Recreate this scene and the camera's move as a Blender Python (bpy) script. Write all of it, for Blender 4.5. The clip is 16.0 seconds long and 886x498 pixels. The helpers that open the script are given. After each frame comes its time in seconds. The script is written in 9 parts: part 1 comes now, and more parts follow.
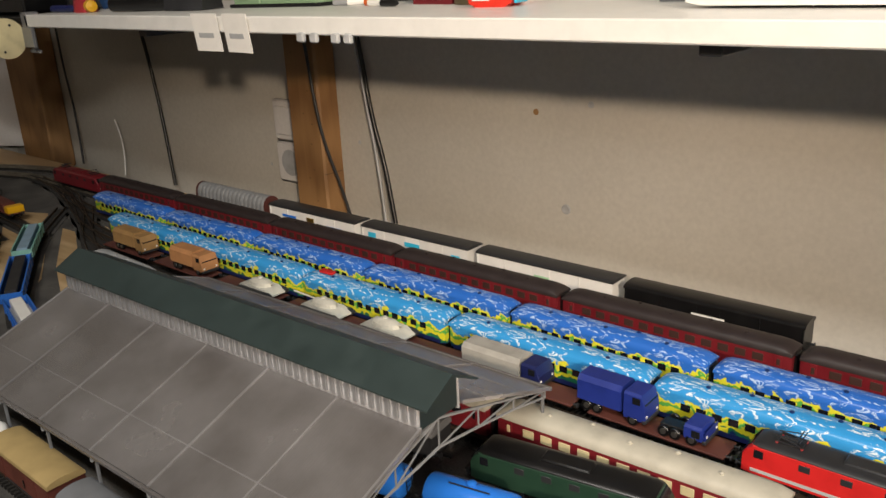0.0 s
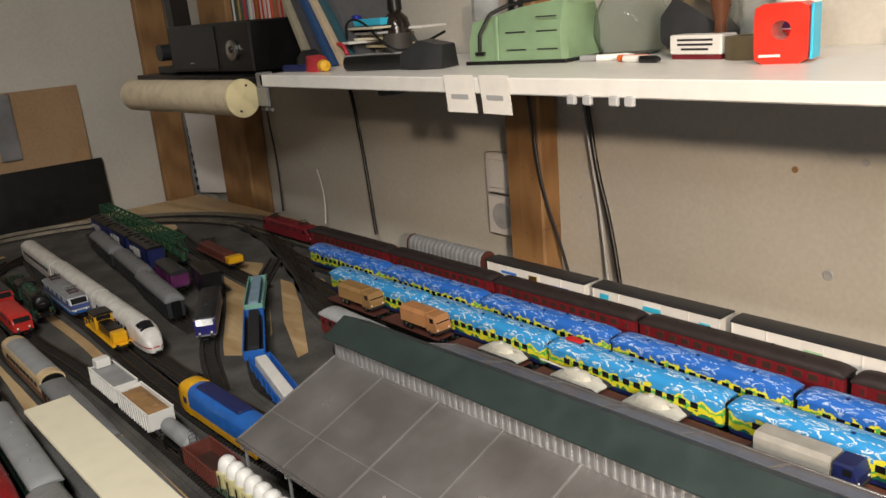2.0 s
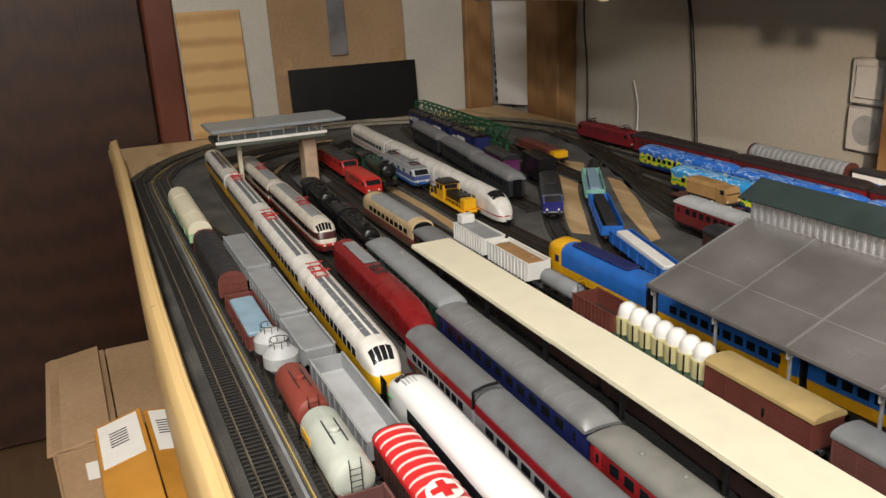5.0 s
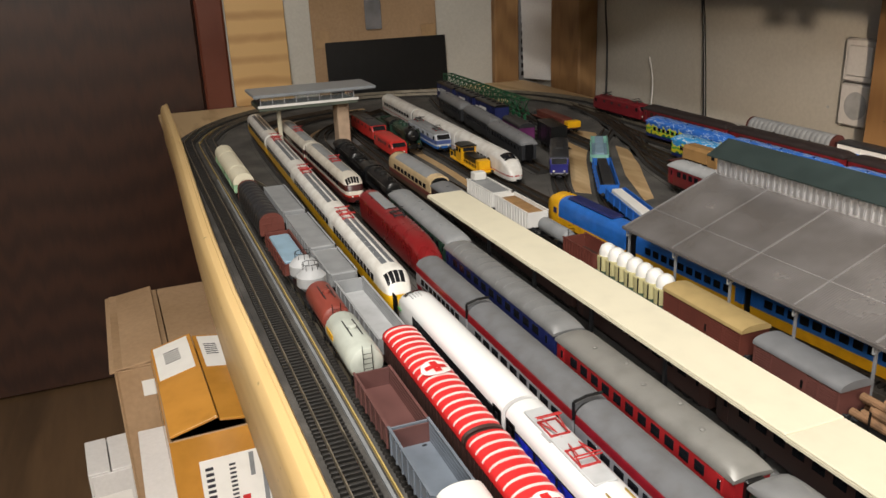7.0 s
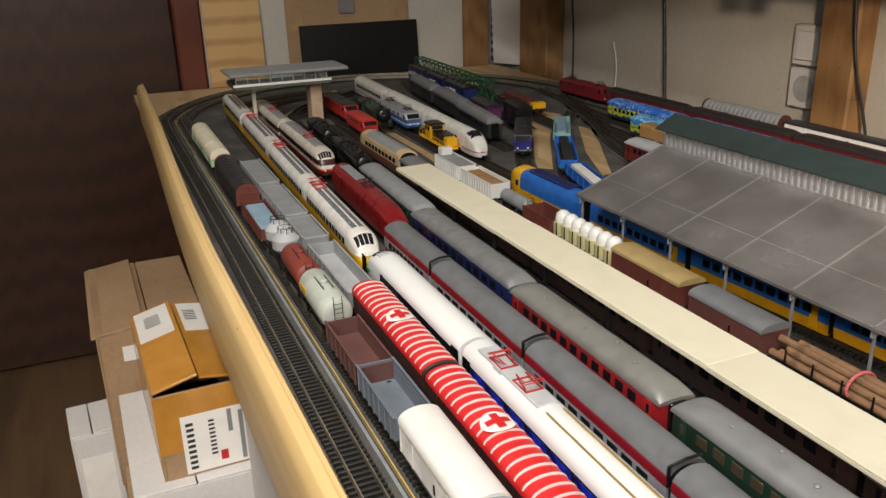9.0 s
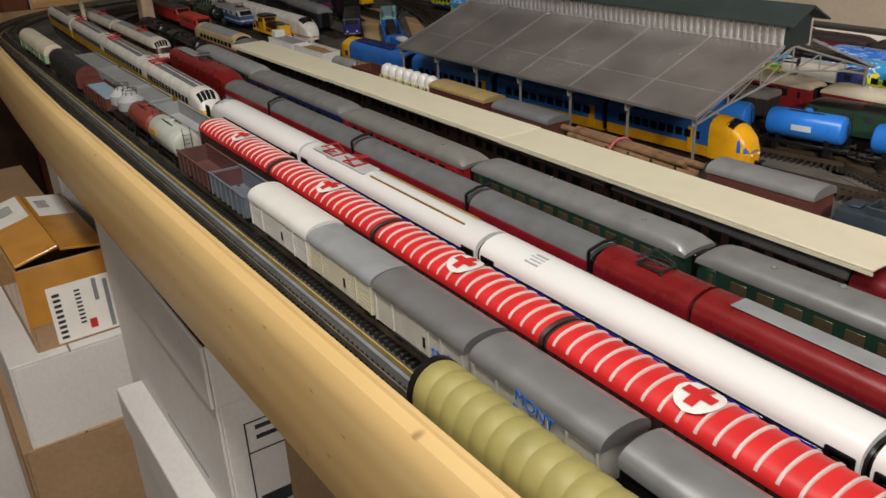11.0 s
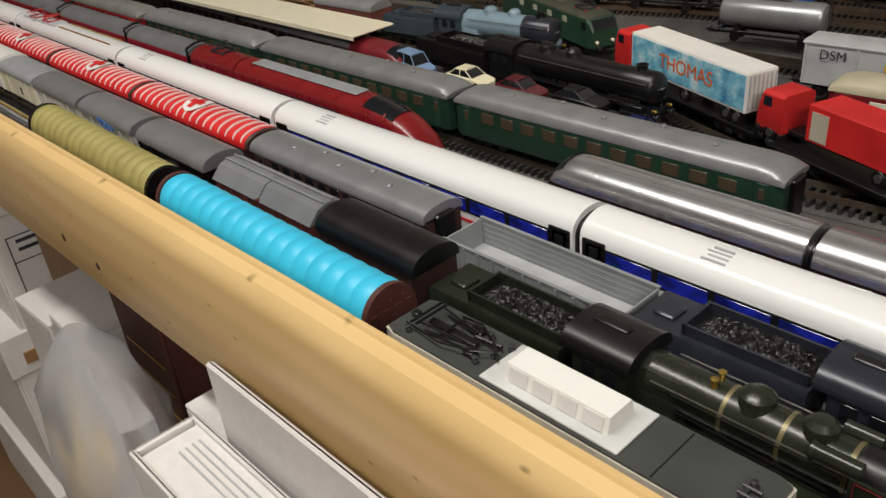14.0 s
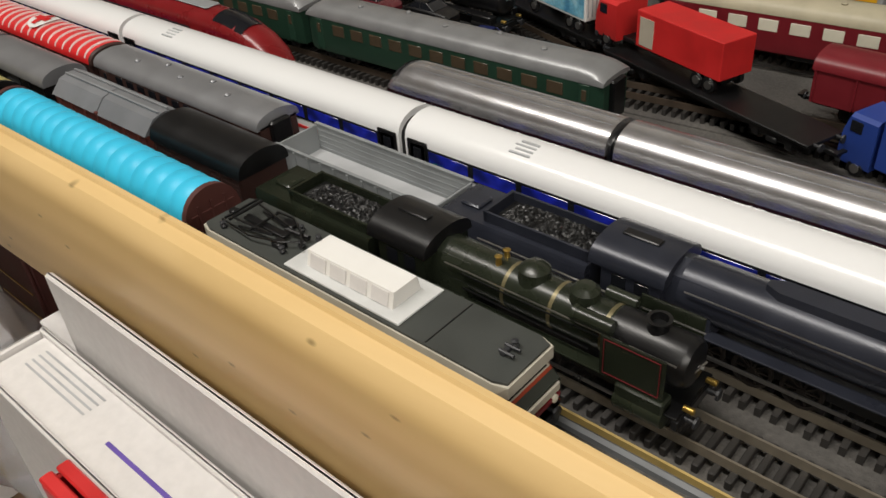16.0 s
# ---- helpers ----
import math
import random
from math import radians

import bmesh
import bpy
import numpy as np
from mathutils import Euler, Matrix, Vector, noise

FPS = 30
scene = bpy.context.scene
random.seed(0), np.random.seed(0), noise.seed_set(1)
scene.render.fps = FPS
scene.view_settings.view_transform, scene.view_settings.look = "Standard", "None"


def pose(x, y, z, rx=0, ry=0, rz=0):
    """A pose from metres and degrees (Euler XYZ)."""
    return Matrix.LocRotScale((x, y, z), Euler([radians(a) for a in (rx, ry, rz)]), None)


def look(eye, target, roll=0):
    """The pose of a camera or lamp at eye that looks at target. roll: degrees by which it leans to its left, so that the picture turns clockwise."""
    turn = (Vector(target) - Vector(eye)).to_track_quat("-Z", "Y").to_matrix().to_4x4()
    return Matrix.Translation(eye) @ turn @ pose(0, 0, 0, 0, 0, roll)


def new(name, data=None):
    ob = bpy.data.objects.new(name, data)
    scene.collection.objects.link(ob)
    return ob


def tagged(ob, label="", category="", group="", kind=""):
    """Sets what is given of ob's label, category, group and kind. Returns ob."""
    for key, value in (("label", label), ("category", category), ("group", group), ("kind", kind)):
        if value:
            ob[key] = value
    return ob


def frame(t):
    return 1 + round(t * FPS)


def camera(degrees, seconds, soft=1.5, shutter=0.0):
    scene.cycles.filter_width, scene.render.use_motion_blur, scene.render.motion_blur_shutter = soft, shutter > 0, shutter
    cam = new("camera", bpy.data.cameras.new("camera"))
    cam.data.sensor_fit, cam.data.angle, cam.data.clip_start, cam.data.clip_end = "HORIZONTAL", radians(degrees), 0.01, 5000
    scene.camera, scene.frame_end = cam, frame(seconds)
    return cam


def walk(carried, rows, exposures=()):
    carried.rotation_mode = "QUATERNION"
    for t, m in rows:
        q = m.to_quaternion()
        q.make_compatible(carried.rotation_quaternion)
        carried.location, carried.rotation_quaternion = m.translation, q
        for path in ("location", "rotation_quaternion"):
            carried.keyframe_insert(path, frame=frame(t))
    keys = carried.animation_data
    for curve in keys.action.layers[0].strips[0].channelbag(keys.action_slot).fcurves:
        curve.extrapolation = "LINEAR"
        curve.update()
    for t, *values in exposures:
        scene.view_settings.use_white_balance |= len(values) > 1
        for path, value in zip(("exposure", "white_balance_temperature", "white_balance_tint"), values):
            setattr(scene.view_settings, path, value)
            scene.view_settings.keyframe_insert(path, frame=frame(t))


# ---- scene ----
cam = camera(56.7, 16.0)
PATH = [
    (0.0, (0.087, 0.06, 0.442), (-1.154, 1.484, -0.218), -2.8),
    (0.5, (0.05, 0.045, 0.45), (-1.258, 1.418, -0.186), -3.3),
    (1, (0.011, 0.03, 0.461), (-1.357, 1.355, -0.148), -3.7),
    (1.5, (-0.027, 0.016, 0.467), (-1.456, 1.289, -0.112), -4.3),
    (2, (-0.059, -0.001, 0.474), (-1.544, 1.216, -0.085), -4.8),
    (2.5, (-0.083, -0.035, 0.471), (-1.63, 1.109, -0.075), -4.0),
    (3, (-0.106, -0.059, 0.464), (-1.715, 0.996, -0.084), -3.6),
    (3.5, (-0.125, -0.091, 0.445), (-1.786, 0.874, -0.111), -3.2),
    (4, (-0.151, -0.132, 0.418), (-1.853, 0.739, -0.169), -3.0),
    (4.5, (-0.166, -0.161, 0.407), (-1.9, 0.636, -0.191), -3.0),
    (5, (-0.165, -0.179, 0.37), (-1.911, 0.574, -0.253), -2.9),
    (7.5, (0.014, -0.212, 0.377), (-1.75, 0.453, -0.291), -2.2),
    (8, (0.023, -0.213, 0.378), (-1.733, 0.474, -0.289), -1.9),
    (10.5, (0.162, -0.273, 0.315), (-1.45, 0.601, -0.483), -1.9),
    (11, (0.216, -0.288, 0.293), (-1.308, 0.705, -0.538), -2.8),
    (11.5, (0.306, -0.295, 0.295), (-1.168, 0.759, -0.55), -2.6),
    (12, (0.397, -0.287, 0.298), (-1.033, 0.807, -0.572), -2.8),
    (12.5, (0.462, -0.289, 0.288), (-0.937, 0.82, -0.614), -2.7),
    (13, (0.525, -0.289, 0.277), (-0.834, 0.824, -0.679), -3.4),
    (13.5, (0.577, -0.284, 0.272), (-0.742, 0.839, -0.728), -4.7),
    (14, (0.625, -0.291, 0.273), (-0.683, 0.842, -0.73), -5.8),
    (14.5, (0.653, -0.285, 0.273), (-0.62, 0.875, -0.742), -6.5),
    (15, (0.674, -0.277, 0.27), (-0.54, 0.919, -0.778), -5.6),
    (15.5, (0.677, -0.276, 0.269), (-0.491, 0.926, -0.822), -4.8),
    (16, (0.682, -0.272, 0.262), (-0.447, 0.913, -0.888), -4.7),
]
walk(cam, [(t, look(eye, target, roll)) for t, eye, target, roll in PATH], exposures=[(0.0, -0.05), (1.5, 0.1), (3.0, 0.5), (5.0, 0.58), (8.0, 0.44), (10.5, -0.15), (11.5, -0.40), (13.0, -0.38), (14.5, -0.5), (16.0, -0.50)])

# ---------------- light ----------------
world = bpy.data.worlds.new("room_world")
scene.world = world
world.use_nodes = True
world.node_tree.nodes["Background"].inputs[0].default_value = (1.0, 0.9, 0.78, 1)
world.node_tree.nodes["Background"].inputs[1].default_value = 0.02


def area_lamp(name, eye, target, sx, sy, watts, color):
    d = bpy.data.lights.new(name, "AREA")
    d.shape, d.size, d.size_y, d.energy, d.color = "RECTANGLE", sx, sy, watts, color
    o = new(name, d)
    o.matrix_world = look(eye, target)
    return o


WARM = (1.0, 0.95, 0.88)
area_lamp("ceiling_lamp_light", (0.15, -0.45, 1.50), (0.15, -0.45, 0), 1.2, 0.16, 33, WARM)
area_lamp("ceiling_lamp_light", (2.1, -1.55, 1.50), (1.3, -0.95, 0), 1.2, 0.3, 44, WARM)
area_lamp("ceiling_lamp_light", (1.35, -0.75, 1.50), (1.35, -0.75, 0), 1.2, 0.16, 3, WARM)
# a bulb to the right of the layout throws a warm patch under the shelf
bulb = bpy.data.lights.new("bulb_light", "SPOT")
bulb.energy, bulb.color, bulb.spot_size, bulb.spot_blend, bulb.shadow_soft_size = 185.0, (1.0, 0.78, 0.57), radians(31), 1.0, 0.05
o = new("bulb_light", bulb)
o.matrix_world = look((1.3, -0.75, 0.85), (-0.60, 1.06, 0.16))


# ---------------- materials ----------------
MATS = {}


def nodes_of(name):
    m = bpy.data.materials.new(name)
    m.use_nodes = True
    nt = m.node_tree
    return m, nt, nt.nodes["Principled BSDF"]


def tex_noise(nt, scale, detail=4.0, coords="Object"):
    tc = nt.nodes.new("ShaderNodeTexCoord")
    n = nt.nodes.new("ShaderNodeTexNoise")
    n.inputs["Scale"].default_value, n.inputs["Detail"].default_value = scale, detail
    nt.links.new(tc.outputs[coords], n.inputs["Vector"])
    return n


def add_bump(nt, bsdf, src, strength, dist):
    b = nt.nodes.new("ShaderNodeBump")
    b.inputs["Strength"].default_value, b.inputs["Distance"].default_value = strength, dist
    nt.links.new(src, b.inputs["Height"])
    nt.links.new(b.outputs[0], bsdf.inputs["Normal"])


def mix_color(nt, fac, a, b, mode="MIX"):
    m = nt.nodes.new("ShaderNodeMix")
    m.data_type, m.blend_type = "RGBA", mode
    for sock, val in ((m.inputs[0], fac), (m.inputs[6], a), (m.inputs[7], b)):
        if isinstance(val, (int, float, tuple)):
            sock.default_value = val if not isinstance(val, tuple) else (*val[:3], 1)
        else:
            nt.links.new(val, sock)
    return m.outputs[2]


def ramp(nt, src, stops, mode="LINEAR"):
    r = nt.nodes.new("ShaderNodeValToRGB")
    r.color_ramp.interpolation = mode
    els = r.color_ramp.elements
    while len(els) > 1:
        els.remove(els[-1])
    els[0].position, els[0].color = stops[0][0], (*stops[0][1], 1)
    for p, c in stops[1:]:
        e = els.new(p)
        e.color = (*c, 1)
    if src is not None:
        nt.links.new(src, r.inputs[0])
    return r.outputs[0]


def paint(name, color, rough=0.45, metal=0.0, wear=0.18, grain=900.0, stain=45.0, bump=0.12):
    """Painted or moulded model surface with fine grain, dust and faint stains."""
    if name in MATS:
        return MATS[name]
    m, nt, b = nodes_of(name)
    n1, n2 = tex_noise(nt, stain, 5), tex_noise(nt, grain, 3)
    dark = tuple(c * (1 - wear) for c in color)
    light = tuple(min(1, c * (1 + 0.5 * wear) + 0.012 * wear) for c in color)
    c1 = ramp(nt, n1.outputs[0], [(0.3, dark), (0.52, color), (0.75, light)])
    oi = nt.nodes.new("ShaderNodeObjectInfo")
    hv = nt.nodes.new("ShaderNodeHueSaturation")
    mr = nt.nodes.new("ShaderNodeMapRange")
    mr.inputs[3].default_value, mr.inputs[4].default_value = 0.93, 1.07
    nt.links.new(oi.outputs["Random"], mr.inputs[0])
    nt.links.new(mr.outputs[0], hv.inputs["Value"])
    nt.links.new(c1, hv.inputs["Color"])
    nt.links.new(hv.outputs[0], b.inputs["Base Color"])
    rr = nt.nodes.new("ShaderNodeMapRange")
    rr.inputs[3].default_value, rr.inputs[4].default_value = max(0.05, rough - 0.1), min(1, rough + 0.12)
    nt.links.new(n1.outputs[0], rr.inputs[0])
    nt.links.new(rr.outputs[0], b.inputs["Roughness"])
    b.inputs["Metallic"].default_value = metal
    add_bump(nt, b, n2.outputs[0], bump, 0.0004)
    MATS[name] = m
    return m


def banded(name, bands, rough=0.35, top=0.06, base=0.0):
    """Livery: colour bands by height on the vehicle, with slight dirt."""
    if name in MATS:
        return MATS[name]
    m, nt, b = nodes_of(name)
    tc = nt.nodes.new("ShaderNodeTexCoord")
    sx = nt.nodes.new("ShaderNodeSeparateXYZ")
    nt.links.new(tc.outputs["Object"], sx.inputs[0])
    mr = nt.nodes.new("ShaderNodeMapRange")
    mr.inputs[1].default_value, mr.inputs[2].default_value = base, top
    nt.links.new(sx.outputs[2], mr.inputs[0])
    c = ramp(nt, mr.outputs[0], [((z - base) / (top - base), col) for z, col in bands], "CONSTANT")
    n = tex_noise(nt, 60, 5)
    d = ramp(nt, n.outputs[0], [(0.35, (0.82, 0.8, 0.78)), (0.6, (1, 1, 1))])
    nt.links.new(mix_color(nt, 1.0, c, d, "MULTIPLY"), b.inputs["Base Color"])
    b.inputs["Roughness"].default_value = rough
    add_bump(nt, b, tex_noise(nt, 700, 2).outputs[0], 0.08, 0.0003)
    MATS[name] = m
    return m


def mural(name, sky, streak, blob):
    """Airbrushed landscape livery: navy skirt, yellow and green meadow, blue sky with white streaks."""
    m, nt, b = nodes_of(name)
    tc = nt.nodes.new("ShaderNodeTexCoord")
    sx = nt.nodes.new("ShaderNodeSeparateXYZ")
    nt.links.new(tc.outputs["Object"], sx.inputs[0])
    n = tex_noise(nt, blob, 2)
    add = nt.nodes.new("ShaderNodeMath")
    add.operation = "MULTIPLY_ADD"
    nt.links.new(n.outputs[0], add.inputs[0])
    add.inputs[1].default_value = 0.030
    nt.links.new(sx.outputs[2], add.inputs[2])
    mr = nt.nodes.new("ShaderNodeMapRange")
    mr.inputs[1].default_value, mr.inputs[2].default_value = 0.015, 0.065
    nt.links.new(add.outputs[0], mr.inputs[0])
    land = ramp(nt, mr.outputs[0], [(0.0, (0.01, 0.03, 0.12)), (0.2, (0.02, 0.16, 0.08)), (0.29, (0.65, 0.62, 0.03)), (0.42, (0.10, 0.40, 0.08)), (0.49, (0.72, 0.68, 0.04)), (0.57, sky)], "CONSTANT")
    mp = nt.nodes.new("ShaderNodeMapping")
    mp.inputs["Rotation"].default_value = (0, 0, radians(35))
    mp.inputs["Scale"].default_value = (38, 150, 60)
    nt.links.new(tc.outputs["Object"], mp.inputs[0])
    w = nt.nodes.new("ShaderNodeTexNoise")
    w.inputs["Scale"].default_value, w.inputs["Detail"].default_value, w.inputs["Distortion"].default_value = 1.6, 3, 1.4
    nt.links.new(mp.outputs[0], w.inputs["Vector"])
    wm = ramp(nt, w.outputs[0], [(0.0, (0, 0, 0)), (0.55, (0, 0, 0)), (0.60, (1, 1, 1)), (0.63, (1, 1, 1)), (0.66, (0, 0, 0))])
    up = nt.nodes.new("ShaderNodeMapRange")
    up.inputs[1].default_value, up.inputs[2].default_value = 0.028, 0.034
    nt.links.new(sx.outputs[2], up.inputs[0])
    mul = nt.nodes.new("ShaderNodeMath")
    mul.operation = "MULTIPLY"
    nt.links.new(wm, mul.inputs[0])
    nt.links.new(up.outputs[0], mul.inputs[1])
    nt.links.new(mix_color(nt, mul.outputs[0], land, streak), b.inputs["Base Color"])
    b.inputs["Roughness"].default_value = 0.3
    MATS[name] = m
    return m


def wood(name, a, c, scale=6.0, stretch=(1, 9, 9), rough=0.55, knots=True, stripe=0.45):
    """Timber with long grain along local x."""
    m, nt, b = nodes_of(name)
    tc = nt.nodes.new("ShaderNodeTexCoord")
    mp = nt.nodes.new("ShaderNodeMapping")
    mp.inputs["Scale"].default_value = stretch
    nt.links.new(tc.outputs["Object"], mp.inputs[0])
    n = nt.nodes.new("ShaderNodeTexNoise")
    n.inputs["Scale"].default_value, n.inputs["Detail"].default_value, n.inputs["Distortion"].default_value = scale, 6, 1.2
    nt.links.new(mp.outputs[0], n.inputs["Vector"])
    w = nt.nodes.new("ShaderNodeTexWave")
    w.wave_type, w.bands_direction = "BANDS", "Z"
    w.inputs["Scale"].default_value, w.inputs["Distortion"].default_value, w.inputs["Detail"].default_value = scale * 0.5, 5.0, 3
    w.inputs["Detail Scale"].default_value = 0.6
    nt.links.new(mp.outputs[0], w.inputs["Vector"])
    f = nt.nodes.new("ShaderNodeMath")
    f.operation = "MULTIPLY_ADD"
    f.inputs[1].default_value = stripe
    nt.links.new(w.outputs[1], f.inputs[0])
    f2 = nt.nodes.new("ShaderNodeMath")
    f2.operation = "MULTIPLY"
    f2.inputs[1].default_value = 0.6
    nt.links.new(n.outputs[0], f2.inputs[0])
    nt.links.new(f2.outputs[0], f.inputs[2])
    col = ramp(nt, f.outputs[0], [(0.15, a), (0.75, c)])
    if knots:
        v = nt.nodes.new("ShaderNodeTexVoronoi")
        mk = nt.nodes.new("ShaderNodeMapping")
        mk.inputs["Scale"].default_value = (12, 1, 32)
        mk.inputs["Rotation"].default_value = (radians(90), 0, 0)
        v.voronoi_dimensions = "2D"
        nt.links.new(tc.outputs["Object"], mk.inputs[0])
        nt.links.new(mk.outputs[0], v.inputs["Vector"])
        v.inputs["Scale"].default_value = 1.0
        k = ramp(nt, v.outputs["Distance"], [(0.0, (0.9, 0.9, 0.9)), (0.016, (0.7, 0.7, 0.7)), (0.042, (0, 0, 0))])
        col = mix_color(nt, k, col, tuple(x * 0.45 for x in a))
    nt.links.new(col, b.inputs["Base Color"])
    b.inputs["Roughness"].default_value = rough
    add_bump(nt, b, n.outputs[0], 0.15, 0.002)
    MATS[name] = m
    return m


def mottled(name, cols, scale, rough=0.9, fine=400, bump=0.4, dist=0.002, speck=0.25):
    """Uneven surface of three tones: plaster, ballast sheet, cardboard, concrete."""
    m, nt, b = nodes_of(name)
    n1, n2 = tex_noise(nt, scale, 7), tex_noise(nt, fine, 4)
    c = ramp(nt, n1.outputs[0], [(0.32, cols[0]), (0.5, cols[1]), (0.7, cols[2])])
    f = ramp(nt, n2.outputs[0], [(0.3, (1 - speck,) * 3), (0.7, (1 + speck * 0.6,) * 3)])
    nt.links.new(mix_color(nt, 1.0, c, f, "MULTIPLY"), b.inputs["Base Color"])
    b.inputs["Roughness"].default_value = rough
    add_bump(nt, b, n2.outputs[0], bump, dist)
    MATS[name] = m
    return m


def sheet_plastic(name, light, dark):
    """Milky corrugated plastic sheet, glossy, with fine flutes across its length."""
    m, nt, b = nodes_of(name)
    n1 = tex_noise(nt, 16, 4)
    nt.links.new(ramp(nt, n1.outputs[0], [(0.3, dark), (0.7, light)]), b.inputs["Base Color"])
    tc = nt.nodes.new("ShaderNodeTexCoord")
    w = nt.nodes.new("ShaderNodeTexWave")
    w.bands_direction = "X"
    w.inputs["Scale"].default_value, w.inputs["Distortion"].default_value = 120.0, 0.6
    nt.links.new(tc.outputs["Object"], w.inputs["Vector"])
    add_bump(nt, b, w.outputs[1], 0.22, 0.0006)
    rr = nt.nodes.new("ShaderNodeMapRange")
    rr.inputs[3].default_value, rr.inputs[4].default_value = 0.14, 0.34
    nt.links.new(n1.outputs[0], rr.inputs[0])
    nt.links.new(rr.outputs[0], b.inputs["Roughness"])
    b.inputs["Metallic"].default_value = 0.45
    b.inputs["Transmission Weight"].default_value = 0.25
    b.inputs["IOR"].default_value = 1.45
    MATS[name] = m
    return m


def clear(name, tint, rough=0.05, trans=0.9):
    m, nt, b = nodes_of(name)
    b.inputs["Base Color"].default_value = (*tint, 1)
    b.inputs["Transmission Weight"].default_value = trans
    b.inputs["Roughness"].default_value = rough
    b.inputs["IOR"].default_value = 1.3
    MATS[name] = m
    return m


BLACK = paint("black_plastic", (0.006, 0.006, 0.0065), 0.34)
DARK = paint("dark_grey_plastic", (0.024, 0.025, 0.028), 0.42)
GLASSY = paint("smoked_glazing", (0.01, 0.011, 0.014), 0.12, wear=0.05, bump=0.02)
SILVER = paint("silver_paint", (0.33, 0.335, 0.35), 0.34, 0.6, 0.12)
STEEL = paint("steel", (0.5, 0.49, 0.47), 0.3, 0.95, 0.2)
GREYROOF = paint("grey_roof", (0.17, 0.175, 0.185), 0.5)
MIDGREY = paint("mid_grey", (0.25, 0.26, 0.27), 0.5)
LIGHTGREY = paint("light_grey", (0.42, 0.43, 0.44), 0.5)
WHITE = paint("white_plastic", (0.74, 0.73, 0.70), 0.35, wear=0.06)
CREAM = paint("cream", (0.69, 0.645, 0.50), 0.5, wear=0.05)
BROWN = paint("freight_brown", (0.13, 0.035, 0.025), 0.55)
DKBROWN = paint("dark_brown", (0.045, 0.02, 0.016), 0.55)
RED = paint("bright_red", (0.55, 0.022, 0.022), 0.4)
MAROON = paint("maroon", (0.16, 0.012, 0.018), 0.4)
GREEN = paint("bottle_green", (0.016, 0.045, 0.028), 0.42)
OLIVE = paint("olive", (0.33, 0.29, 0.10), 0.5)
TEAL = paint("sky_blue", (0.04, 0.48, 0.72), 0.42, wear=0.08)
BLUE = paint("bright_blue", (0.02, 0.16, 0.62), 0.3, wear=0.08)
NAVY = paint("navy", (0.012, 0.018, 0.09), 0.4)
YELLOW = paint("rail_yellow", (0.78, 0.42, 0.02), 0.4)
ORANGE = paint("orange_red", (0.62, 0.12, 0.02), 0.45)
TAN = paint("sand_tan", (0.30, 0.17, 0.07), 0.6)
PANT = paint("pantograph_red", (0.42, 0.03, 0.03), 0.45)
GOLD = paint("brass", (0.6, 0.4, 0.1), 0.3, 0.9)
LIMEWHITE = paint("pale_green", (0.36, 0.58, 0.36), 0.5)
PALEBLUE = paint("pale_blue", (0.24, 0.36, 0.46), 0.5)
COAL = mottled("coal", [(0.003, 0.003, 0.003), (0.006, 0.006, 0.006), (0.02, 0.02, 0.02)], 500, 0.38, 1500, 0.3, 0.0004)
PLASTER = mottled("plaster", [(0.48, 0.455, 0.405), (0.535, 0.51, 0.455), (0.575, 0.55, 0.495)], 2.2, 0.9, 140, 0.06, 0.002, 0.06)
BALLAST = mottled("ballast_sheet", [(0.050, 0.047, 0.044), (0.080, 0.075, 0.069), (0.125, 0.117, 0.106)], 14, 0.92, 420, 0.7, 0.0012)
CONCRETE = mottled("platform_grey", [(0.085, 0.085, 0.085), (0.11, 0.11, 0.11), (0.14, 0.14, 0.138)], 10, 0.9, 500, 0.3, 0.0006)
CARD = mottled("cardboard", [(0.30, 0.19, 0.10), (0.35, 0.225, 0.125), (0.39, 0.255, 0.145)], 5, 0.85, 120, 0.12, 0.001, 0.1)
WBOX = mottled("white_card", [(0.61, 0.59, 0.575), (0.67, 0.65, 0.635), (0.72, 0.70, 0.685)], 4, 0.7, 160, 0.06, 0.0006, 0.05)
TAPE = paint("brown_packing_tape", (0.52, 0.24, 0.04), 0.16, wear=0.2, stain=18, grain=120, bump=0.3)
DOORWOOD = wood("dark_door_veneer", (0.024, 0.0085, 0.0045), (0.046, 0.0165, 0.0085), 5.0, (14, 14, 1.2), 0.4, False)
PINE = wood("pine_plank", (0.60, 0.40, 0.16), (0.79, 0.57, 0.28), 4.2, (0.8, 6, 6), 0.36, True, 0.18)
PLY = wood("plywood", (0.38, 0.24, 0.11), (0.66, 0.48, 0.27), 9.0, (1.2, 6, 6), 0.6, False, 0.6)
POSTWOOD = wood("post_timber", (0.19, 0.095, 0.035), (0.32, 0.175, 0.07), 5.0, (9, 9, 1.0), 0.6)
FLOORMAT = wood("floor_laminate", (0.075, 0.042, 0.020), (0.14, 0.080, 0.038), 4.0, (1.0, 8, 8), 0.5, False)
PAPER = paint("paper", (0.78, 0.76, 0.72), 0.8, wear=0.05)
INK = paint("printed_ink", (0.03, 0.03, 0.04), 0.7)
MURAL_A = mural("mural_light_sky", (0.035, 0.29, 0.66), (0.75, 0.85, 0.9), 75)
MURAL_B = mural("mural_deep_sky", (0.025, 0.14, 0.55), (0.45, 0.6, 0.85), 95)


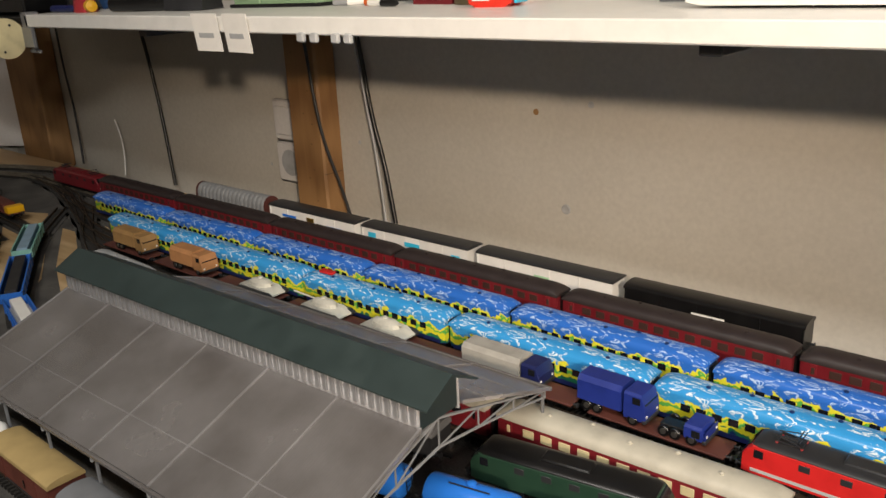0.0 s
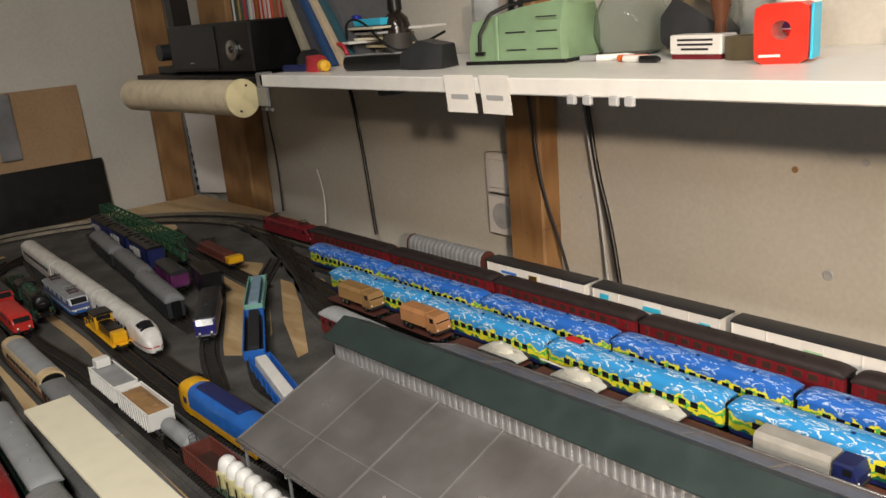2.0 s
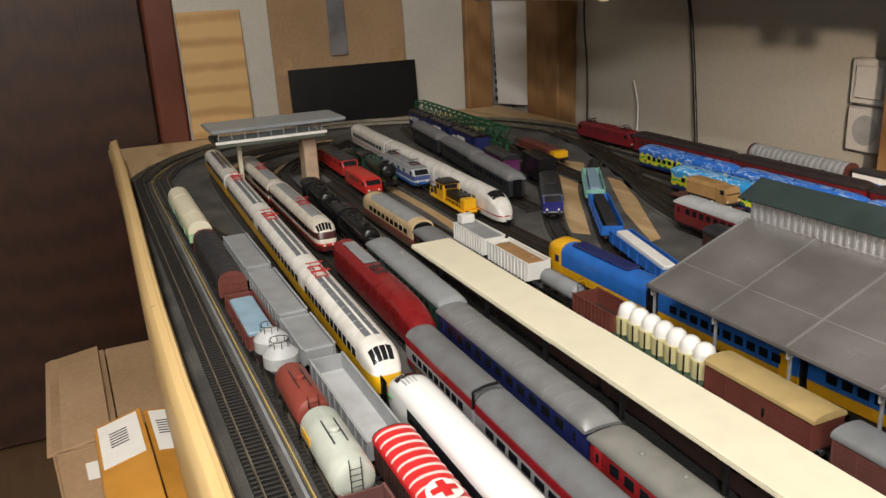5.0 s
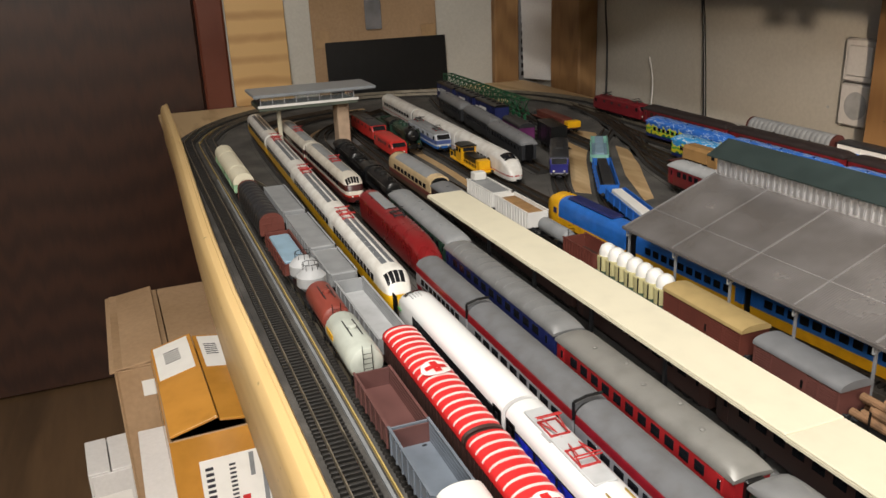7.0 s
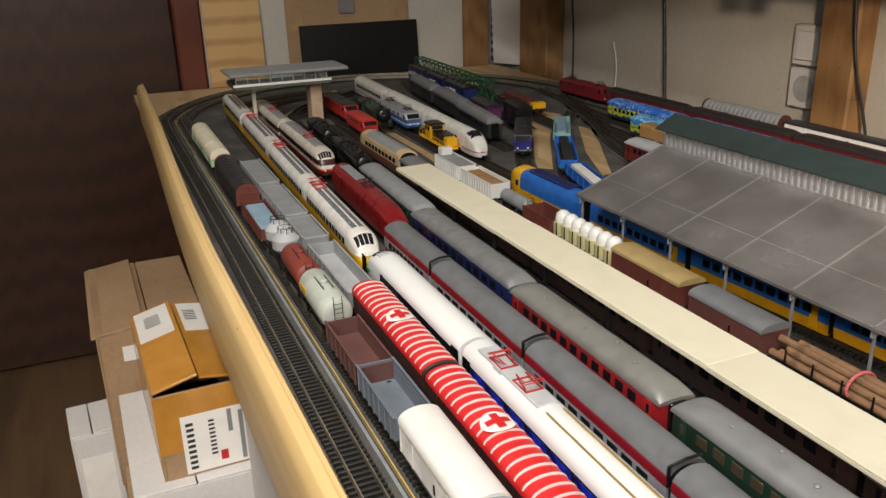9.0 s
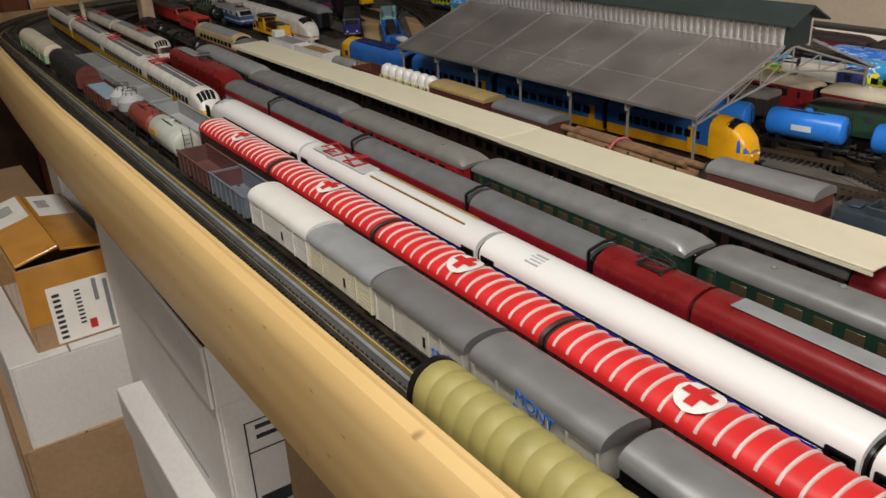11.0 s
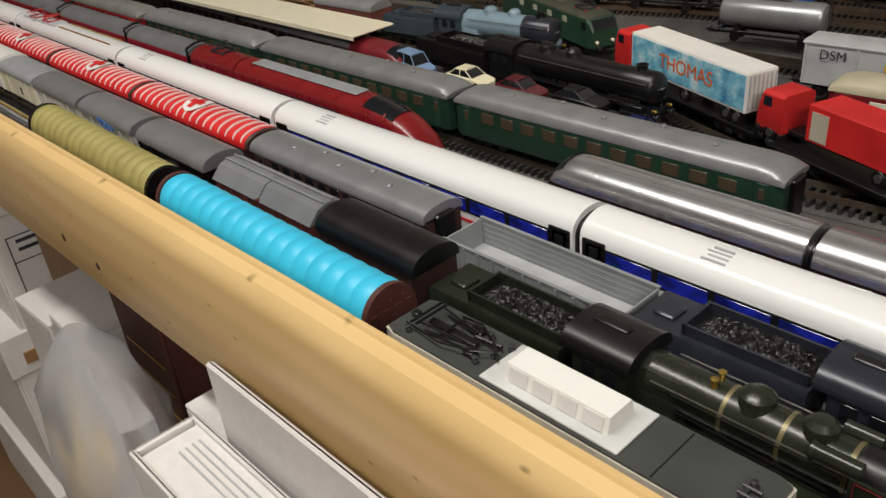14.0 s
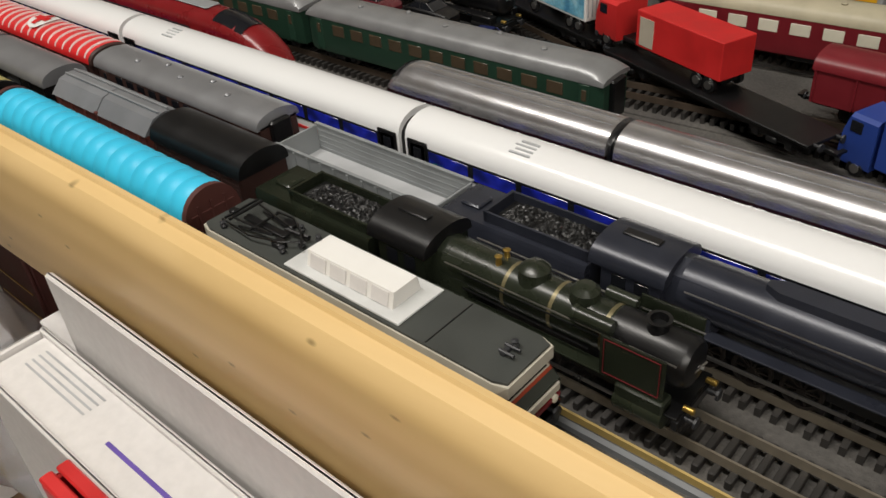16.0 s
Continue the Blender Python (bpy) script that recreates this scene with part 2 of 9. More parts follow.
# ---------------- geometry helpers ----------------
class Geo:
    """Collects verts and faces for one part."""

    def __init__(self):
        self.v, self.f = [], []

    def quad(self, *pts):
        n = len(self.v)
        self.v += [tuple(p) for p in pts]
        self.f.append(tuple(range(n, n + len(pts))))
        return self

    def box(self, x0, x1, y0, y1, z0, z1, b=0.0):
        """Box with chamfered edges."""
        if b <= 0:
            n = len(self.v)
            self.v += [(x, y, z) for z in (z0, z1) for y in (y0, y1) for x in (x0, x1)]
            self.f += [tuple(n + i for i in q) for q in ((0, 2, 3, 1), (4, 5, 7, 6), (0, 1, 5, 4), (2, 6, 7, 3), (0, 4, 6, 2), (1, 3, 7, 5))]
            return self
        ring = lambda bx: [(x0 + bx, y0), (x1 - bx, y0), (x1, y0 + bx), (x1, y1 - bx), (x1 - bx, y1), (x0 + bx, y1), (x0, y1 - bx), (x0, y0 + bx)]
        def inset(r):
            cx, cy = (x0 + x1) / 2, (y0 + y1) / 2
            return [(x - b * (1 if x > cx else -1), y - b * (1 if y > cy else -1)) for x, y in r]
        o, i = ring(b), inset(ring(b))
        self.loft([[(*p, z0) for p in i], [(*p, z0 + b) for p in o], [(*p, z1 - b) for p in o], [(*p, z1) for p in i]], flip=True)
        return self

    def loft(self, secs, caps=True, flip=False):
        n, k = len(self.v), len(secs[0])
        for s in secs:
            self.v += [tuple(p) for p in s]
        for a in range(len(secs) - 1):
            for i in range(k):
                q = (n + a * k + i, n + a * k + (i + 1) % k, n + (a + 1) * k + (i + 1) % k, n + (a + 1) * k + i)
                self.f.append(q)
        if caps:
            self.f.append(tuple(n + i for i in reversed(range(k))))
            self.f.append(tuple(n + (len(secs) - 1) * k + i for i in range(k)))
        return self

    def tube(self, p0, p1, r0, r1=None, n=10):
        r1 = r0 if r1 is None else r1
        p0, p1 = Vector(p0), Vector(p1)
        d = (p1 - p0).normalized()
        a = d.orthogonal().normalized()
        c = d.cross(a)
        ring = lambda p, r: [p + a * (r * math.cos(t)) + c * (r * math.sin(t)) for t in (2 * math.pi * i / n for i in range(n))]
        return self.loft([ring(p0, r0), ring(p1, r1)])

    def turned(self, stations, n=16, axis="x", off=(0, 0)):
        """Body of revolution: stations of (distance along the axis, radius)."""
        secs = []
        for s, r in stations:
            ring = []
            for i in range(n):
                t = 2 * math.pi * i / n
                u, w = r * math.cos(t) + off[0], r * math.sin(t) + off[1]
                ring.append((s, u, w) if axis == "x" else (u, w, s) if axis == "z" else (w, s, u))
            secs.append(ring)
        return self.loft(secs)

    def path(self, pts, r, n=6):
        for a, b in zip(pts, pts[1:]):
            self.tube(a, b, r, n=n)
        return self

    def mesh(self, name, mat, smooth=False):
        me = bpy.data.meshes.new(name)
        me.from_pydata(self.v, [], self.f)
        bm = bmesh.new()
        bm.from_mesh(me)
        bmesh.ops.recalc_face_normals(bm, faces=bm.faces)
        if smooth:
            for f in bm.faces:
                f.smooth = True
            for e in bm.edges:
                if len(e.link_faces) == 2 and e.calc_face_angle(0) > 0.6:
                    e.smooth = False
        bm.to_mesh(me)
        bm.free()
        me.materials.append(mat)
        return me


CACHE = {}


def part(name, geo, mat, parent, label="", smooth=True, at=None, kind=""):
    """One mesh object under a thing or part."""
    ob = new(name, geo.mesh(name, mat, smooth) if isinstance(geo, Geo) else geo)
    ob.parent = parent
    if at is not None:
        ob.matrix_basis = at
    return tagged(ob, label, kind=kind)


def shared(name, key, build, mat, parent, at, label=""):
    """A part on mesh data that alike parts share."""
    k = (key, mat.name)
    if k not in CACHE:
        CACHE[k] = build().mesh(name, mat, True)
    return part(name, CACHE[k], mat, parent, label, at=at)


def thing(name, label, category, m, group="", kind=""):
    ob = new(name)
    ob.empty_display_size = 0.01
    ob.matrix_basis = m
    return tagged(ob, label, category, group, kind)


def solid(name, geo, mat, label, category, m=None, group="", kind="", smooth=True):
    """A thing that is a single mesh."""
    ob = new(name, geo.mesh(name, mat, smooth))
    if m is not None:
        ob.matrix_basis = m
    return tagged(ob, label, category, group, kind)


def text_mesh(name, words, size, mat, parent, at, label=""):
    c = bpy.data.curves.new(name, "FONT")
    c.body, c.size, c.extrude, c.align_x, c.align_y = words, size, 0.00015, "CENTER", "CENTER"
    tmp = bpy.data.objects.new(name, c)
    scene.collection.objects.link(tmp)
    bpy.context.view_layer.update()
    me = bpy.data.meshes.new_from_object(tmp.evaluated_get(bpy.context.evaluated_depsgraph_get()))
    bpy.data.objects.remove(tmp)
    me.materials.clear()
    me.materials.append(mat)
    ob = new(name, me)
    ob.parent = parent
    ob.matrix_basis = at
    return tagged(ob, label)


SIDE = pose(0, 0, 0, 90, 0, 0)  # lettering that faces the vehicle's -y side


def body_ring(x, w, z0, z1, rise, n=8, tuck=0.0):
    """Cross-section: upright sides from z0 to z1 and an arched top that rises above them."""
    h = w / 2
    pts = [(x, -h + tuck, z0), (x, -h, z0 + (z1 - z0) * 0.35), (x, -h, z1)]
    for i in range(1, n):
        t = math.pi * i / n
        pts.append((x, -h * math.cos(t), z1 + rise * math.sin(t) ** 0.9))
    pts += [(x, h, z1), (x, h, z0 + (z1 - z0) * 0.35), (x, h - tuck, z0)]
    return pts


def roof_ring(x, w, z, rise, n=10, thick=0.0012):
    h = w / 2
    up = [(x, -h * math.cos(math.pi * i / n), z + rise * math.sin(math.pi * i / n) ** 0.8) for i in range(n + 1)]
    return [(x, h, z - thick), (x, -h, z - thick)] + up


# ---------------- the room ----------------
FLOOR, CEIL, WX, EX, BY, FY = -0.79, 1.62, -2.44, 2.6, 1.062, -4.3


def structure(name, geo, mat, label, cat, smooth=False):
    return solid(name, geo, mat, label, cat, kind="structure", smooth=smooth)


structure("floor", Geo().box(WX - 0.1, EX + 0.1, FY - 0.1, BY + 0.1, FLOOR - 0.05, FLOOR), FLOORMAT, "brown wood laminate floor of the hobby room", "floor")
structure("wall_north", Geo().box(WX - 0.1, EX + 0.1, BY, BY + 0.1, FLOOR, CEIL), PLASTER, "off-white plaster wall with small holes", "wall")
structure("wall_west", Geo().box(WX - 0.1, WX, 0.085, BY, FLOOR, CEIL).box(WX - 0.1, WX, FY, -0.86, FLOOR, CEIL).box(WX - 0.1, WX, -0.86, 0.085, 1.28, CEIL), PLASTER, "off-white plaster wall beside a dark door", "wall")
structure("wall_east", Geo().box(EX, EX + 0.1, FY, BY, FLOOR, CEIL), PLASTER, "off-white plaster wall", "wall")
structure("wall_south", Geo().box(WX - 0.1, EX + 0.1, FY - 0.1, FY, FLOOR, CEIL), PLASTER, "off-white plaster wall", "wall")
structure("ceiling", Geo().box(WX - 0.1, EX + 0.1, FY - 0.1, BY + 0.1, CEIL, CEIL + 0.05), PLASTER, "white painted ceiling", "ceiling")
door = thing("door_1", "closed dark brown wood veneer door", "door", pose(WX, 0, 0), kind="structure")
part("door_leaf", Geo().box(-0.05, -0.012, -0.80, 0.005, FLOOR + 0.008, 1.22, 0.004), DOORWOOD, door, smooth=False)
part("door_frame", Geo().box(-0.07, 0.016, 0.008, 0.083, FLOOR, 1.28, 0.006), paint("red_brown_frame", (0.13, 0.036, 0.02), 0.35, stain=9), door, "red-brown door frame", smooth=False)
part("door_frame", Geo().box(-0.07, 0.016, -0.86, -0.803, FLOOR, 1.28, 0.006), MATS["red_brown_frame"], door, "red-brown door frame", smooth=False)
part("door_frame", Geo().box(-0.07, 0.016, -0.803, 0.008, 1.222, 1.28, 0.006), MATS["red_brown_frame"], door, "red-brown door frame", smooth=False)
for lx, ly in ((0.15, -0.45), (2.1, -1.55), (1.35, -0.75)):
    lum = thing("ceiling_lamp", "long white fluorescent ceiling lamp", "lamp", pose(lx, ly, 1.53), "ceiling lamps")
    part("housing", Geo().box(-0.63, 0.63, -0.09, 0.09, 0.0, 0.085, 0.006), WHITE, lum, smooth=False)

# timber posts on the north wall
for nm, x0, x1, y0 in (("wall_post", -1.098, -1.014, 1.012), ("wall_post", -2.237, -2.072, 1.0)):
    solid(nm, Geo().box(0, x1 - x0, 0, BY - y0 - 0.002, 0, 1.2, 0.004), POSTWOOD, "rough pine post standing against the plaster wall", "post", pose(x0, y0, -0.03), "wall posts", smooth=False)
solid("wall_post", Geo().box(0, 0.03, 0, 0.083, 0, 1.2, 0.004), POSTWOOD, "rough pine post on the side wall with a perforated strip", "post", pose(WX + 0.002, 0.898, -0.03), "wall posts", smooth=False)
rail = thing("shelf_rail", "perforated steel shelf rail on the side wall", "rail", pose(WX + 0.002, 0.984, -0.02))
part("channel", Geo().box(0, 0.02, 0, 0.028, 0, 0.9, 0.002), SILVER, rail, smooth=False)
for i in range(14):
    shared("slot", "railslot", lambda: Geo().box(0.0195, 0.0206, 0.009, 0.019, 0, 0.014), BLACK, rail, pose(0, 0, 0.03 + i * 0.025))
solid("foam_board", Geo().box(0, 0.006, 0, 0.20, 0, 0.32, 0.001), WBOX, "white foam packing board standing in the corner", "board", pose(WX + 0.006, 1.0 - 0.0, -0.0) @ pose(0, 0, 0, 0, 2, -62), smooth=False)

# double socket plate
sock = thing("wall_socket", "white double plate with switch and round power socket", "socket", pose(-1.156, BY, 0.048))
for k, z in enumerate((0.0, 0.082)):
    pl = part("plate", Geo().box(-0.04, 0.04, -0.012, -0.001, z, z + 0.08, 0.004), WBOX, sock)
    if k == 0:
        g = Geo()
        g.turned([(-0.0125, 0.026), (-0.0122, 0.021), (-0.006, 0.019), (-0.006, 0.0)], 20, "y", (z + 0.04, 0))
        part("socket_well", g, LIGHTGREY, pl)
        part("pin_hole", Geo().tube((-0.009, -0.0075, z + 0.04), (-0.009, -0.005, z + 0.04), 0.0026).tube((0.009, -0.0075, z + 0.04), (0.009, -0.005, z + 0.04), 0.0026), BLACK, pl)
    else:
        part("rocker", Geo().box(-0.028, 0.028, -0.016, -0.012, z + 0.012, z + 0.068, 0.002), WBOX, pl)


def cable(name, pts, r, mat, label):
    cu = bpy.data.curves.new(name, "CURVE")
    cu.dimensions, cu.bevel_depth, cu.bevel_resolution = "3D", r, 2
    sp = cu.splines.new("NURBS")
    sp.points.add(len(pts) - 1)
    for p, q in zip(sp.points, pts):
        p.co = (*q, 1)
    sp.use_endpoint_u, sp.order_u = True, 3
    cu.materials.append(mat)
    return tagged(new(name, cu), label, "cable")


cable("power_cable", [(-1.64, 1.052, 0.37), (-1.615, 1.052, 0.28), (-1.59, 1.05, 0.12), (-1.565, 1.04, -0.01)], 0.004, BLACK, "black cable hanging down the plaster wall")
cable("power_cable", [(-0.955, 1.052, 0.37), (-0.94, 1.052, 0.30), (-0.925, 1.05, 0.20), (-0.895, 1.05, 0.10), (-0.87, 1.04, -0.01)], 0.004, BLACK, "black cable hanging from the shelf")
cable("power_cable", [(-0.962, 1.05, 0.36), (-0.945, 1.05, 0.28), (-0.932, 1.05, 0.20), (-0.92, 1.053, 0.12), (-0.90, 1.045, -0.01)], 0.0025, LIGHTGREY, "grey cable twisted beside a black one")
cable("power_cable", [(-1.035, 1.005, 0.37), (-1.025, 1.005, 0.29), (-1.008, 1.006, 0.16), (-0.99, 1.03, 0.06), (-0.975, 1.035, -0.01)], 0.0028, DARK, "thin dark cable beside a timber post")
cable("power_cable", [(-2.02, 1.05, 0.37), (-2.025, 1.05, 0.25), (-2.0, 1.05, 0.12), (-1.99, 1.04, -0.01)], 0.0028, DARK, "thin dark cable in the corner")
cable("power_cable", [(-1.80, 1.045, 0.12), (-1.79, 1.05, 0.08), (-1.772, 1.04, 0.03), (-1.765, 1.03, -0.01)], 0.002, WHITE, "short white wire curling off the wall")
for i, (x, z, r) in enumerate(((-0.592, 0.228, 0.005), (-0.54, 0.087, 0.008), (-0.5, 0.245, 0.005), (-1.23, 0.075, 0.003), (-0.97, 0.145, 0.004))):
    solid("plaster_chip", Geo().turned([(0, 0.0), (0.0, r), (-0.0012, r * 0.8), (-0.0006, r * 0.4), (-0.0006, 0)], 9, "y"), TAN if i == 0 else LIGHTGREY, "small drilled hole and chipped plaster", "hole", pose(x, BY - 0.0006, z))

# ---------------- shelf on the north wall ----------------
SHZ = 0.371
shelf = thing("wall_shelf", "long white laminate wall shelf", "shelf", pose(0, 0, 0))
part("board", Geo().box(-1.36, 1.2, 0.69, BY - 0.003, SHZ, SHZ + 0.02, 0.0015), WHITE, shelf, smooth=False)
for bx in (-1.06, -0.2, 0.7):
    part("bracket", Geo().box(bx, bx + 0.02, 0.72, BY - 0.06, SHZ - 0.012, SHZ - 0.001, 0.001), DARK, shelf, "dark steel bracket", smooth=False)
part("cable_tray", Geo().box(-1.62, -1.12, 0.93, 1.0, SHZ - 0.024, SHZ - 0.002, 0.003), DARK, shelf, "dark strip under the shelf", smooth=False)
for lx in (-0.837, -0.774):
    lab = thing("paper_label", "white paper tag taped to the shelf edge", "label", pose(lx, 0.688, 0.348) @ pose(0, 0, 0, 6, 0, 2 if lx < -0.8 else -3), "shelf tags")
    part("slip", Geo().box(-0.026, 0.026, -0.0008, 0, 0, 0.047), PAPER, lab, smooth=False)
    part("writing_bar", Geo().box(-0.016, 0.014, -0.0013, -0.0009, 0.017, 0.023), LIGHTGREY, lab, smooth=False)
for i in range(4):
    part("cable_clip", Geo().box(-0.006, 0.006, -0.006, 0, 0, 0.011, 0.0015), LIGHTGREY, shelf, "small grey cable clip", at=pose((-0.657, -0.635, -0.600, -0.580)[i], 0.69, 0.363))
clamp = thing("clamp", "grey steel clamp on the shelf end", "clamp", pose(-1.362, 0.70, 0.335))
part("jaw", Geo().box(-0.012, 0.012, -0.01, 0.012, 0.033, 0.06, 0.002), SILVER, clamp)
part("screw", Geo().tube((0, 0, -0.005), (0, 0, 0.034), 0.005).tube((-0.016, 0, -0.004), (0.016, 0, -0.004), 0.003), SILVER, clamp)
part("arm", Geo().box(-0.012, 0.024, -0.012, -0.006, 0.003, 0.036, 0.001), SILVER, clamp)
roll = thing("paper_tube", "cream cardboard tube with a round end cap", "tube", pose(-1.375, 0.66, 0.355) @ pose(0, 0, 0, 0, 0, 4))
part("tube", Geo().turned([(-0.42, 0.031), (0, 0.031)], 28), paint("cream_card_tube", (0.62, 0.53, 0.38), 0.55), roll)
part("end_cap", Geo().turned([(-0.001, 0.033), (0.004, 0.033), (0.005, 0.03), (0.005, 0)], 28), paint("yellowed_cap", (0.72, 0.62, 0.36), 0.5), roll)
for s in (-1, 1):
    part("pin", Geo().tube((0.004, 0.008 * s, 0.021 * s), (0.0062, 0.008 * s, 0.021 * s), 0.002), DARK, roll)
solid("side_shelf", Geo().box(-1.95, -1.375, 0.70, BY - 0.003, 0.374, 0.386, 0.001), BLACK, "black shelf board beside the white shelf", "shelf", smooth=False)

# ---------------- boards leaning at the west end ----------------
def leaning(name, y, w, h, t, mat, label, tilt=4.0, z=-0.002, off=0.0):
    m = pose(WX + 0.008 + off + h * math.sin(radians(tilt)), y, z) @ pose(0, 0, 0, 0, -tilt, 0)
    return solid(name, Geo().box(-t, 0, 0, w, 0, h, 0.001), mat, label, "board", m, smooth=False)


leaning("plywood_offcut", 0.088, 0.163, 0.325, 0.008, wood("figured_plywood", (0.40, 0.225, 0.08), (0.60, 0.375, 0.155), 3.0, (2, 2.4, 3.4), 0.5, False, 0.9), "offcut of figured plywood leaning on the wall")
leaning("cardboard_sheet", 0.325, 0.385, 0.36, 0.005, CARD, "large brown cardboard sheet leaning on the wall", 2.0)
leaning("black_board", 0.36, 0.375, 0.158, 0.004, BLACK, "matt black board standing at the end of the layout", 5.0, off=0.012)
tp = leaning("duct_tape_strip", 0.485, 0.05, 0.17, 0.001, paint("silver_tape", (0.30, 0.31, 0.34), 0.18, 0.7, 0.3, 90, 25, 0.6), "crinkled silver tape strip on the cardboard", 2.0, z=0.185, off=0.0085)
for yy in (0.332, 0.66):
    leaning("brown_tape", yy, 0.045, 0.05, 0.0007, paint("matt_tape", (0.37, 0.235, 0.12), 0.35), "piece of brown tape on the cardboard", 2.0, z=0.14, off=0.0075)
cal = thing("wall_calendar", "white wall calendar with two printed months", "calendar", pose(WX + 0.002, 0.27, 0.385))
part("sheet", Geo().box(0, 0.0015, 0, 0.255, 0, 0.25), PAPER, cal, smooth=False)
part("picture_band", Geo().box(0.0015, 0.0019, 0.05, 0.17, 0.155, 0.245), paint("calendar_print", (0.10, 0.08, 0.20), 0.6), cal, smooth=False)
for mth in range(2):
    for r in range(6):
        for c in range(6):
            shared("date_bar", "datebar", lambda: Geo().box(0.0015, 0.002, 0, 0.008, 0, 0.006), MIDGREY, cal, pose(0, 0.02 + mth * 0.118 + c * 0.0165, 0.012 + r * 0.018))

# ---------------- the layout table ----------------
TAB = thing("layout_table", "plywood model railway table with a pine edge board", "table", pose(0, 0, 0))
g = Geo().box(WX + 0.02, 1.5, -0.1265, 1.0, -0.02, -0.004, 0.001)
part("tabletop", g, PLY, TAB, smooth=False)
# the plank bows slightly outwards along its length
BOW = lambda x: float(np.interp(x, (-2.16, -1.8, -1.2, -0.9, -0.55, 0.0, 0.3, 1.45), (0.004, 0.0, -0.014, -0.019, -0.014, -0.008, -0.004, -0.003)))
EDGE = [(-0.1135, -0.034), (-0.1135, 0.058), (-0.1155, 0.0615), (-0.1185, 0.0618), (-0.1195, 0.0600), (-0.1265, 0.0585), (-0.1310, 0.053), (-0.1330, 0.045), (-0.1330, -0.030), (-0.1315, -0.034)]
fas = part("edge_board", Geo().loft([[(x, y + BOW(x), z) for y, z in EDGE] for x in [-2.16 + 0.19 * k for k in range(20)]]), PINE, TAB, "varnished pine edge board")
for i, hx in enumerate((0.014, 0.072)):
    part("screw_hole", Geo().turned([(BOW(hx) - 0.1332, 0.0), (BOW(hx) - 0.1334, 0.0028), (BOW(hx) - 0.133, 0.0034)], 12, "y", (-0.008 - 0.004 * (i % 2), hx)), DKBROWN, fas)
for lx in (-2.1, 1.3):
    for ly in (0.05, 0.92):
        part("leg", Geo().box(lx, lx + 0.06, ly, ly + 0.06, FLOOR, -0.02, 0.003), POSTWOOD, TAB, smooth=False)

# trackbed sheet over the near and right part, bare plywood islands further left
ground = Geo()
rim = [(1.5, -0.1255), (-0.5, -0.1255)] + [(-1.84 + 0.553 * math.cos(radians(a)), 0.4215 + 0.547 * math.sin(radians(a))) for a in range(268, 90, -9)] + [(-0.5, 0.99), (1.5, 0.99)]
ground.loft([[(x, y, z) for x, y in rim] for z in (-0.004, 0.0)])
solid("ballast_sheet", ground, BALLAST, "dark grey ballast sheet glued on the table", "ground", kind="structure", smooth=False)

RT = 0.0105  # rail top


def poly(pts, step=0.02):
    """Smooth curve through plan points."""
    out = []
    P = [Vector(p) for p in pts]
    P = [P[0] * 2 - P[1]] + P + [P[-1] * 2 - P[-2]]
    for i in range(1, len(P) - 2):
        a, b, c, d = P[i - 1:i + 3]
        n = max(1, int((c - b).length / step))
        for k in range(n):
            t = k / n
            out.append(0.5 * (2 * b + (c - a) * t + (2 * a - 5 * b + 4 * c - d) * t * t + (3 * b - a - 3 * c + d) * t ** 3))
    out.append(P[-2])
    return out


def offset_line(line, d):
    res = []
    for i, p in enumerate(line):
        t = (line[min(i + 1, len(line) - 1)] - line[max(i - 1, 0)]).normalized()
        res.append(p + Vector((-t.y, t.x)) * d)
    return res


def ribbon(g, line, d0, d1, z0, z1):
    a, b = offset_line(line, d0), offset_line(line, d1)
    g.loft([[(p.x, p.y, z0), (p.x, p.y, z1), (q.x, q.y, z1), (q.x, q.y, z0)] for p, q in zip(a, b)])


def along(line, pitch):
    out, carry = [], 0.0
    for a, b in zip(line, line[1:]):
        L = (b - a).length
        t = carry
        while t < L:
            out.append((a + (b - a) * (t / L), math.atan2(b.y - a.y, b.x - a.x)))
            t += pitch
        carry = t - L
    return out


SLEEPER = paint("sleeper_plastic", (0.022, 0.02, 0.018), 0.6)
RAILM = paint("nickel_rail", (0.42, 0.37, 0.29), 0.38, 0.75, 0.3)
RAILSIDE = paint("rusty_rail", (0.10, 0.075, 0.055), 0.5, 0.6, 0.3)


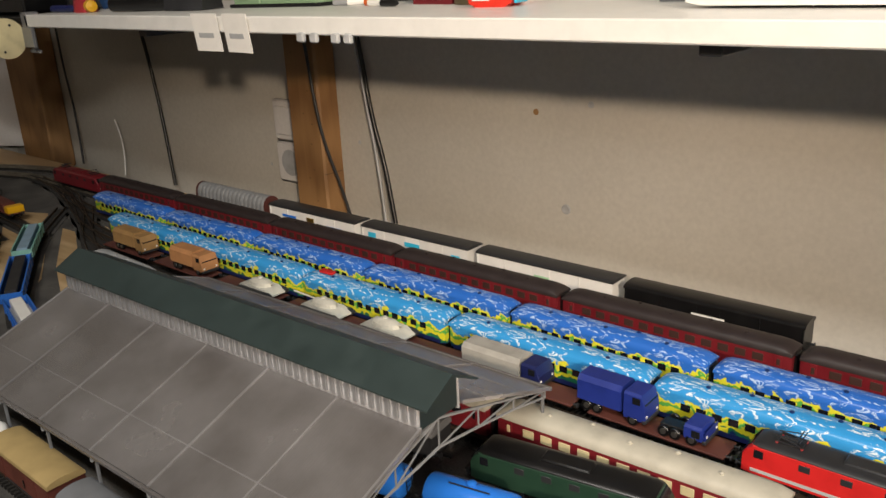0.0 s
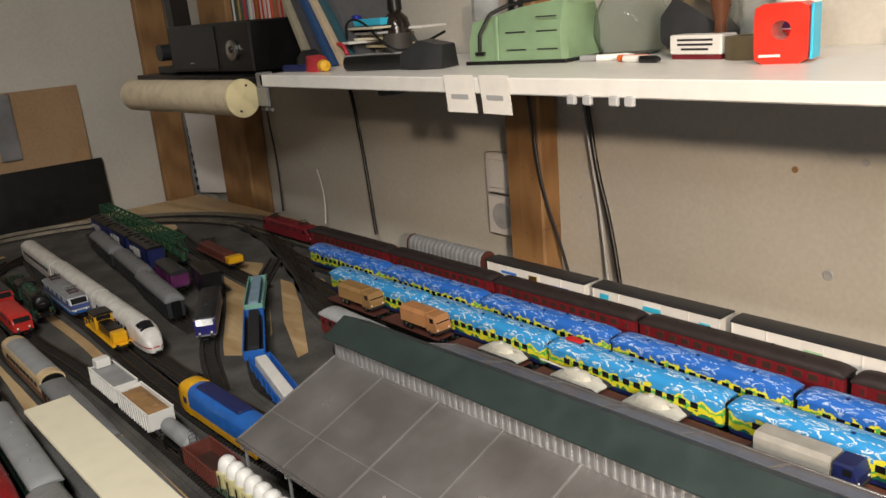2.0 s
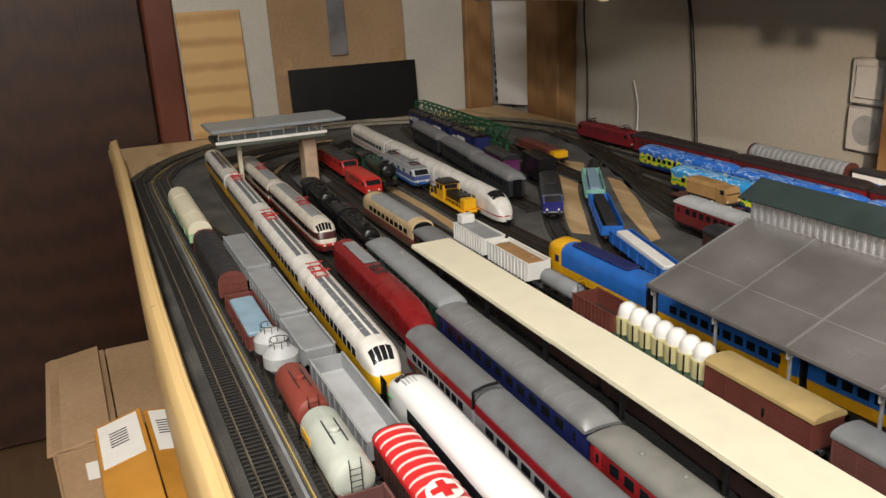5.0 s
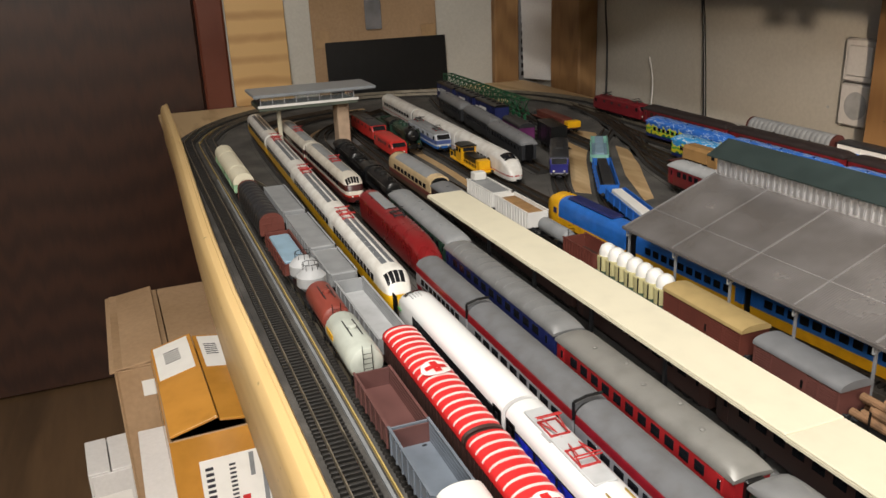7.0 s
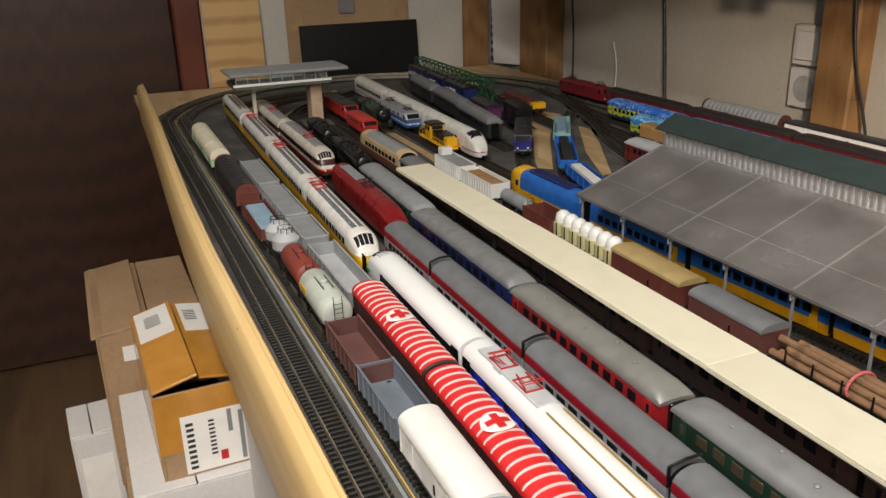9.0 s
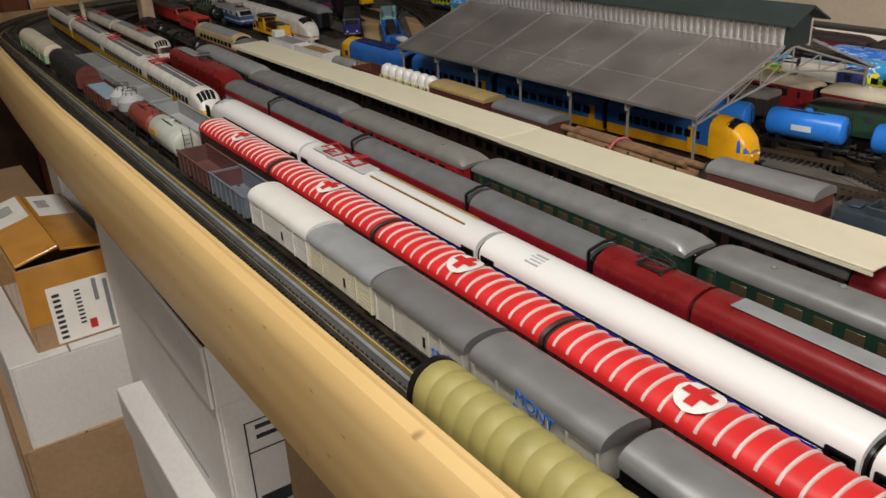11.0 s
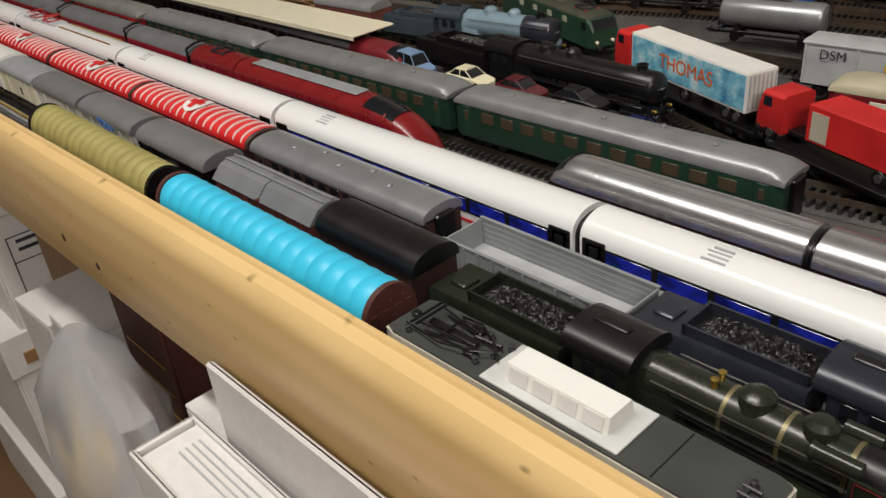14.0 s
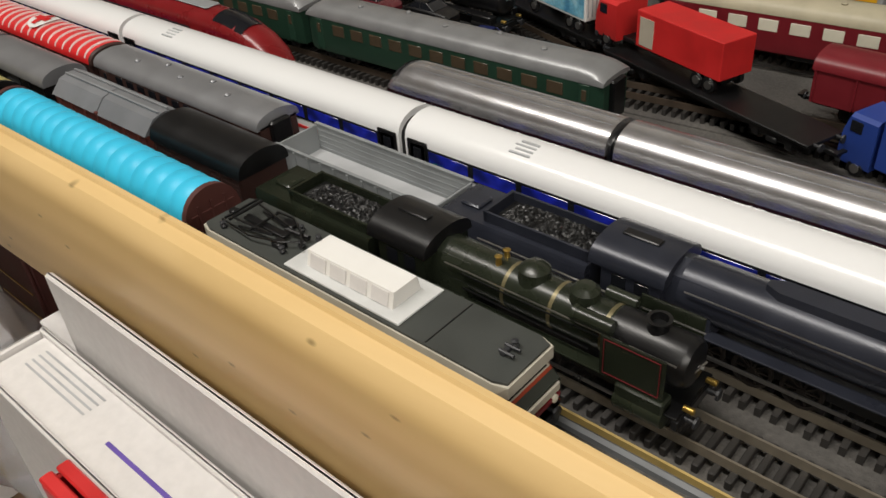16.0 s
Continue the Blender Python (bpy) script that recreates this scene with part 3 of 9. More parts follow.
def track(pts, bed=True, near=None, bright=False):
    line = poly(pts)
    t = thing("railway_track", "model railway track with dark sleepers and nickel rails on a grey bed", "track", pose(0, 0, 0), "layout tracks", "structure")
    if bed:
        g = Geo()
        ribbon(g, line, -0.021, 0.021, -0.0038, 0.0012)
        part("trackbed", g, BALLAST, t, "dark grey trackbed", smooth=False)
    rest = Geo()
    cnt = 0
    for p, a in along(line, 0.0068):
        m = pose(p.x, p.y, 0, 0, 0, math.degrees(a))
        if near and near[0] < p.x < near[1] and cnt < 300:
            shared("sleeper", "sleeper", lambda: Geo().box(-0.0014, 0.0014, -0.0145, 0.0145, 0.0, 0.0058, 0.0004), SLEEPER, t, m)
            cnt += 1
        else:
            c, s = math.cos(a), math.sin(a)
            n = len(rest.v)
            for z in (0.001, 0.0058):
                for dx, dy in ((-0.0014, -0.0145), (0.0014, -0.0145), (0.0014, 0.0145), (-0.0014, 0.0145)):
                    rest.v.append((p.x + dx * c - dy * s, p.y + dx * s + dy * c, z))
            rest.f += [(n + 4, n + 5, n + 6, n + 7), (n, n + 1, n + 5, n + 4), (n + 2, n + 3, n + 7, n + 6), (n + 1, n + 2, n + 6, n + 5), (n + 3, n, n + 4, n + 7)]
    if rest.v:
        part("sleeper_row", rest, SLEEPER, t, smooth=False, kind="stuff")
    for s in (-1, 1):
        g = Geo()
        ribbon(g, line, s * 0.0083 - 0.00055, s * 0.0083 + 0.00055, 0.0058, RT)
        part("rail", g, RAILM if bright else RAILSIDE, t, smooth=False)
    return t


def arc(cx, cy, r, a0, a1, n=14):
    return [(cx + r * math.cos(radians(a0 + (a1 - a0) * i / n)), cy + r * math.sin(radians(a0 + (a1 - a0) * i / n))) for i in range(n + 1)]


# rows of the yard, front to back
T0, T1, T2, T3, T4, T5, T7 = -0.092, -0.046, -0.004, 0.038, 0.084, 0.138, 0.292
TB0, TB1, TB2, TB3, TBF = 0.935, 0.868, 0.802, 0.736, 0.690
track([(1.4, T0), (0.5, T0), (-0.5, T0), (-1.2, T0)] + arc(-1.84, 0.4215, 0.5135, 270, 90) + [(-1.2, TB0), (0, TB0), (1.4, TB0)], near=(-1.15, 0.9), bright=True)
track([(1.4, T1), (0.3, T1), (-1.2, T1)] + arc(-1.84, 0.411, 0.457, 270, 90) + [(-1.2, TB1), (1.4, TB1)], near=(-0.2, 1.0), bright=True)
track([(1.4, T2), (0, T2), (-1.25, T2), (-1.5, -0.02), (-1.7, -0.045)], bright=True)
track([(1.4, T3), (0, T3), (-1.2, 0.045), (-1.9, 0.063), (-2.06, 0.14), (-2.14, 0.30)])
track([(1.4, T4 + 0.02), (0, T4), (-0.6, T4), (-0.9, 0.105), (-1.3, 0.108), (-1.85, 0.114), (-2.02, 0.20), (-2.09, 0.36)])
track([(1.4, 0.20), (0.5, 0.155), (0, 0.146), (-0.6, T5), (-1.15, 0.152), (-1.5, 0.166), (-1.85, 0.20), (-2.06, 0.38)])
track([(1.4, 0.30), (0.6, 0.235), (0.2, 0.198), (0, 0.196), (-0.6, 0.222), (-1.2, 0.232), (-1.5, 0.235), (-1.9, 0.27), (-2.08, 0.42)])
track([(1.4, 0.36), (0.4, 0.34), (0.0, 0.312), (-0.4, T7), (-1.2, T7), (-1.5, 0.275), (-1.85, 0.28), (-2.05, 0.36)])
track([(1.4, 0.50), (0.1, 0.44), (-0.28, 0.405), (-0.8, 0.360), (-1.05, 0.350), (-1.45, 0.365), (-1.75, 0.376), (-2.07, 0.42)])
track([(-0.85, 0.40), (-1.19, 0.388), (-1.47, 0.400), (-1.85, 0.412), (-2.10, 0.46)])
track([(1.4, 0.72), (0.3, 0.60), (-0.05, 0.525), (-0.3, 0.472), (-0.6, 0.44), (-0.95, 0.447), (-1.06, 0.466), (-1.235, 0.557), (-1.39, 0.646), (-1.55, 0.77)])
track([(-1.05, 0.40), (-1.20, 0.456), (-1.40, 0.560), (-1.62, 0.66), (-1.85, 0.76)])
track([(-1.30, 0.478), (-1.40, 0.487), (-1.735, 0.537), (-2.0, 0.56), (-2.18, 0.60)])
track([(-1.45, 0.60), (-1.63, 0.618), (-2.19, 0.646)])
track([(-1.40, 0.66), (-1.55, 0.672), (-1.71, 0.686), (-2.0, 0.74)])
track([(1.4, 0.72), (0.3, 0.645), (-0.2, 0.610), (-0.8, 0.60), (-1.2, 0.66), (-1.5, 0.80)])
track([(1.4, TBF), (-0.3, TBF), (-1.15, TBF - 0.004), (-1.45, 0.76), (-1.7, 0.85)])
track([(1.4, TB3 - 0.004), (-0.3, TB3 - 0.004), (-1.25, TB3 - 0.008), (-1.55, 0.80), (-1.8, 0.865)])
track([(1.4, TB2 - 0.007), (-0.3, TB2 - 0.007), (-1.4, TB2 - 0.007), (-1.65, 0.84), (-1.86, 0.868)])
track([(0.62, 0.205), (0.36, 0.262), (0.12, 0.352), (-0.06, 0.43), (-0.3, 0.52)])

# bare plywood left between the trackbeds
def ply_patch(pts):
    solid("plywood_patch", Geo().loft([[(x, y, z) for x, y in pts] for z in (-0.002, 0.0007)]), PLY, "bare plywood showing between the trackbeds", "ground", kind="structure", smooth=False)


def ply_strip(pts, w):
    g = Geo()
    ribbon(g, poly(pts), -w / 2, w / 2, -0.002, 0.0007)
    solid("plywood_patch", g, PLY, "narrow strip of bare plywood beside a track", "ground", kind="structure", smooth=False)


ply_patch([(-1.67, 0.70), (-1.56, 0.745), (-1.40, 0.668), (-1.19, 0.56), (-1.125, 0.50), (-1.185, 0.452), (-1.30, 0.525), (-1.46, 0.60)])
ply_patch([(-1.43, 0.712), (-1.37, 0.716), (-1.21, 0.628), (-1.075, 0.556), (-1.07, 0.535), (-1.22, 0.598)])
ply_patch([(-1.40, 0.752), (-1.36, 0.765), (-1.245, 0.724), (-1.25, 0.712)])
ply_patch([(-1.19, 0.652), (-1.15, 0.655), (-1.02, 0.63), (-1.03, 0.615)])
ply_patch([(-1.86, 0.338), (-1.70, 0.360), (-1.52, 0.372), (-1.53, 0.352), (-1.70, 0.335), (-1.84, 0.322)])
ply_patch([(-2.26, 0.70), (-2.20, 0.68), (-2.06, 0.70), (-2.02, 0.76), (-2.12, 0.79)])
ply_strip([(-1.64, 0.207), (-1.42, 0.213), (-1.20, 0.205)], 0.022)
ply_strip([(-1.66, 0.333), (-1.40, 0.334), (-1.24, 0.325)], 0.016)
ply_strip([(-1.22, 0.262), (-0.95, 0.258), (-0.5, 0.256)], 0.007)
ply_strip([(-1.0, 0.0625), (-0.80, 0.060), (-0.6, 0.0605)], 0.008)
ply_strip(arc(-1.80, 0.42, 0.355, 262, 185), 0.016)
ply_strip(arc(-1.76, 0.42, 0.262, 250, 195), 0.014)

# kerb strips and yellow lines beside the front tracks
curb = Geo()
ribbon(curb, poly([(1.4, -0.0705), (-0.5, -0.0705), (-1.55, -0.0705)]), -0.0014, 0.0014, 0.0, 0.0042)
solid("kerb_strip", curb, MIDGREY, "pale grey edging strip beside the front track", "kerb", kind="structure", smooth=False)
curb = Geo()
ribbon(curb, poly([(1.4, -0.0655), (-0.5, -0.0655), (-1.2, -0.066)] + arc(-1.84, 0.411, 0.4795, 270, 120)), -0.0006, 0.0006, 0.001, 0.0049)
solid("yellow_wire", curb, paint("straw_wire", (0.55, 0.40, 0.14), 0.5), "thin straw-coloured strip along the track", "strip", kind="structure", smooth=False)

# ---------------- platform canopy ----------------
pf = thing("platform_canopy", "long cream platform canopy on thin dark posts", "canopy", pose(-0.545, 0.199, 0) @ pose(0, 0, 0, 0, 0, 0.4))
for x0, x1, dz in ((-0.525, -0.2, 0.0), (-0.2, 0.16, 0.0006), (0.16, 0.53, 0.0)):
    part("roof_panel", Geo().box(x0, x1, -0.0265, 0.0265, 0.0585 + dz, 0.0605 + dz, 0.0006), CREAM, pf, smooth=False)
    part("panel_rib", Geo().box(x0, x1, -0.0268, -0.0258, 0.0560 + dz, 0.0584 + dz), CREAM, pf, smooth=False)
part("platform", Geo().box(-0.52, 0.52, -0.024, 0.008, 0.0, 0.011, 0.001), CONCRETE, pf, "grey platform slab", smooth=False)
for i in range(9):
    shared("post", "canopypost", lambda: Geo().box(-0.002, 0.002, -0.002, 0.002, 0.011, 0.0585, 0.0005).tube((0, -0.018, 0.058), (0, 0, 0.042), 0.001, n=5).tube((0, 0.018, 0.058), (0, 0, 0.042), 0.001, n=5), DARK, pf, pose(-0.49 + i * 0.122, -0.004, 0))

# ---------------- station hall ----------------
hall = thing("station_hall", "model train shed with translucent grey roof panels and dark green ridge", "train shed", pose(-0.770, 0.298, 0) @ pose(0, 0, 0, 0, 0, 1.3))
HL, DG = 0.505, paint("hall_green", (0.020, 0.033, 0.033), 0.5)
PANEL = sheet_plastic("translucent_panel", (0.33, 0.315, 0.315), (0.21, 0.195, 0.19))
RIB = paint("pale_glazing_bar", (0.60, 0.60, 0.62), 0.25, 0.3)
BAR = sheet_plastic("milky_glazing_bar", (0.50, 0.49, 0.50), (0.34, 0.33, 0.33))
def slope(side, t):
    """Point on the roof slope: t runs from eave to clerestory."""
    y = 0.124 * t
    return (y if side < 0 else 0.296 - y, 0.080 + 0.046 * t)
for side in (-1, 1):
    for c in range(6):
        for r in range(2):
            (ya, za), (yb, zb) = slope(side, (0.005, 0.325)[r]), slope(side, (0.315, 0.995)[r])
            x0, x1 = c * HL / 6 + 0.0009, (c + 1) * HL / 6 - 0.0009
            part("roof_panel", Geo().loft([[(x, ya, za), (x, yb, zb), (x, yb, zb - 0.0012), (x, ya, za - 0.0012)] for x in (x0, x1)]), PANEL, hall, smooth=False)
    for c in range(7):
        (ya, za), (yb, zb) = slope(side, 0), slope(side, 1)
        w = 0.0010 if c % 2 == 0 else 0.0007
        part("glazing_bar", Geo().loft([[(x, ya, za - 0.002), (x, ya, za + 0.001), (x, yb, zb + 0.001), (x, yb, zb - 0.002)] for x in (c * HL / 6 - w, c * HL / 6 + w)]), BAR, hall, smooth=False)
    ya, za = slope(side, 0.32)
    part("purlin", Geo().box(0, HL, ya - 0.0006, ya + 0.0006, za - 0.002, za + 0.0002), BAR, hall, smooth=False)
    ya, za = slope(side, 0)
    part("gutter", Geo().box(-0.002, HL + 0.002, ya - 0.003 if side < 0 else ya, ya if side < 0 else ya + 0.003, za - 0.003, za + 0.001, 0.0006), PANEL, hall, smooth=False)
    yc = 0.125 if side < 0 else 0.171
    part("clerestory_wall", Geo().box(0.002, HL - 0.002, yc - 0.0008, yc + 0.0008, 0.120, 0.147), RIB, hall, smooth=False)
    for k in range(60):
        shared("louvre", "louvre", lambda: Geo().box(-0.0022, 0.0022, -0.0016, 0.0016, 0.128, 0.145, 0.0004), SILVER, hall, pose(0.006 + k * (HL - 0.012) / 59, yc + side * 0.0014, 0))
    yr = [0.118, 0.148] if side < 0 else [0.178, 0.148]
    part("ridge_roof", Geo().loft([[(x, yr[0], 0.147), (x, yr[1], 0.163), (x, yr[1], 0.1605), (x, yr[0], 0.1455)] for x in (-0.010, HL * 0.5, HL + 0.012)]), DG, hall, "dark green ridge roof", smooth=False)
for gx in (0.004, HL - 0.004):
    g = Geo()
    g.loft([[(gx + dx, 0.125, 0.122), (gx + dx, 0.171, 0.122), (gx + dx, 0.171, 0.147), (gx + dx, 0.148, 0.160), (gx + dx, 0.125, 0.147)] for dx in (-0.001, 0.001)])
    part("ridge_gable", g, DG, hall, smooth=False)
for k in range(7):
    cx = 0.004 + k * (HL - 0.008) / 6
    g = Geo()
    bot = [(0.296 * i / 6, 0.070 + 0.027 * (1 - abs(i - 3) / 3) ** 0.8) for i in range(7)]
    top = [(0.296 * i / 6, 0.077 + 0.045 * (1 - abs(i - 3) / 3)) for i in range(7)]
    g.path([(cx, *p) for p in bot], 0.0012, 5).path([(cx, *p) for p in top], 0.0014, 5)
    for i in range(7):
        g.tube((cx, *bot[i]), (cx, *top[i]), 0.0008, n=4)
        if i < 6:
            g.tube((cx, *bot[i]), (cx, *top[i + 1]), 0.0008, n=4)
    part("roof_truss", g, MIDGREY, hall, "grey lattice roof truss")
    for cy in (0.004, 0.292):
        part("column", Geo().box(cx - 0.0012, cx + 0.0012, cy - 0.0012, cy + 0.0012, 0, 0.076, 0.0003), GREYROOF, hall, smooth=False)

# ---------------- signal box on a bridge ----------------
sb = thing("signal_box", "bridge signal box with long glazed cabin on a beige pillar", "signal box", pose(-1.735, 0.155, 0))
part("pillar", Geo().box(-0.02, 0.02, 0.052, 0.078, 0, 0.098, 0.002), paint("beige_render", (0.50, 0.36, 0.25), 0.7), sb, "beige square pillar", smooth=False)
part("base_slab", Geo().box(-0.045, 0.045, 0.03, 0.10, 0.0, 0.006, 0.002), CONCRETE, sb, smooth=False)
part("thin_column", Geo().box(-0.004, 0.004, -0.072, -0.064, 0, 0.098, 0.001), CREAM, sb, smooth=False)
part("deck", Geo().box(-0.05, 0.05, -0.115, 0.09, 0.097, 0.107, 0.001), paint("deck_green", (0.10, 0.12, 0.09), 0.6), sb, smooth=False)
part("deck_rim", Geo().box(0.05, 0.0525, -0.117, 0.092, 0.104, 0.109), WHITE, sb, "white rim", smooth=False)
part("glazing", Geo().box(-0.045, 0.045, -0.11, 0.085, 0.107, 0.124, 0.001), clear("cabin_glass", (0.75, 0.82, 0.85), 0.08), sb, "clear cabin glazing", smooth=False)
for k in range(9):
    part("mullion", Geo().box(0.0445, 0.0465, -0.11 + k * 0.0242 - 0.0006, -0.11 + k * 0.0242 + 0.0006, 0.107, 0.124), LIGHTGREY, sb, smooth=False)
part("roof", Geo().box(-0.056, 0.058, -0.125, 0.13, 0.124, 0.131, 0.002), paint("signalbox_roof", (0.24, 0.26, 0.28), 0.35), sb, "flat grey roof", smooth=False)


# ---------------- rolling stock ----------------
RED_WHEEL = paint("wheel_dark", (0.03, 0.025, 0.022), 0.4, 0.5)


def wheelset_geo(r=0.0053):
    g = Geo()
    for s in (-1, 1):
        y = s * 0.0082
        g.turned([(y - 0.0014, 0.0), (y - 0.0014, r * 0.6), (y - 0.0016, r), (y + 0.0014, r), (y + 0.0012, r * 0.62), (y + 0.0014, 0.0)], 14, "y", (r, 0))
    return g.tube((0, -0.009, r), (0, 0.009, r), 0.0010, n=6)


def bogie_geo(wb=0.026):
    g = Geo()
    for s in (-1, 1):
        g.box(-wb / 2 - 0.006, wb / 2 + 0.006, s * 0.0115 - 0.001, s * 0.0115 + 0.001, 0.0045, 0.0085, 0.0006)
        for x in (-wb / 2, wb / 2):
            g.box(x - 0.0025, x + 0.0025, s * 0.0125 - 0.001, s * 0.0125 + 0.001, 0.003, 0.008, 0.0004)
        g.box(-0.004, 0.004, s * 0.0128 - 0.001, s * 0.0128 + 0.001, 0.003, 0.0065, 0.0004)
    return g.box(-0.005, 0.005, -0.011, 0.011, 0.005, 0.011, 0.0005)


def running_gear(v, L, axles=False, inset=None):
    if axles:
        wb = L * 0.28 if inset is None else L / 2 - inset
        for x in (-wb, wb):
            shared("wheelset", "ws", wheelset_geo, RED_WHEEL, v, pose(x, 0, 0))
            for s in (-1, 1):
                shared("axle_guard", "axg", lambda: Geo().box(-0.003, 0.003, -0.0008, 0.0008, 0.003, 0.012, 0.0003).box(-0.008, 0.008, -0.0006, 0.0006, 0.0095, 0.0108), BLACK, v, pose(x, s * 0.0118, 0))
    else:
        off = L / 2 - (0.034 if inset is None else inset)
        for x in (-off, off):
            b = shared("bogie", "bogie", bogie_geo, BLACK, v, pose(x, 0, 0))
            for dx in (-0.013, 0.013):
                shared("wheelset", "ws", wheelset_geo, RED_WHEEL, b, pose(dx, 0, 0))
    for s in (-1, 1):
        e = L / 2
        shared("coupling", "cpl", lambda: Geo().box(-0.007, 0.005, -0.002, 0.002, 0.005, 0.008, 0.0005).box(0.003, 0.006, -0.0045, 0.0045, 0.0075, 0.009), BLACK, v, pose(s * e, 0, 0, 0, 0, 0 if s > 0 else 180))


def buffers(v, L, z=0.0115):
    for s in (-1, 1):
        for y in (-0.0095, 0.0095):
            shared("buffer", "buf", lambda: Geo().turned([(-0.001, 0.0012), (0.004, 0.0012), (0.0042, 0.0028), (0.0052, 0.0027), (0.0055, 0)], 10), DARK, v, pose(s * L / 2, y, z, 0, 0, 0 if s > 0 else 180))


def veh(name, label, cat, x, y, rz=0.0, group="rolling stock on the layout", z=RT):
    return thing(name, label, cat, pose(x, y, z, 0, 0, rz), group)


def side_panes(v, xs, w, h, z, half, mat, name="window", proud=0.0004, sides=(-1, 1), lab=""):
    for s in sides:
        for x in xs:
            shared(name, ("pane", round(w, 5), round(h, 5)), lambda: Geo().box(-w / 2, w / 2, -0.0006, 0.0006, 0, h, 0.0003), mat, v, pose(x, s * (half + proud - 0.0006), z), lab)


def spread(n, a, b):
    return [a + (b - a) * (i + 0.5) / n for i in range(n)]


def coach(x, y, rz, L, body, roof, label, win=12, winm=None, stripes=(), rise=0.010, w=0.0325, top=0.036, ribs=0, wz=0.023, wh=0.0085, wfrac=0.62, skirt=0.0075, cat="coach", doors=True, doorm=None, frame=None, rfin=True):
    """Passenger coach: L over couplings."""
    v = veh("passenger_coach", label, cat, x, y, rz)
    e, h = L / 2 - 0.003, w / 2
    part("underframe", Geo().box(-e + 0.004, e - 0.004, -0.010, 0.010, 0.0055, skirt + 0.001, 0.001).box(-0.03, 0.03, -0.013, 0.013, 0.0028, skirt, 0.001), BLACK, v, smooth=False)
    g = Geo()
    g.loft([[(xx, -hh + 0.001, skirt), (xx, -hh, skirt + 0.004), (xx, -hh, top), (xx, hh, top), (xx, hh, skirt + 0.004), (xx, hh - 0.001, skirt)] for xx, hh in ((-e, h - 0.002), (-e + 0.006, h), (e - 0.006, h), (e, h - 0.002))])
    part("body", g, body, v)
    g = Geo()
    if rfin:
        st = ((-e - 0.0005, 0.30), (-e + 0.003, 0.62), (-e + 0.009, 0.88), (-e + 0.018, 1.0), (e - 0.018, 1.0), (e - 0.009, 0.88), (e - 0.003, 0.62), (e + 0.0005, 0.30))
    else:
        st = ((-e, 1.0), (e, 1.0))
    g.loft([roof_ring(xx, w + 0.0006, top, rise * k) for xx, k in st])
    part("roof", g, roof, v)
    if ribs:
        for xx in spread(ribs, -e + 0.02, e - 0.02):
            shared("roof_rib", ("rib", w, rise), lambda: Geo().loft([roof_ring(q, w + 0.0010, top, rise + 0.0005) for q in (-0.0004, 0.0004)]), roof, v, pose(xx, 0, 0))
    else:
        for k, xx in enumerate(spread(5, -e + 0.03, e - 0.03)):
            shared("roof_vent", "vent", lambda: Geo().turned([(0, 0.0022), (0.001, 0.0024), (0.0018, 0.0012), (0.002, 0)], 8, "z"), roof, v, pose(xx, 0.004 * (1 if k % 2 else -1), top + rise * 0.95))
    if win:
        pitch = (2 * e - 0.05) / win
        if frame is not None:
            side_panes(v, spread(win, -e + 0.025, e - 0.025), pitch * wfrac + 0.0016, wh + 0.0016, wz - 0.0008, h, frame, "window_frame", 0.0002)
        side_panes(v, spread(win, -e + 0.025, e - 0.025), pitch * wfrac, wh, wz, h, winm or GLASSY)
    if doors:
        side_panes(v, (-e + 0.013, e - 0.013), 0.0075, top - skirt - 0.004, skirt + 0.002, h, doorm or body, "door", 0.0003)
        side_panes(v, (-e + 0.013, e - 0.013), 0.0036, 0.0075, wz, h, winm or GLASSY, "door_window", 0.0006)
    for z0, z1, m in stripes:
        for s in (-1, 1):
            part("stripe", Geo().box(-e + 0.006, e - 0.006, s * h - 0.0003, s * h + 0.00025, z0, z1), m, v, smooth=False)
    for s in (-1, 1):
        shared("gangway", "gang", lambda: Geo().box(-0.001, 0.0035, -0.0075, 0.0075, 0.009, 0.036, 0.001), BLACK, v, pose(s * e, 0, 0, 0, 0, 0 if s > 0 else 180))
    running_gear(v, L)
    return v


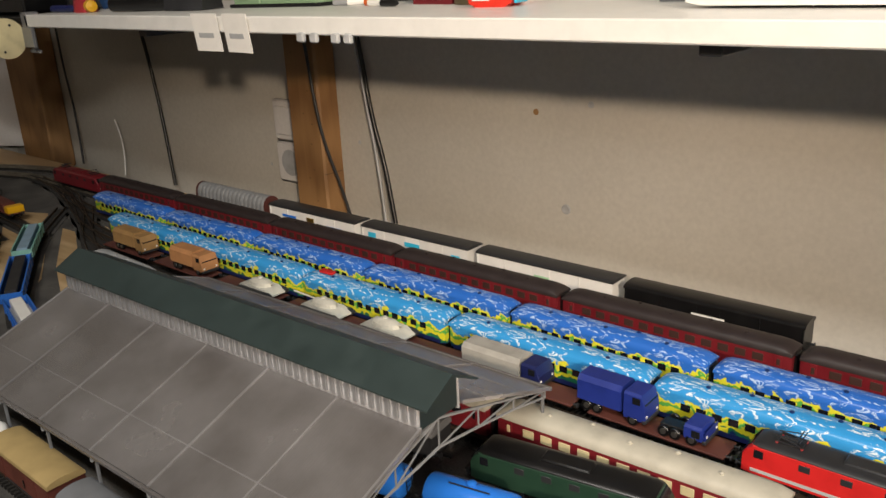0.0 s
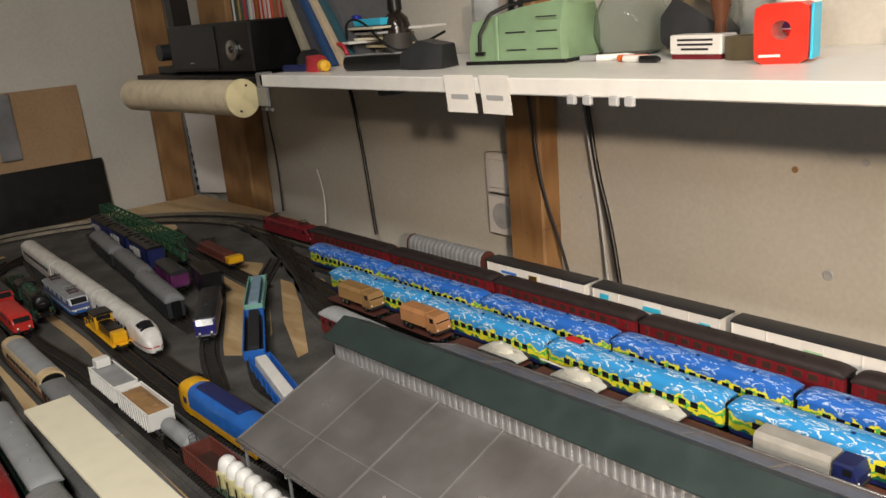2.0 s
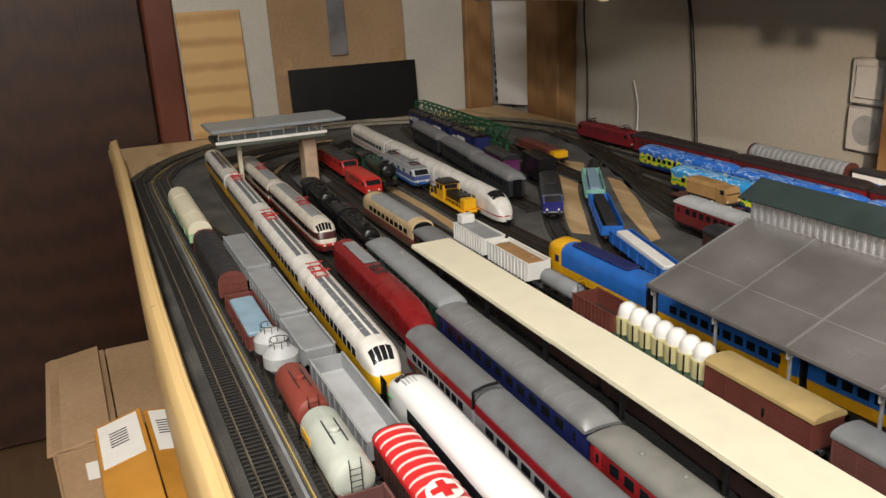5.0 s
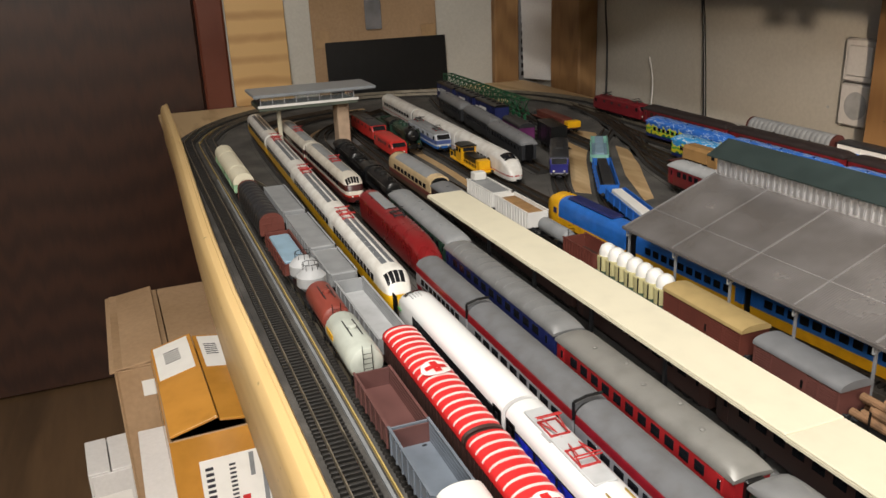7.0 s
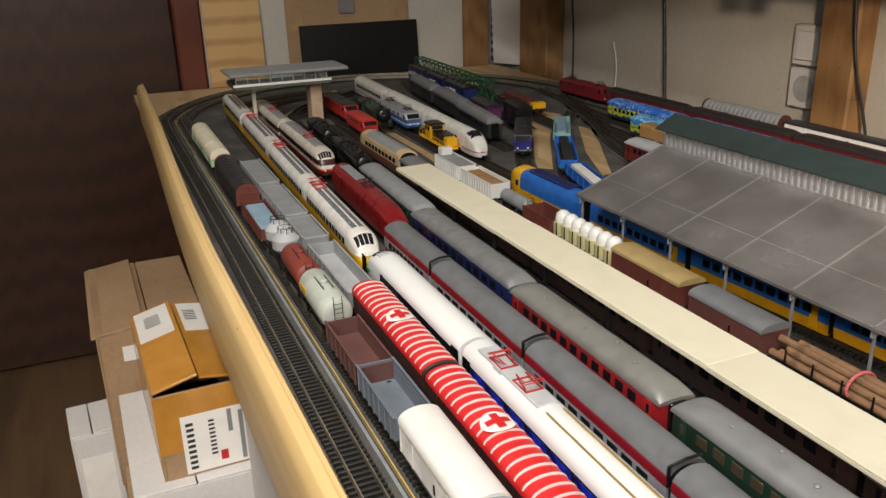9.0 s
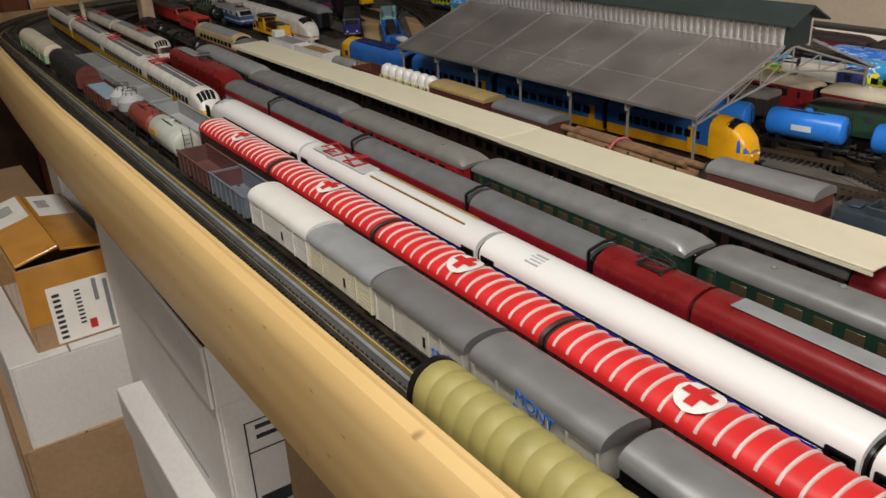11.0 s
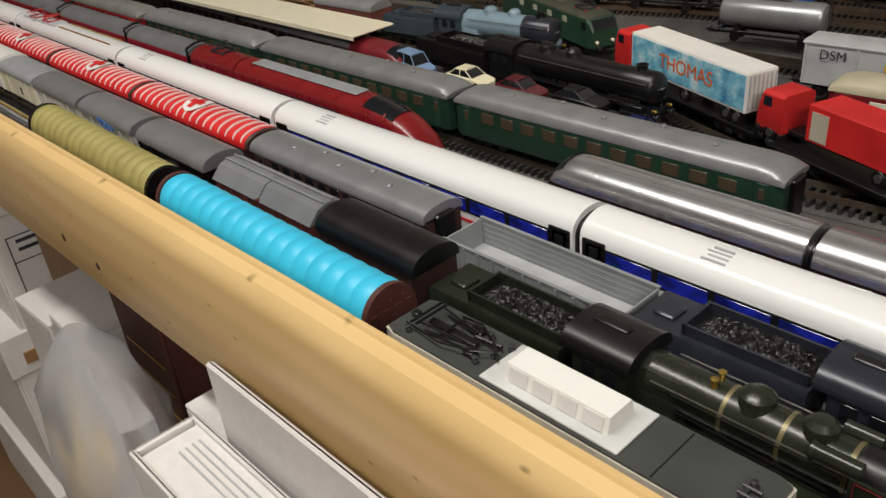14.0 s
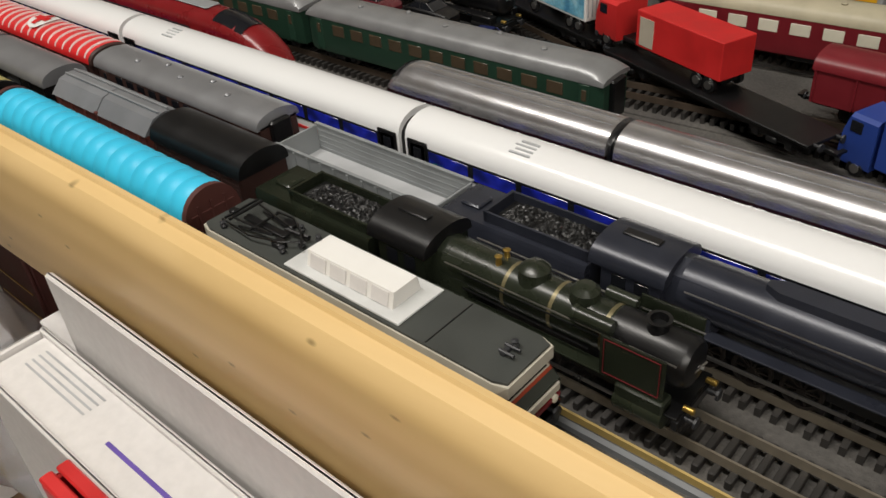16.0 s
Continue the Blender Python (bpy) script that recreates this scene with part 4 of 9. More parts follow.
def unit(x, y, rz, L, mat, label, nose=(0, 0), w=0.033, top=0.034, rise=0.0115, skirt=0.005, win=14, winm=None, wz=0.022, wh=0.0075, band=False, stripes=(), cat="train", roofm=None, roofw=0.7, bellows=True, nlen=0.07, screen=True, glass=(0.42, 0.55, 0.70), mullions=0):
    """Streamlined multiple-unit car; nose=(rear, front): 1 draws that end out into a nose."""
    v = veh("railcar", label, cat, x, y, rz)
    e, h = L / 2 - 0.0015, w / 2
    st = []
    prof = [(0.0, 1.0), (0.25, 0.995), (0.45, 0.97), (0.62, 0.90), (0.78, 0.74), (0.9, 0.52), (0.97, 0.33), (1.0, 0.16)]
    wide = [1.0, 1.0, 0.985, 0.95, 0.88, 0.76, 0.60, 0.34]
    def end(s, on):
        if not on:
            return [(s * e, 1.0, 1.0)]
        return [(s * (e - nlen + nlen * t), k, q) for (t, k), q in zip(prof, wide)]
    st = list(reversed(end(-1, nose[0]))) + end(1, nose[1])
    full = top + rise - skirt
    g = Geo()
    secs = []
    for xx, k, q in st:
        hh = full * k
        t = skirt + hh * (top - skirt) / full
        secs.append(body_ring(xx, w * q, skirt, t, hh * rise / full, 10, 0.0015))
    g.loft(secs)
    part("body", g, mat, v)
    a, b = -e + (nlen if nose[0] else 0.012), e - (nlen if nose[1] else 0.012)
    if win:
        if band:
            for s in (-1, 1):
                part("window_band", Geo().box(a + 0.004, b - 0.004, s * h - 0.0004, s * h + 0.0003, wz - 0.0012, wz + wh + 0.0012), GLASSY, v, smooth=False)
        pitch = (b - a) / win
        side_panes(v, spread(win, a + 0.004, b - 0.004), pitch * (0.86 if band else 0.66), wh, wz, h, winm or GLASSY, proud=0.0006)
    for z0, z1, m in stripes:
        for s in (-1, 1):
            part("stripe", Geo().box(a, b, s * h - 0.0003, s * h + 0.00028, z0, z1), m, v, smooth=False)
    if roofm is not None:
        g = Geo()
        g.loft([[(xx, -h * roofw * math.cos(math.pi * i / 8), top + (rise + 0.0006) * math.sin(math.acos(roofw * math.cos(math.pi * i / 8))) ** 0.9) for i in range(9)] + [(xx, h * roofw * 0.6, top), (xx, -h * roofw * 0.6, top)] for xx in (a + 0.006, b - 0.006)])
        part("roof_panel", g, roofm, v)
    for k, s in enumerate((-1, 1)):
        if nose[k] and screen:
            g = Geo()
            rr = []
            for f in glass:
                kk = float(np.interp(f, [p[0] for p in prof], [p[1] for p in prof]))
                q = float(np.interp(f, [p[0] for p in prof], wide))
                hh = full * kk
                t = skirt + hh * (top - skirt) / full
                full_ring = body_ring(s * (e - nlen + nlen * f), w * q, skirt, t + 0.0004, hh * rise / full + 0.0006, 10, 0.0015)
                rr.append(full_ring[4:10])
            n = len(g.v)
            for r in rr:
                g.v += r
            for i in range(2):
                for j in range(5):
                    g.f.append((n + i * 6 + j, n + i * 6 + j + 1, n + (i + 1) * 6 + j + 1, n + (i + 1) * 6 + j))
            ws = part("windscreen", g, GLASSY, v, "dark raked windscreen")
            for j in range(1, mullions + 1):
                q = j * 5 / (mullions + 1)
                lo, hi = [Vector(r[int(q)]).lerp(Vector(r[min(5, int(q) + 1)]), q - int(q)) for r in (rr[0], rr[2])]
                md = Vector(rr[1][int(q)]).lerp(Vector(rr[1][min(5, int(q) + 1)]), q - int(q))
                part("window_bar", Geo().path([lo, md, hi], 0.0005, 5), mat, ws)
            for yy in (-0.006, 0.006):
                part("headlight", Geo().turned([(s * (e - 0.003), 0.0015), (s * (e - 0.0005), 0.0015), (s * (e + 0.0004), 0.0)], 8, "x", (yy, skirt + full * 0.22)), WHITE, v)
        elif bellows and not nose[k]:
            shared("gangway", "bell", lambda: Geo().loft([body_ring(q, 0.0285, 0.007, 0.033, 0.0095, 10, 0.001) for q in (0, 0.0022)]), BLACK, v, pose(s * e, 0, 0, 0, 0, 0 if s > 0 else 180))
    running_gear(v, L)
    return v


def pantograph(v, x, z, mat=None, flip=False):
    m = mat or DARK
    f = -1 if flip else 1
    g = Geo().box(x - 0.011, x + 0.011, -0.0075, -0.0065, z, z + 0.001).box(x - 0.011, x + 0.011, 0.0065, 0.0075, z, z + 0.001)
    for dx in (-0.010, 0.010):
        g.box(x + dx - 0.0006, x + dx + 0.0006, -0.0078, 0.0078, z - 0.0002, z + 0.0012)
    p = part("pantograph", g, m, v, "folded pantograph")
    for yy in (-0.0065, 0.0065):
        part("arm", Geo().path([(x - f * 0.009, yy, z + 0.001), (x + f * 0.012, yy * 0.6, z + 0.0042), (x - f * 0.006, yy, z + 0.0062)], 0.0005, 5), m, p)
    part("contact_bow", Geo().tube((x - f * 0.006, -0.010, z + 0.0064), (x - f * 0.006, 0.010, z + 0.0064), 0.0006, n=5), m, p)
    part("contact_bow", Geo().tube((x - f * 0.0085, -0.010, z + 0.0060), (x - f * 0.0085, 0.010, z + 0.0060), 0.0005, n=5), m, p)
    for dx in (-0.010, 0.010):
        for yy in (-0.0068, 0.0068):
            shared("insulator", "insul", lambda: Geo().turned([(-0.0012, 0.0009), (0, 0.0014), (0.0006, 0.0008)], 7, "z"), PANT if mat is None else mat, v, pose(x + dx, yy, z - 0.0004))
    return p


def eloco(x, y, rz, L, body, roof, label, w=0.033, top=0.038, skirt=0.010, panto=2, stripes=(), win=3, cat="locomotive", face=None, blunt=0.9, pm=None, hoods=True, winm=None):
    """Box-bodied locomotive with sloped cab fronts."""
    v = veh("locomotive", label, cat, x, y, rz)
    e, h = L / 2 - 0.006, w / 2
    part("underframe", Geo().box(-e + 0.002, e - 0.002, -0.012, 0.012, 0.006, skirt + 0.002, 0.001).box(-0.025, 0.025, -0.014, 0.014, 0.003, skirt, 0.001), BLACK, v, smooth=False)
    g = Geo()
    st = ((-e + 0.001, 0.86, 0.45), (-e, 0.90, 0.62), (-e + 0.004, 0.95, 0.86), (-e + 0.009, 1.0, 1.0), (e - 0.009, 1.0, 1.0), (e - 0.004, 0.95, 0.86), (e, 0.90, 0.62), (e - 0.001, 0.86, 0.45))
    secs = []
    for xx, q, k in st:
        t = skirt + (top - skirt) * k
        hh = h * q
        secs.append([(xx, -hh, skirt), (xx, -hh, t - 0.002), (xx, -hh + 0.003, t), (xx, hh - 0.003, t), (xx, hh, t - 0.002), (xx, hh, skirt)])
    g.loft(secs)
    part("body", g, body, v)
    g = Geo()
    g.loft([roof_ring(xx, (w - 0.001) * q, top - 0.0008, 0.0035 * k, 8) for xx, q, k in ((-e + 0.008, 0.92, 0.4), (-e + 0.014, 1, 1), (e - 0.014, 1, 1), (e - 0.008, 0.92, 0.4))])
    part("roof", g, roof, v)
    if hoods:
        part("roof_hatch", Geo().box(-0.022, 0.022, -0.008, 0.008, top + 0.001, top + 0.0045, 0.0012), roof, v)
    for k in range(panto):
        pantograph(v, (-1 if k else 1) * (e - 0.035), top + 0.0042, pm, k == 1)
    side_panes(v, (-e + 0.014, e - 0.014), 0.008, 0.0075, top - 0.012, h, GLASSY, "cab_window")
    if win:
        side_panes(v, spread(win, -e + 0.035, e - 0.035), 0.009, 0.006, top - 0.011, h, winm or DARK, "side_grille")
    for s in (-1, 1):
        zz0, zz1 = skirt + (top - skirt) * 0.64, skirt + (top - skirt) * 0.97
        part("windscreen", Geo().loft([[(s * (e - 0.0002 + 0.0006), yy, zz0), (s * (e - 0.0058 + 0.0006), yy, zz1 - 0.001), (s * (e - 0.0068), yy, zz1 - 0.001), (s * (e - 0.0012), yy, zz0)] for yy in (-h * 0.78, h * 0.78)]), GLASSY, v)
        for yy in (-0.009, 0.009):
            shared("headlight", "hl", lambda: Geo().turned([(-0.001, 0.0017), (0.0006, 0.0017), (0.001, 0.001), (0.001, 0)], 10), paint("lamp_lens", (0.75, 0.72, 0.6), 0.15), v, pose(s * e, yy, skirt + 0.0055, 0, 0, 0 if s > 0 else 180))
    for z0, z1, m in stripes:
        for s in (-1, 1):
            part("stripe", Geo().box(-e + 0.008, e - 0.008, s * h - 0.0003, s * h + 0.0003, z0, z1), m, v, smooth=False)
    buffers(v, L - 0.01)
    running_gear(v, L, inset=0.05)
    return v


def van(x, y, rz, L, body, roof, label, top=0.033, rise=0.0075, w=0.0315, planks=0, frame=None, bog=False, rails=True, over=0.0012, name="freight_van", ribs=0, cat="freight wagon", doorm=None):
    """Covered freight wagon with arched roof."""
    v = veh(name, label, cat, x, y, rz)
    e, h = L / 2 - 0.006, w / 2
    part("underframe", Geo().box(-e, e, -0.011, 0.011, 0.008, 0.0115, 0.0005), frame or BLACK, v, smooth=False)
    part("body", Geo().loft([[(xx, -h, 0.0112), (xx, -h, top), (xx, 0, top + rise * 0.95), (xx, h, top), (xx, h, 0.0112)] for xx in (-e, e)]), body, v, smooth=False)
    g = Geo().loft([roof_ring(xx, w + 2 * over, top, rise, 12) for xx in (-e - over, e + over)])
    part("roof", g, roof, v)
    for k in range(ribs):
        shared("roof_rib", ("vrib", w, rise, top), lambda: Geo().loft([roof_ring(q, w + 2 * over + 0.0006, top, rise + 0.0005, 12) for q in (-0.0005, 0.0005)]), roof, v, pose(-e + (k + 0.5) * 2 * e / ribs, 0, 0))
    for s in (-1, 1):
        if planks:
            for k in range(planks):
                shared("plank", ("plank", round(L, 4), planks), lambda: Geo().box(-e + 0.001, e - 0.001, -0.0003, 0.0003, 0, (top - 0.0125) / planks - 0.0005), body, v, pose(0, s * (h + 0.0002), 0.012 + k * (top - 0.0125) / planks))
        d = part("sliding_door", Geo().box(-0.014, 0.014, s * h - 0.0006, s * h + 0.0010, 0.0125, top - 0.001, 0.0003), doorm or body, v, smooth=False)
        part("handle", Geo().box(0.009, 0.011, s * (h + 0.0012) - 0.0003, s * (h + 0.0012) + 0.0003, 0.018, 0.025), BLACK, d, smooth=False)
        if rails:
            part("door_rail", Geo().box(-0.03, 0.03, s * (h + 0.0008) - 0.0005, s * (h + 0.0008) + 0.0005, 0.0112, 0.0124), DARK, v, smooth=False)
        for xx in (-e + 0.0012, e - 0.0012, -e * 0.55, e * 0.55):
            shared("upright", ("upr", top), lambda: Geo().box(-0.0007, 0.0007, -0.0005, 0.0005, 0.0115, top - 0.0005), body, v, pose(xx, s * (h + 0.0005), 0))
    buffers(v, L - 0.012)
    running_gear(v, L, not bog)
    return v


def gondola(x, y, rz, L, mat, label, top=0.028, w=0.032, inner=None, load=None, ribs=7, bog=False, floorz=0.013):
    v = veh("open_wagon", label, "freight wagon", x, y, rz)
    e, h, t = L / 2 - 0.006, w / 2, 0.0012
    part("underframe", Geo().box(-e, e, -0.011, 0.011, 0.008, floorz - 0.0015, 0.0005), BLACK, v, smooth=False)
    part("floor", Geo().box(-e, e, -h, h, floorz - 0.0015, floorz), inner or mat, v, smooth=False)
    for s in (-1, 1):
        part("side_wall", Geo().box(-e, e, s * h - t / 2, s * h + t / 2, floorz - 0.0015, top, 0.0003), mat, v, smooth=False)
        part("end_wall", Geo().box(s * e - t / 2, s * e + t / 2, -h + t / 2 + 0.0001, h - t / 2 - 0.0001, floorz - 0.0012, top - 0.0002, 0.0003), mat, v, smooth=False)
        part("top_rim", Geo().box(-e - 0.0008, e + 0.0008, s * h - 0.0011, s * h + 0.0011, top, top + 0.0009), mat, v, smooth=False)
        for xx in spread(ribs, -e, e):
            shared("rib", ("grib", top), lambda: Geo().box(-0.0008, 0.0008, -0.0006, 0.0006, 0.0108, top - 0.0003), mat, v, pose(xx, s * (h + t / 2 + 0.0004), 0))
        for k in range(4):
            shared("board_line", ("gbl", round(L, 4)), lambda: Geo().box(-e + 0.001, e - 0.001, -0.00015, 0.00015, 0, 0.0006), mat, v, pose(0, s * (h - t / 2 - 0.0001), floorz + 0.002 + k * (top - floorz - 0.002) / 4))
    if load is not None:
        part("load", load, inner or mat, v)
    buffers(v, L - 0.012)
    running_gear(v, L, not bog)
    return v


def heap(L, W, z, hgt, n=26, m=10, seed=1):
    """Uneven bulk load."""
    rnd = random.Random(seed)
    g = Geo()
    grid = []
    for i in range(n + 1):
        for j in range(m + 1):
            u, q = i / n, j / m
            edge = min(1, 5 * min(u, 1 - u)) * min(1, 4 * min(q, 1 - q))
            grid.append((-L / 2 + L * u + rnd.uniform(-1, 1) * L / n * 0.3, -W / 2 + W * q + (rnd.uniform(-1, 1) * W / m * 0.3 if 0 < j < m else 0), z + hgt * edge * rnd.uniform(0.55, 1.0)))
    g.v += grid
    for i in range(n):
        for j in range(m):
            a = i * (m + 1) + j
            g.f += [(a, a + 1, a + m + 2), (a, a + m + 2, a + m + 1)]
    return g


def tanker(x, y, rz, L, mat, label, r=0.0155, zc=0.0285, frame=None, dome=True, bandm=None, name="tank_wagon", bog=False):
    v = veh(name, label, "tank wagon", x, y, rz)
    e = L / 2 - 0.008
    part("underframe", Geo().box(-L / 2 + 0.006, L / 2 - 0.006, -0.0105, -0.0075, 0.008, 0.0115, 0.0005).box(-L / 2 + 0.006, L / 2 - 0.006, 0.0075, 0.0105, 0.008, 0.0115, 0.0005).box(-L / 2 + 0.006, -L / 2 + 0.010, -0.0125, 0.0125, 0.008, 0.0118, 0.0005).box(L / 2 - 0.010, L / 2 - 0.006, -0.0125, 0.0125, 0.008, 0.0118, 0.0005), frame or BLACK, v, smooth=False)
    st = [(-e, 0), (-e + 0.0003, r * 0.45), (-e + 0.0012, r * 0.72), (-e + 0.003, r * 0.92), (-e + 0.006, r), (e - 0.006, r), (e - 0.003, r * 0.92), (e - 0.0012, r * 0.72), (e - 0.0003, r * 0.45), (e, 0)]
    tank = part("tank", Geo().turned(st, 24, "x", (0, zc)), mat, v)
    for xx in (-e * 0.62, e * 0.62):
        part("saddle", Geo().box(xx - 0.002, xx + 0.002, -0.011, 0.011, 0.011, zc - r * 0.55, 0.0004), frame or BLACK, v, smooth=False)
    if bandm is not None:
        for s in (-1, 1):
            part("name_panel", Geo().box(-e * 0.25, e * 0.25, s * (r + 0.0002) - 0.0004, s * (r + 0.0002) + 0.0003, zc - 0.003, zc + 0.003), bandm, v, smooth=False)
    if dome:
        part("dome", Geo().turned([(zc + r - 0.002, 0.0042), (zc + r + 0.0022, 0.0042), (zc + r + 0.0030, 0.003), (zc + r + 0.0032, 0)], 12, "z"), mat, v)
        part("walkway", Geo().box(-0.018, 0.018, -0.0055, -0.0045, zc + r + 0.0002, zc + r + 0.0009).box(-0.018, 0.018, 0.0045, 0.0055, zc + r + 0.0002, zc + r + 0.0009), DARK, v, smooth=False)
    g = Geo()
    for yy in (-0.0042, 0.0042):
        g.tube((e + 0.003, yy, 0.010), (e + 0.001, yy, zc + r + 0.0035), 0.0004, n=5)
    for k in range(7):
        g.tube((e + 0.003 - k * 0.0003, -0.0042, 0.013 + k * 0.0046), (e + 0.003 - k * 0.0003, 0.0042, 0.013 + k * 0.0046), 0.0003, n=4)
    part("ladder", g, BLACK, v)
    buffers(v, L - 0.012)
    running_gear(v, L, not bog)
    return v


def hood_wagon(x, y, rz, L, mat, endm, label, ribs=17, top=0.027, rise=0.022, w=0.0325):
    """Telescopic-hood wagon: rounded ribbed cover with framed end walls."""
    v = veh("hood_wagon", label, "freight wagon", x, y, rz)
    e = L / 2 - 0.006
    part("underframe", Geo().box(-e, e, -0.012, 0.012, 0.008, 0.0115, 0.0005), BLACK, v, smooth=False)
    n = ribs
    secs = []
    def ring(xx, k):
        h = (w / 2 + k)
        pts = [(xx, -h, 0.0118), (xx, -h, top)]
        for i in range(1, 14):
            t = math.pi * i / 14
            pts.append((xx, -h * math.cos(t), top + (rise + k) * math.sin(t) ** 0.75))
        return pts + [(xx, h, top), (xx, h, 0.0118)]
    for i in range(n):
        a = -e + 0.004 + (2 * e - 0.008) * i / n
        d = (2 * e - 0.008) / n
        secs += [ring(a, -0.0002), ring(a + d * 0.12, 0.0005), ring(a + d * 0.5, 0.0009), ring(a + d * 0.88, 0.0005), ring(a + d * 0.99, -0.0002)]
    part("hood", Geo().loft(secs), mat, v)
    for s in (-1, 1):
        g = Geo().loft([ring(s * (e - 0.0035), 0.0009), ring(s * e, 0.0009)])
        en = part("end_wall", g, endm, v)
        gg = Geo()
        for yy in (-0.008, 0.0, 0.008):
            gg.box(s * (e + 0.0004) - 0.0006, s * (e + 0.0004) + 0.0006, yy - 0.0007, yy + 0.0007, 0.013, 0.042)
        for zz in (0.018, 0.028, 0.037):
            gg.box(s * (e + 0.0004) - 0.0005, s * (e + 0.0004) + 0.0005, -0.013, 0.013, zz - 0.0006, zz + 0.0006)
        part("end_frame", gg, endm, en, smooth=False)
        part("lower_rail", Geo().box(-e, e, s * 0.0166 - 0.0006, s * 0.0166 + 0.0006, 0.0112, 0.0135), DARK, v, smooth=False)
    buffers(v, L - 0.012)
    running_gear(v, L)
    return v


def spoked(r):
    g = Geo()
    for s in (-1, 1):
        y = s * 0.0085
        for k in range(16):
            a, b = 2 * math.pi * k / 16, 2 * math.pi * (k + 1) / 16
            for (r0, r1) in ((r * 0.82, r),):
                g.loft([[(r0 * math.cos(t), y - 0.001, r0 * math.sin(t) + r), (r1 * math.cos(t), y - 0.001, r1 * math.sin(t) + r), (r1 * math.cos(t), y + 0.001, r1 * math.sin(t) + r), (r0 * math.cos(t), y + 0.001, r0 * math.sin(t) + r)] for t in (a, b)], caps=False)
        for k in range(10):
            t = 2 * math.pi * k / 10
            g.tube((0, y, r), (r * 0.85 * math.cos(t), y, r + r * 0.85 * math.sin(t)), 0.0006, n=4)
        g.turned([(y - 0.0012, 0), (y - 0.0012, r * 0.2), (y + 0.0012, r * 0.2), (y + 0.0012, 0)], 10, "y", (r, 0))
    return g.tube((0, -0.0085, r), (0, 0.0085, r), 0.0012, n=6)


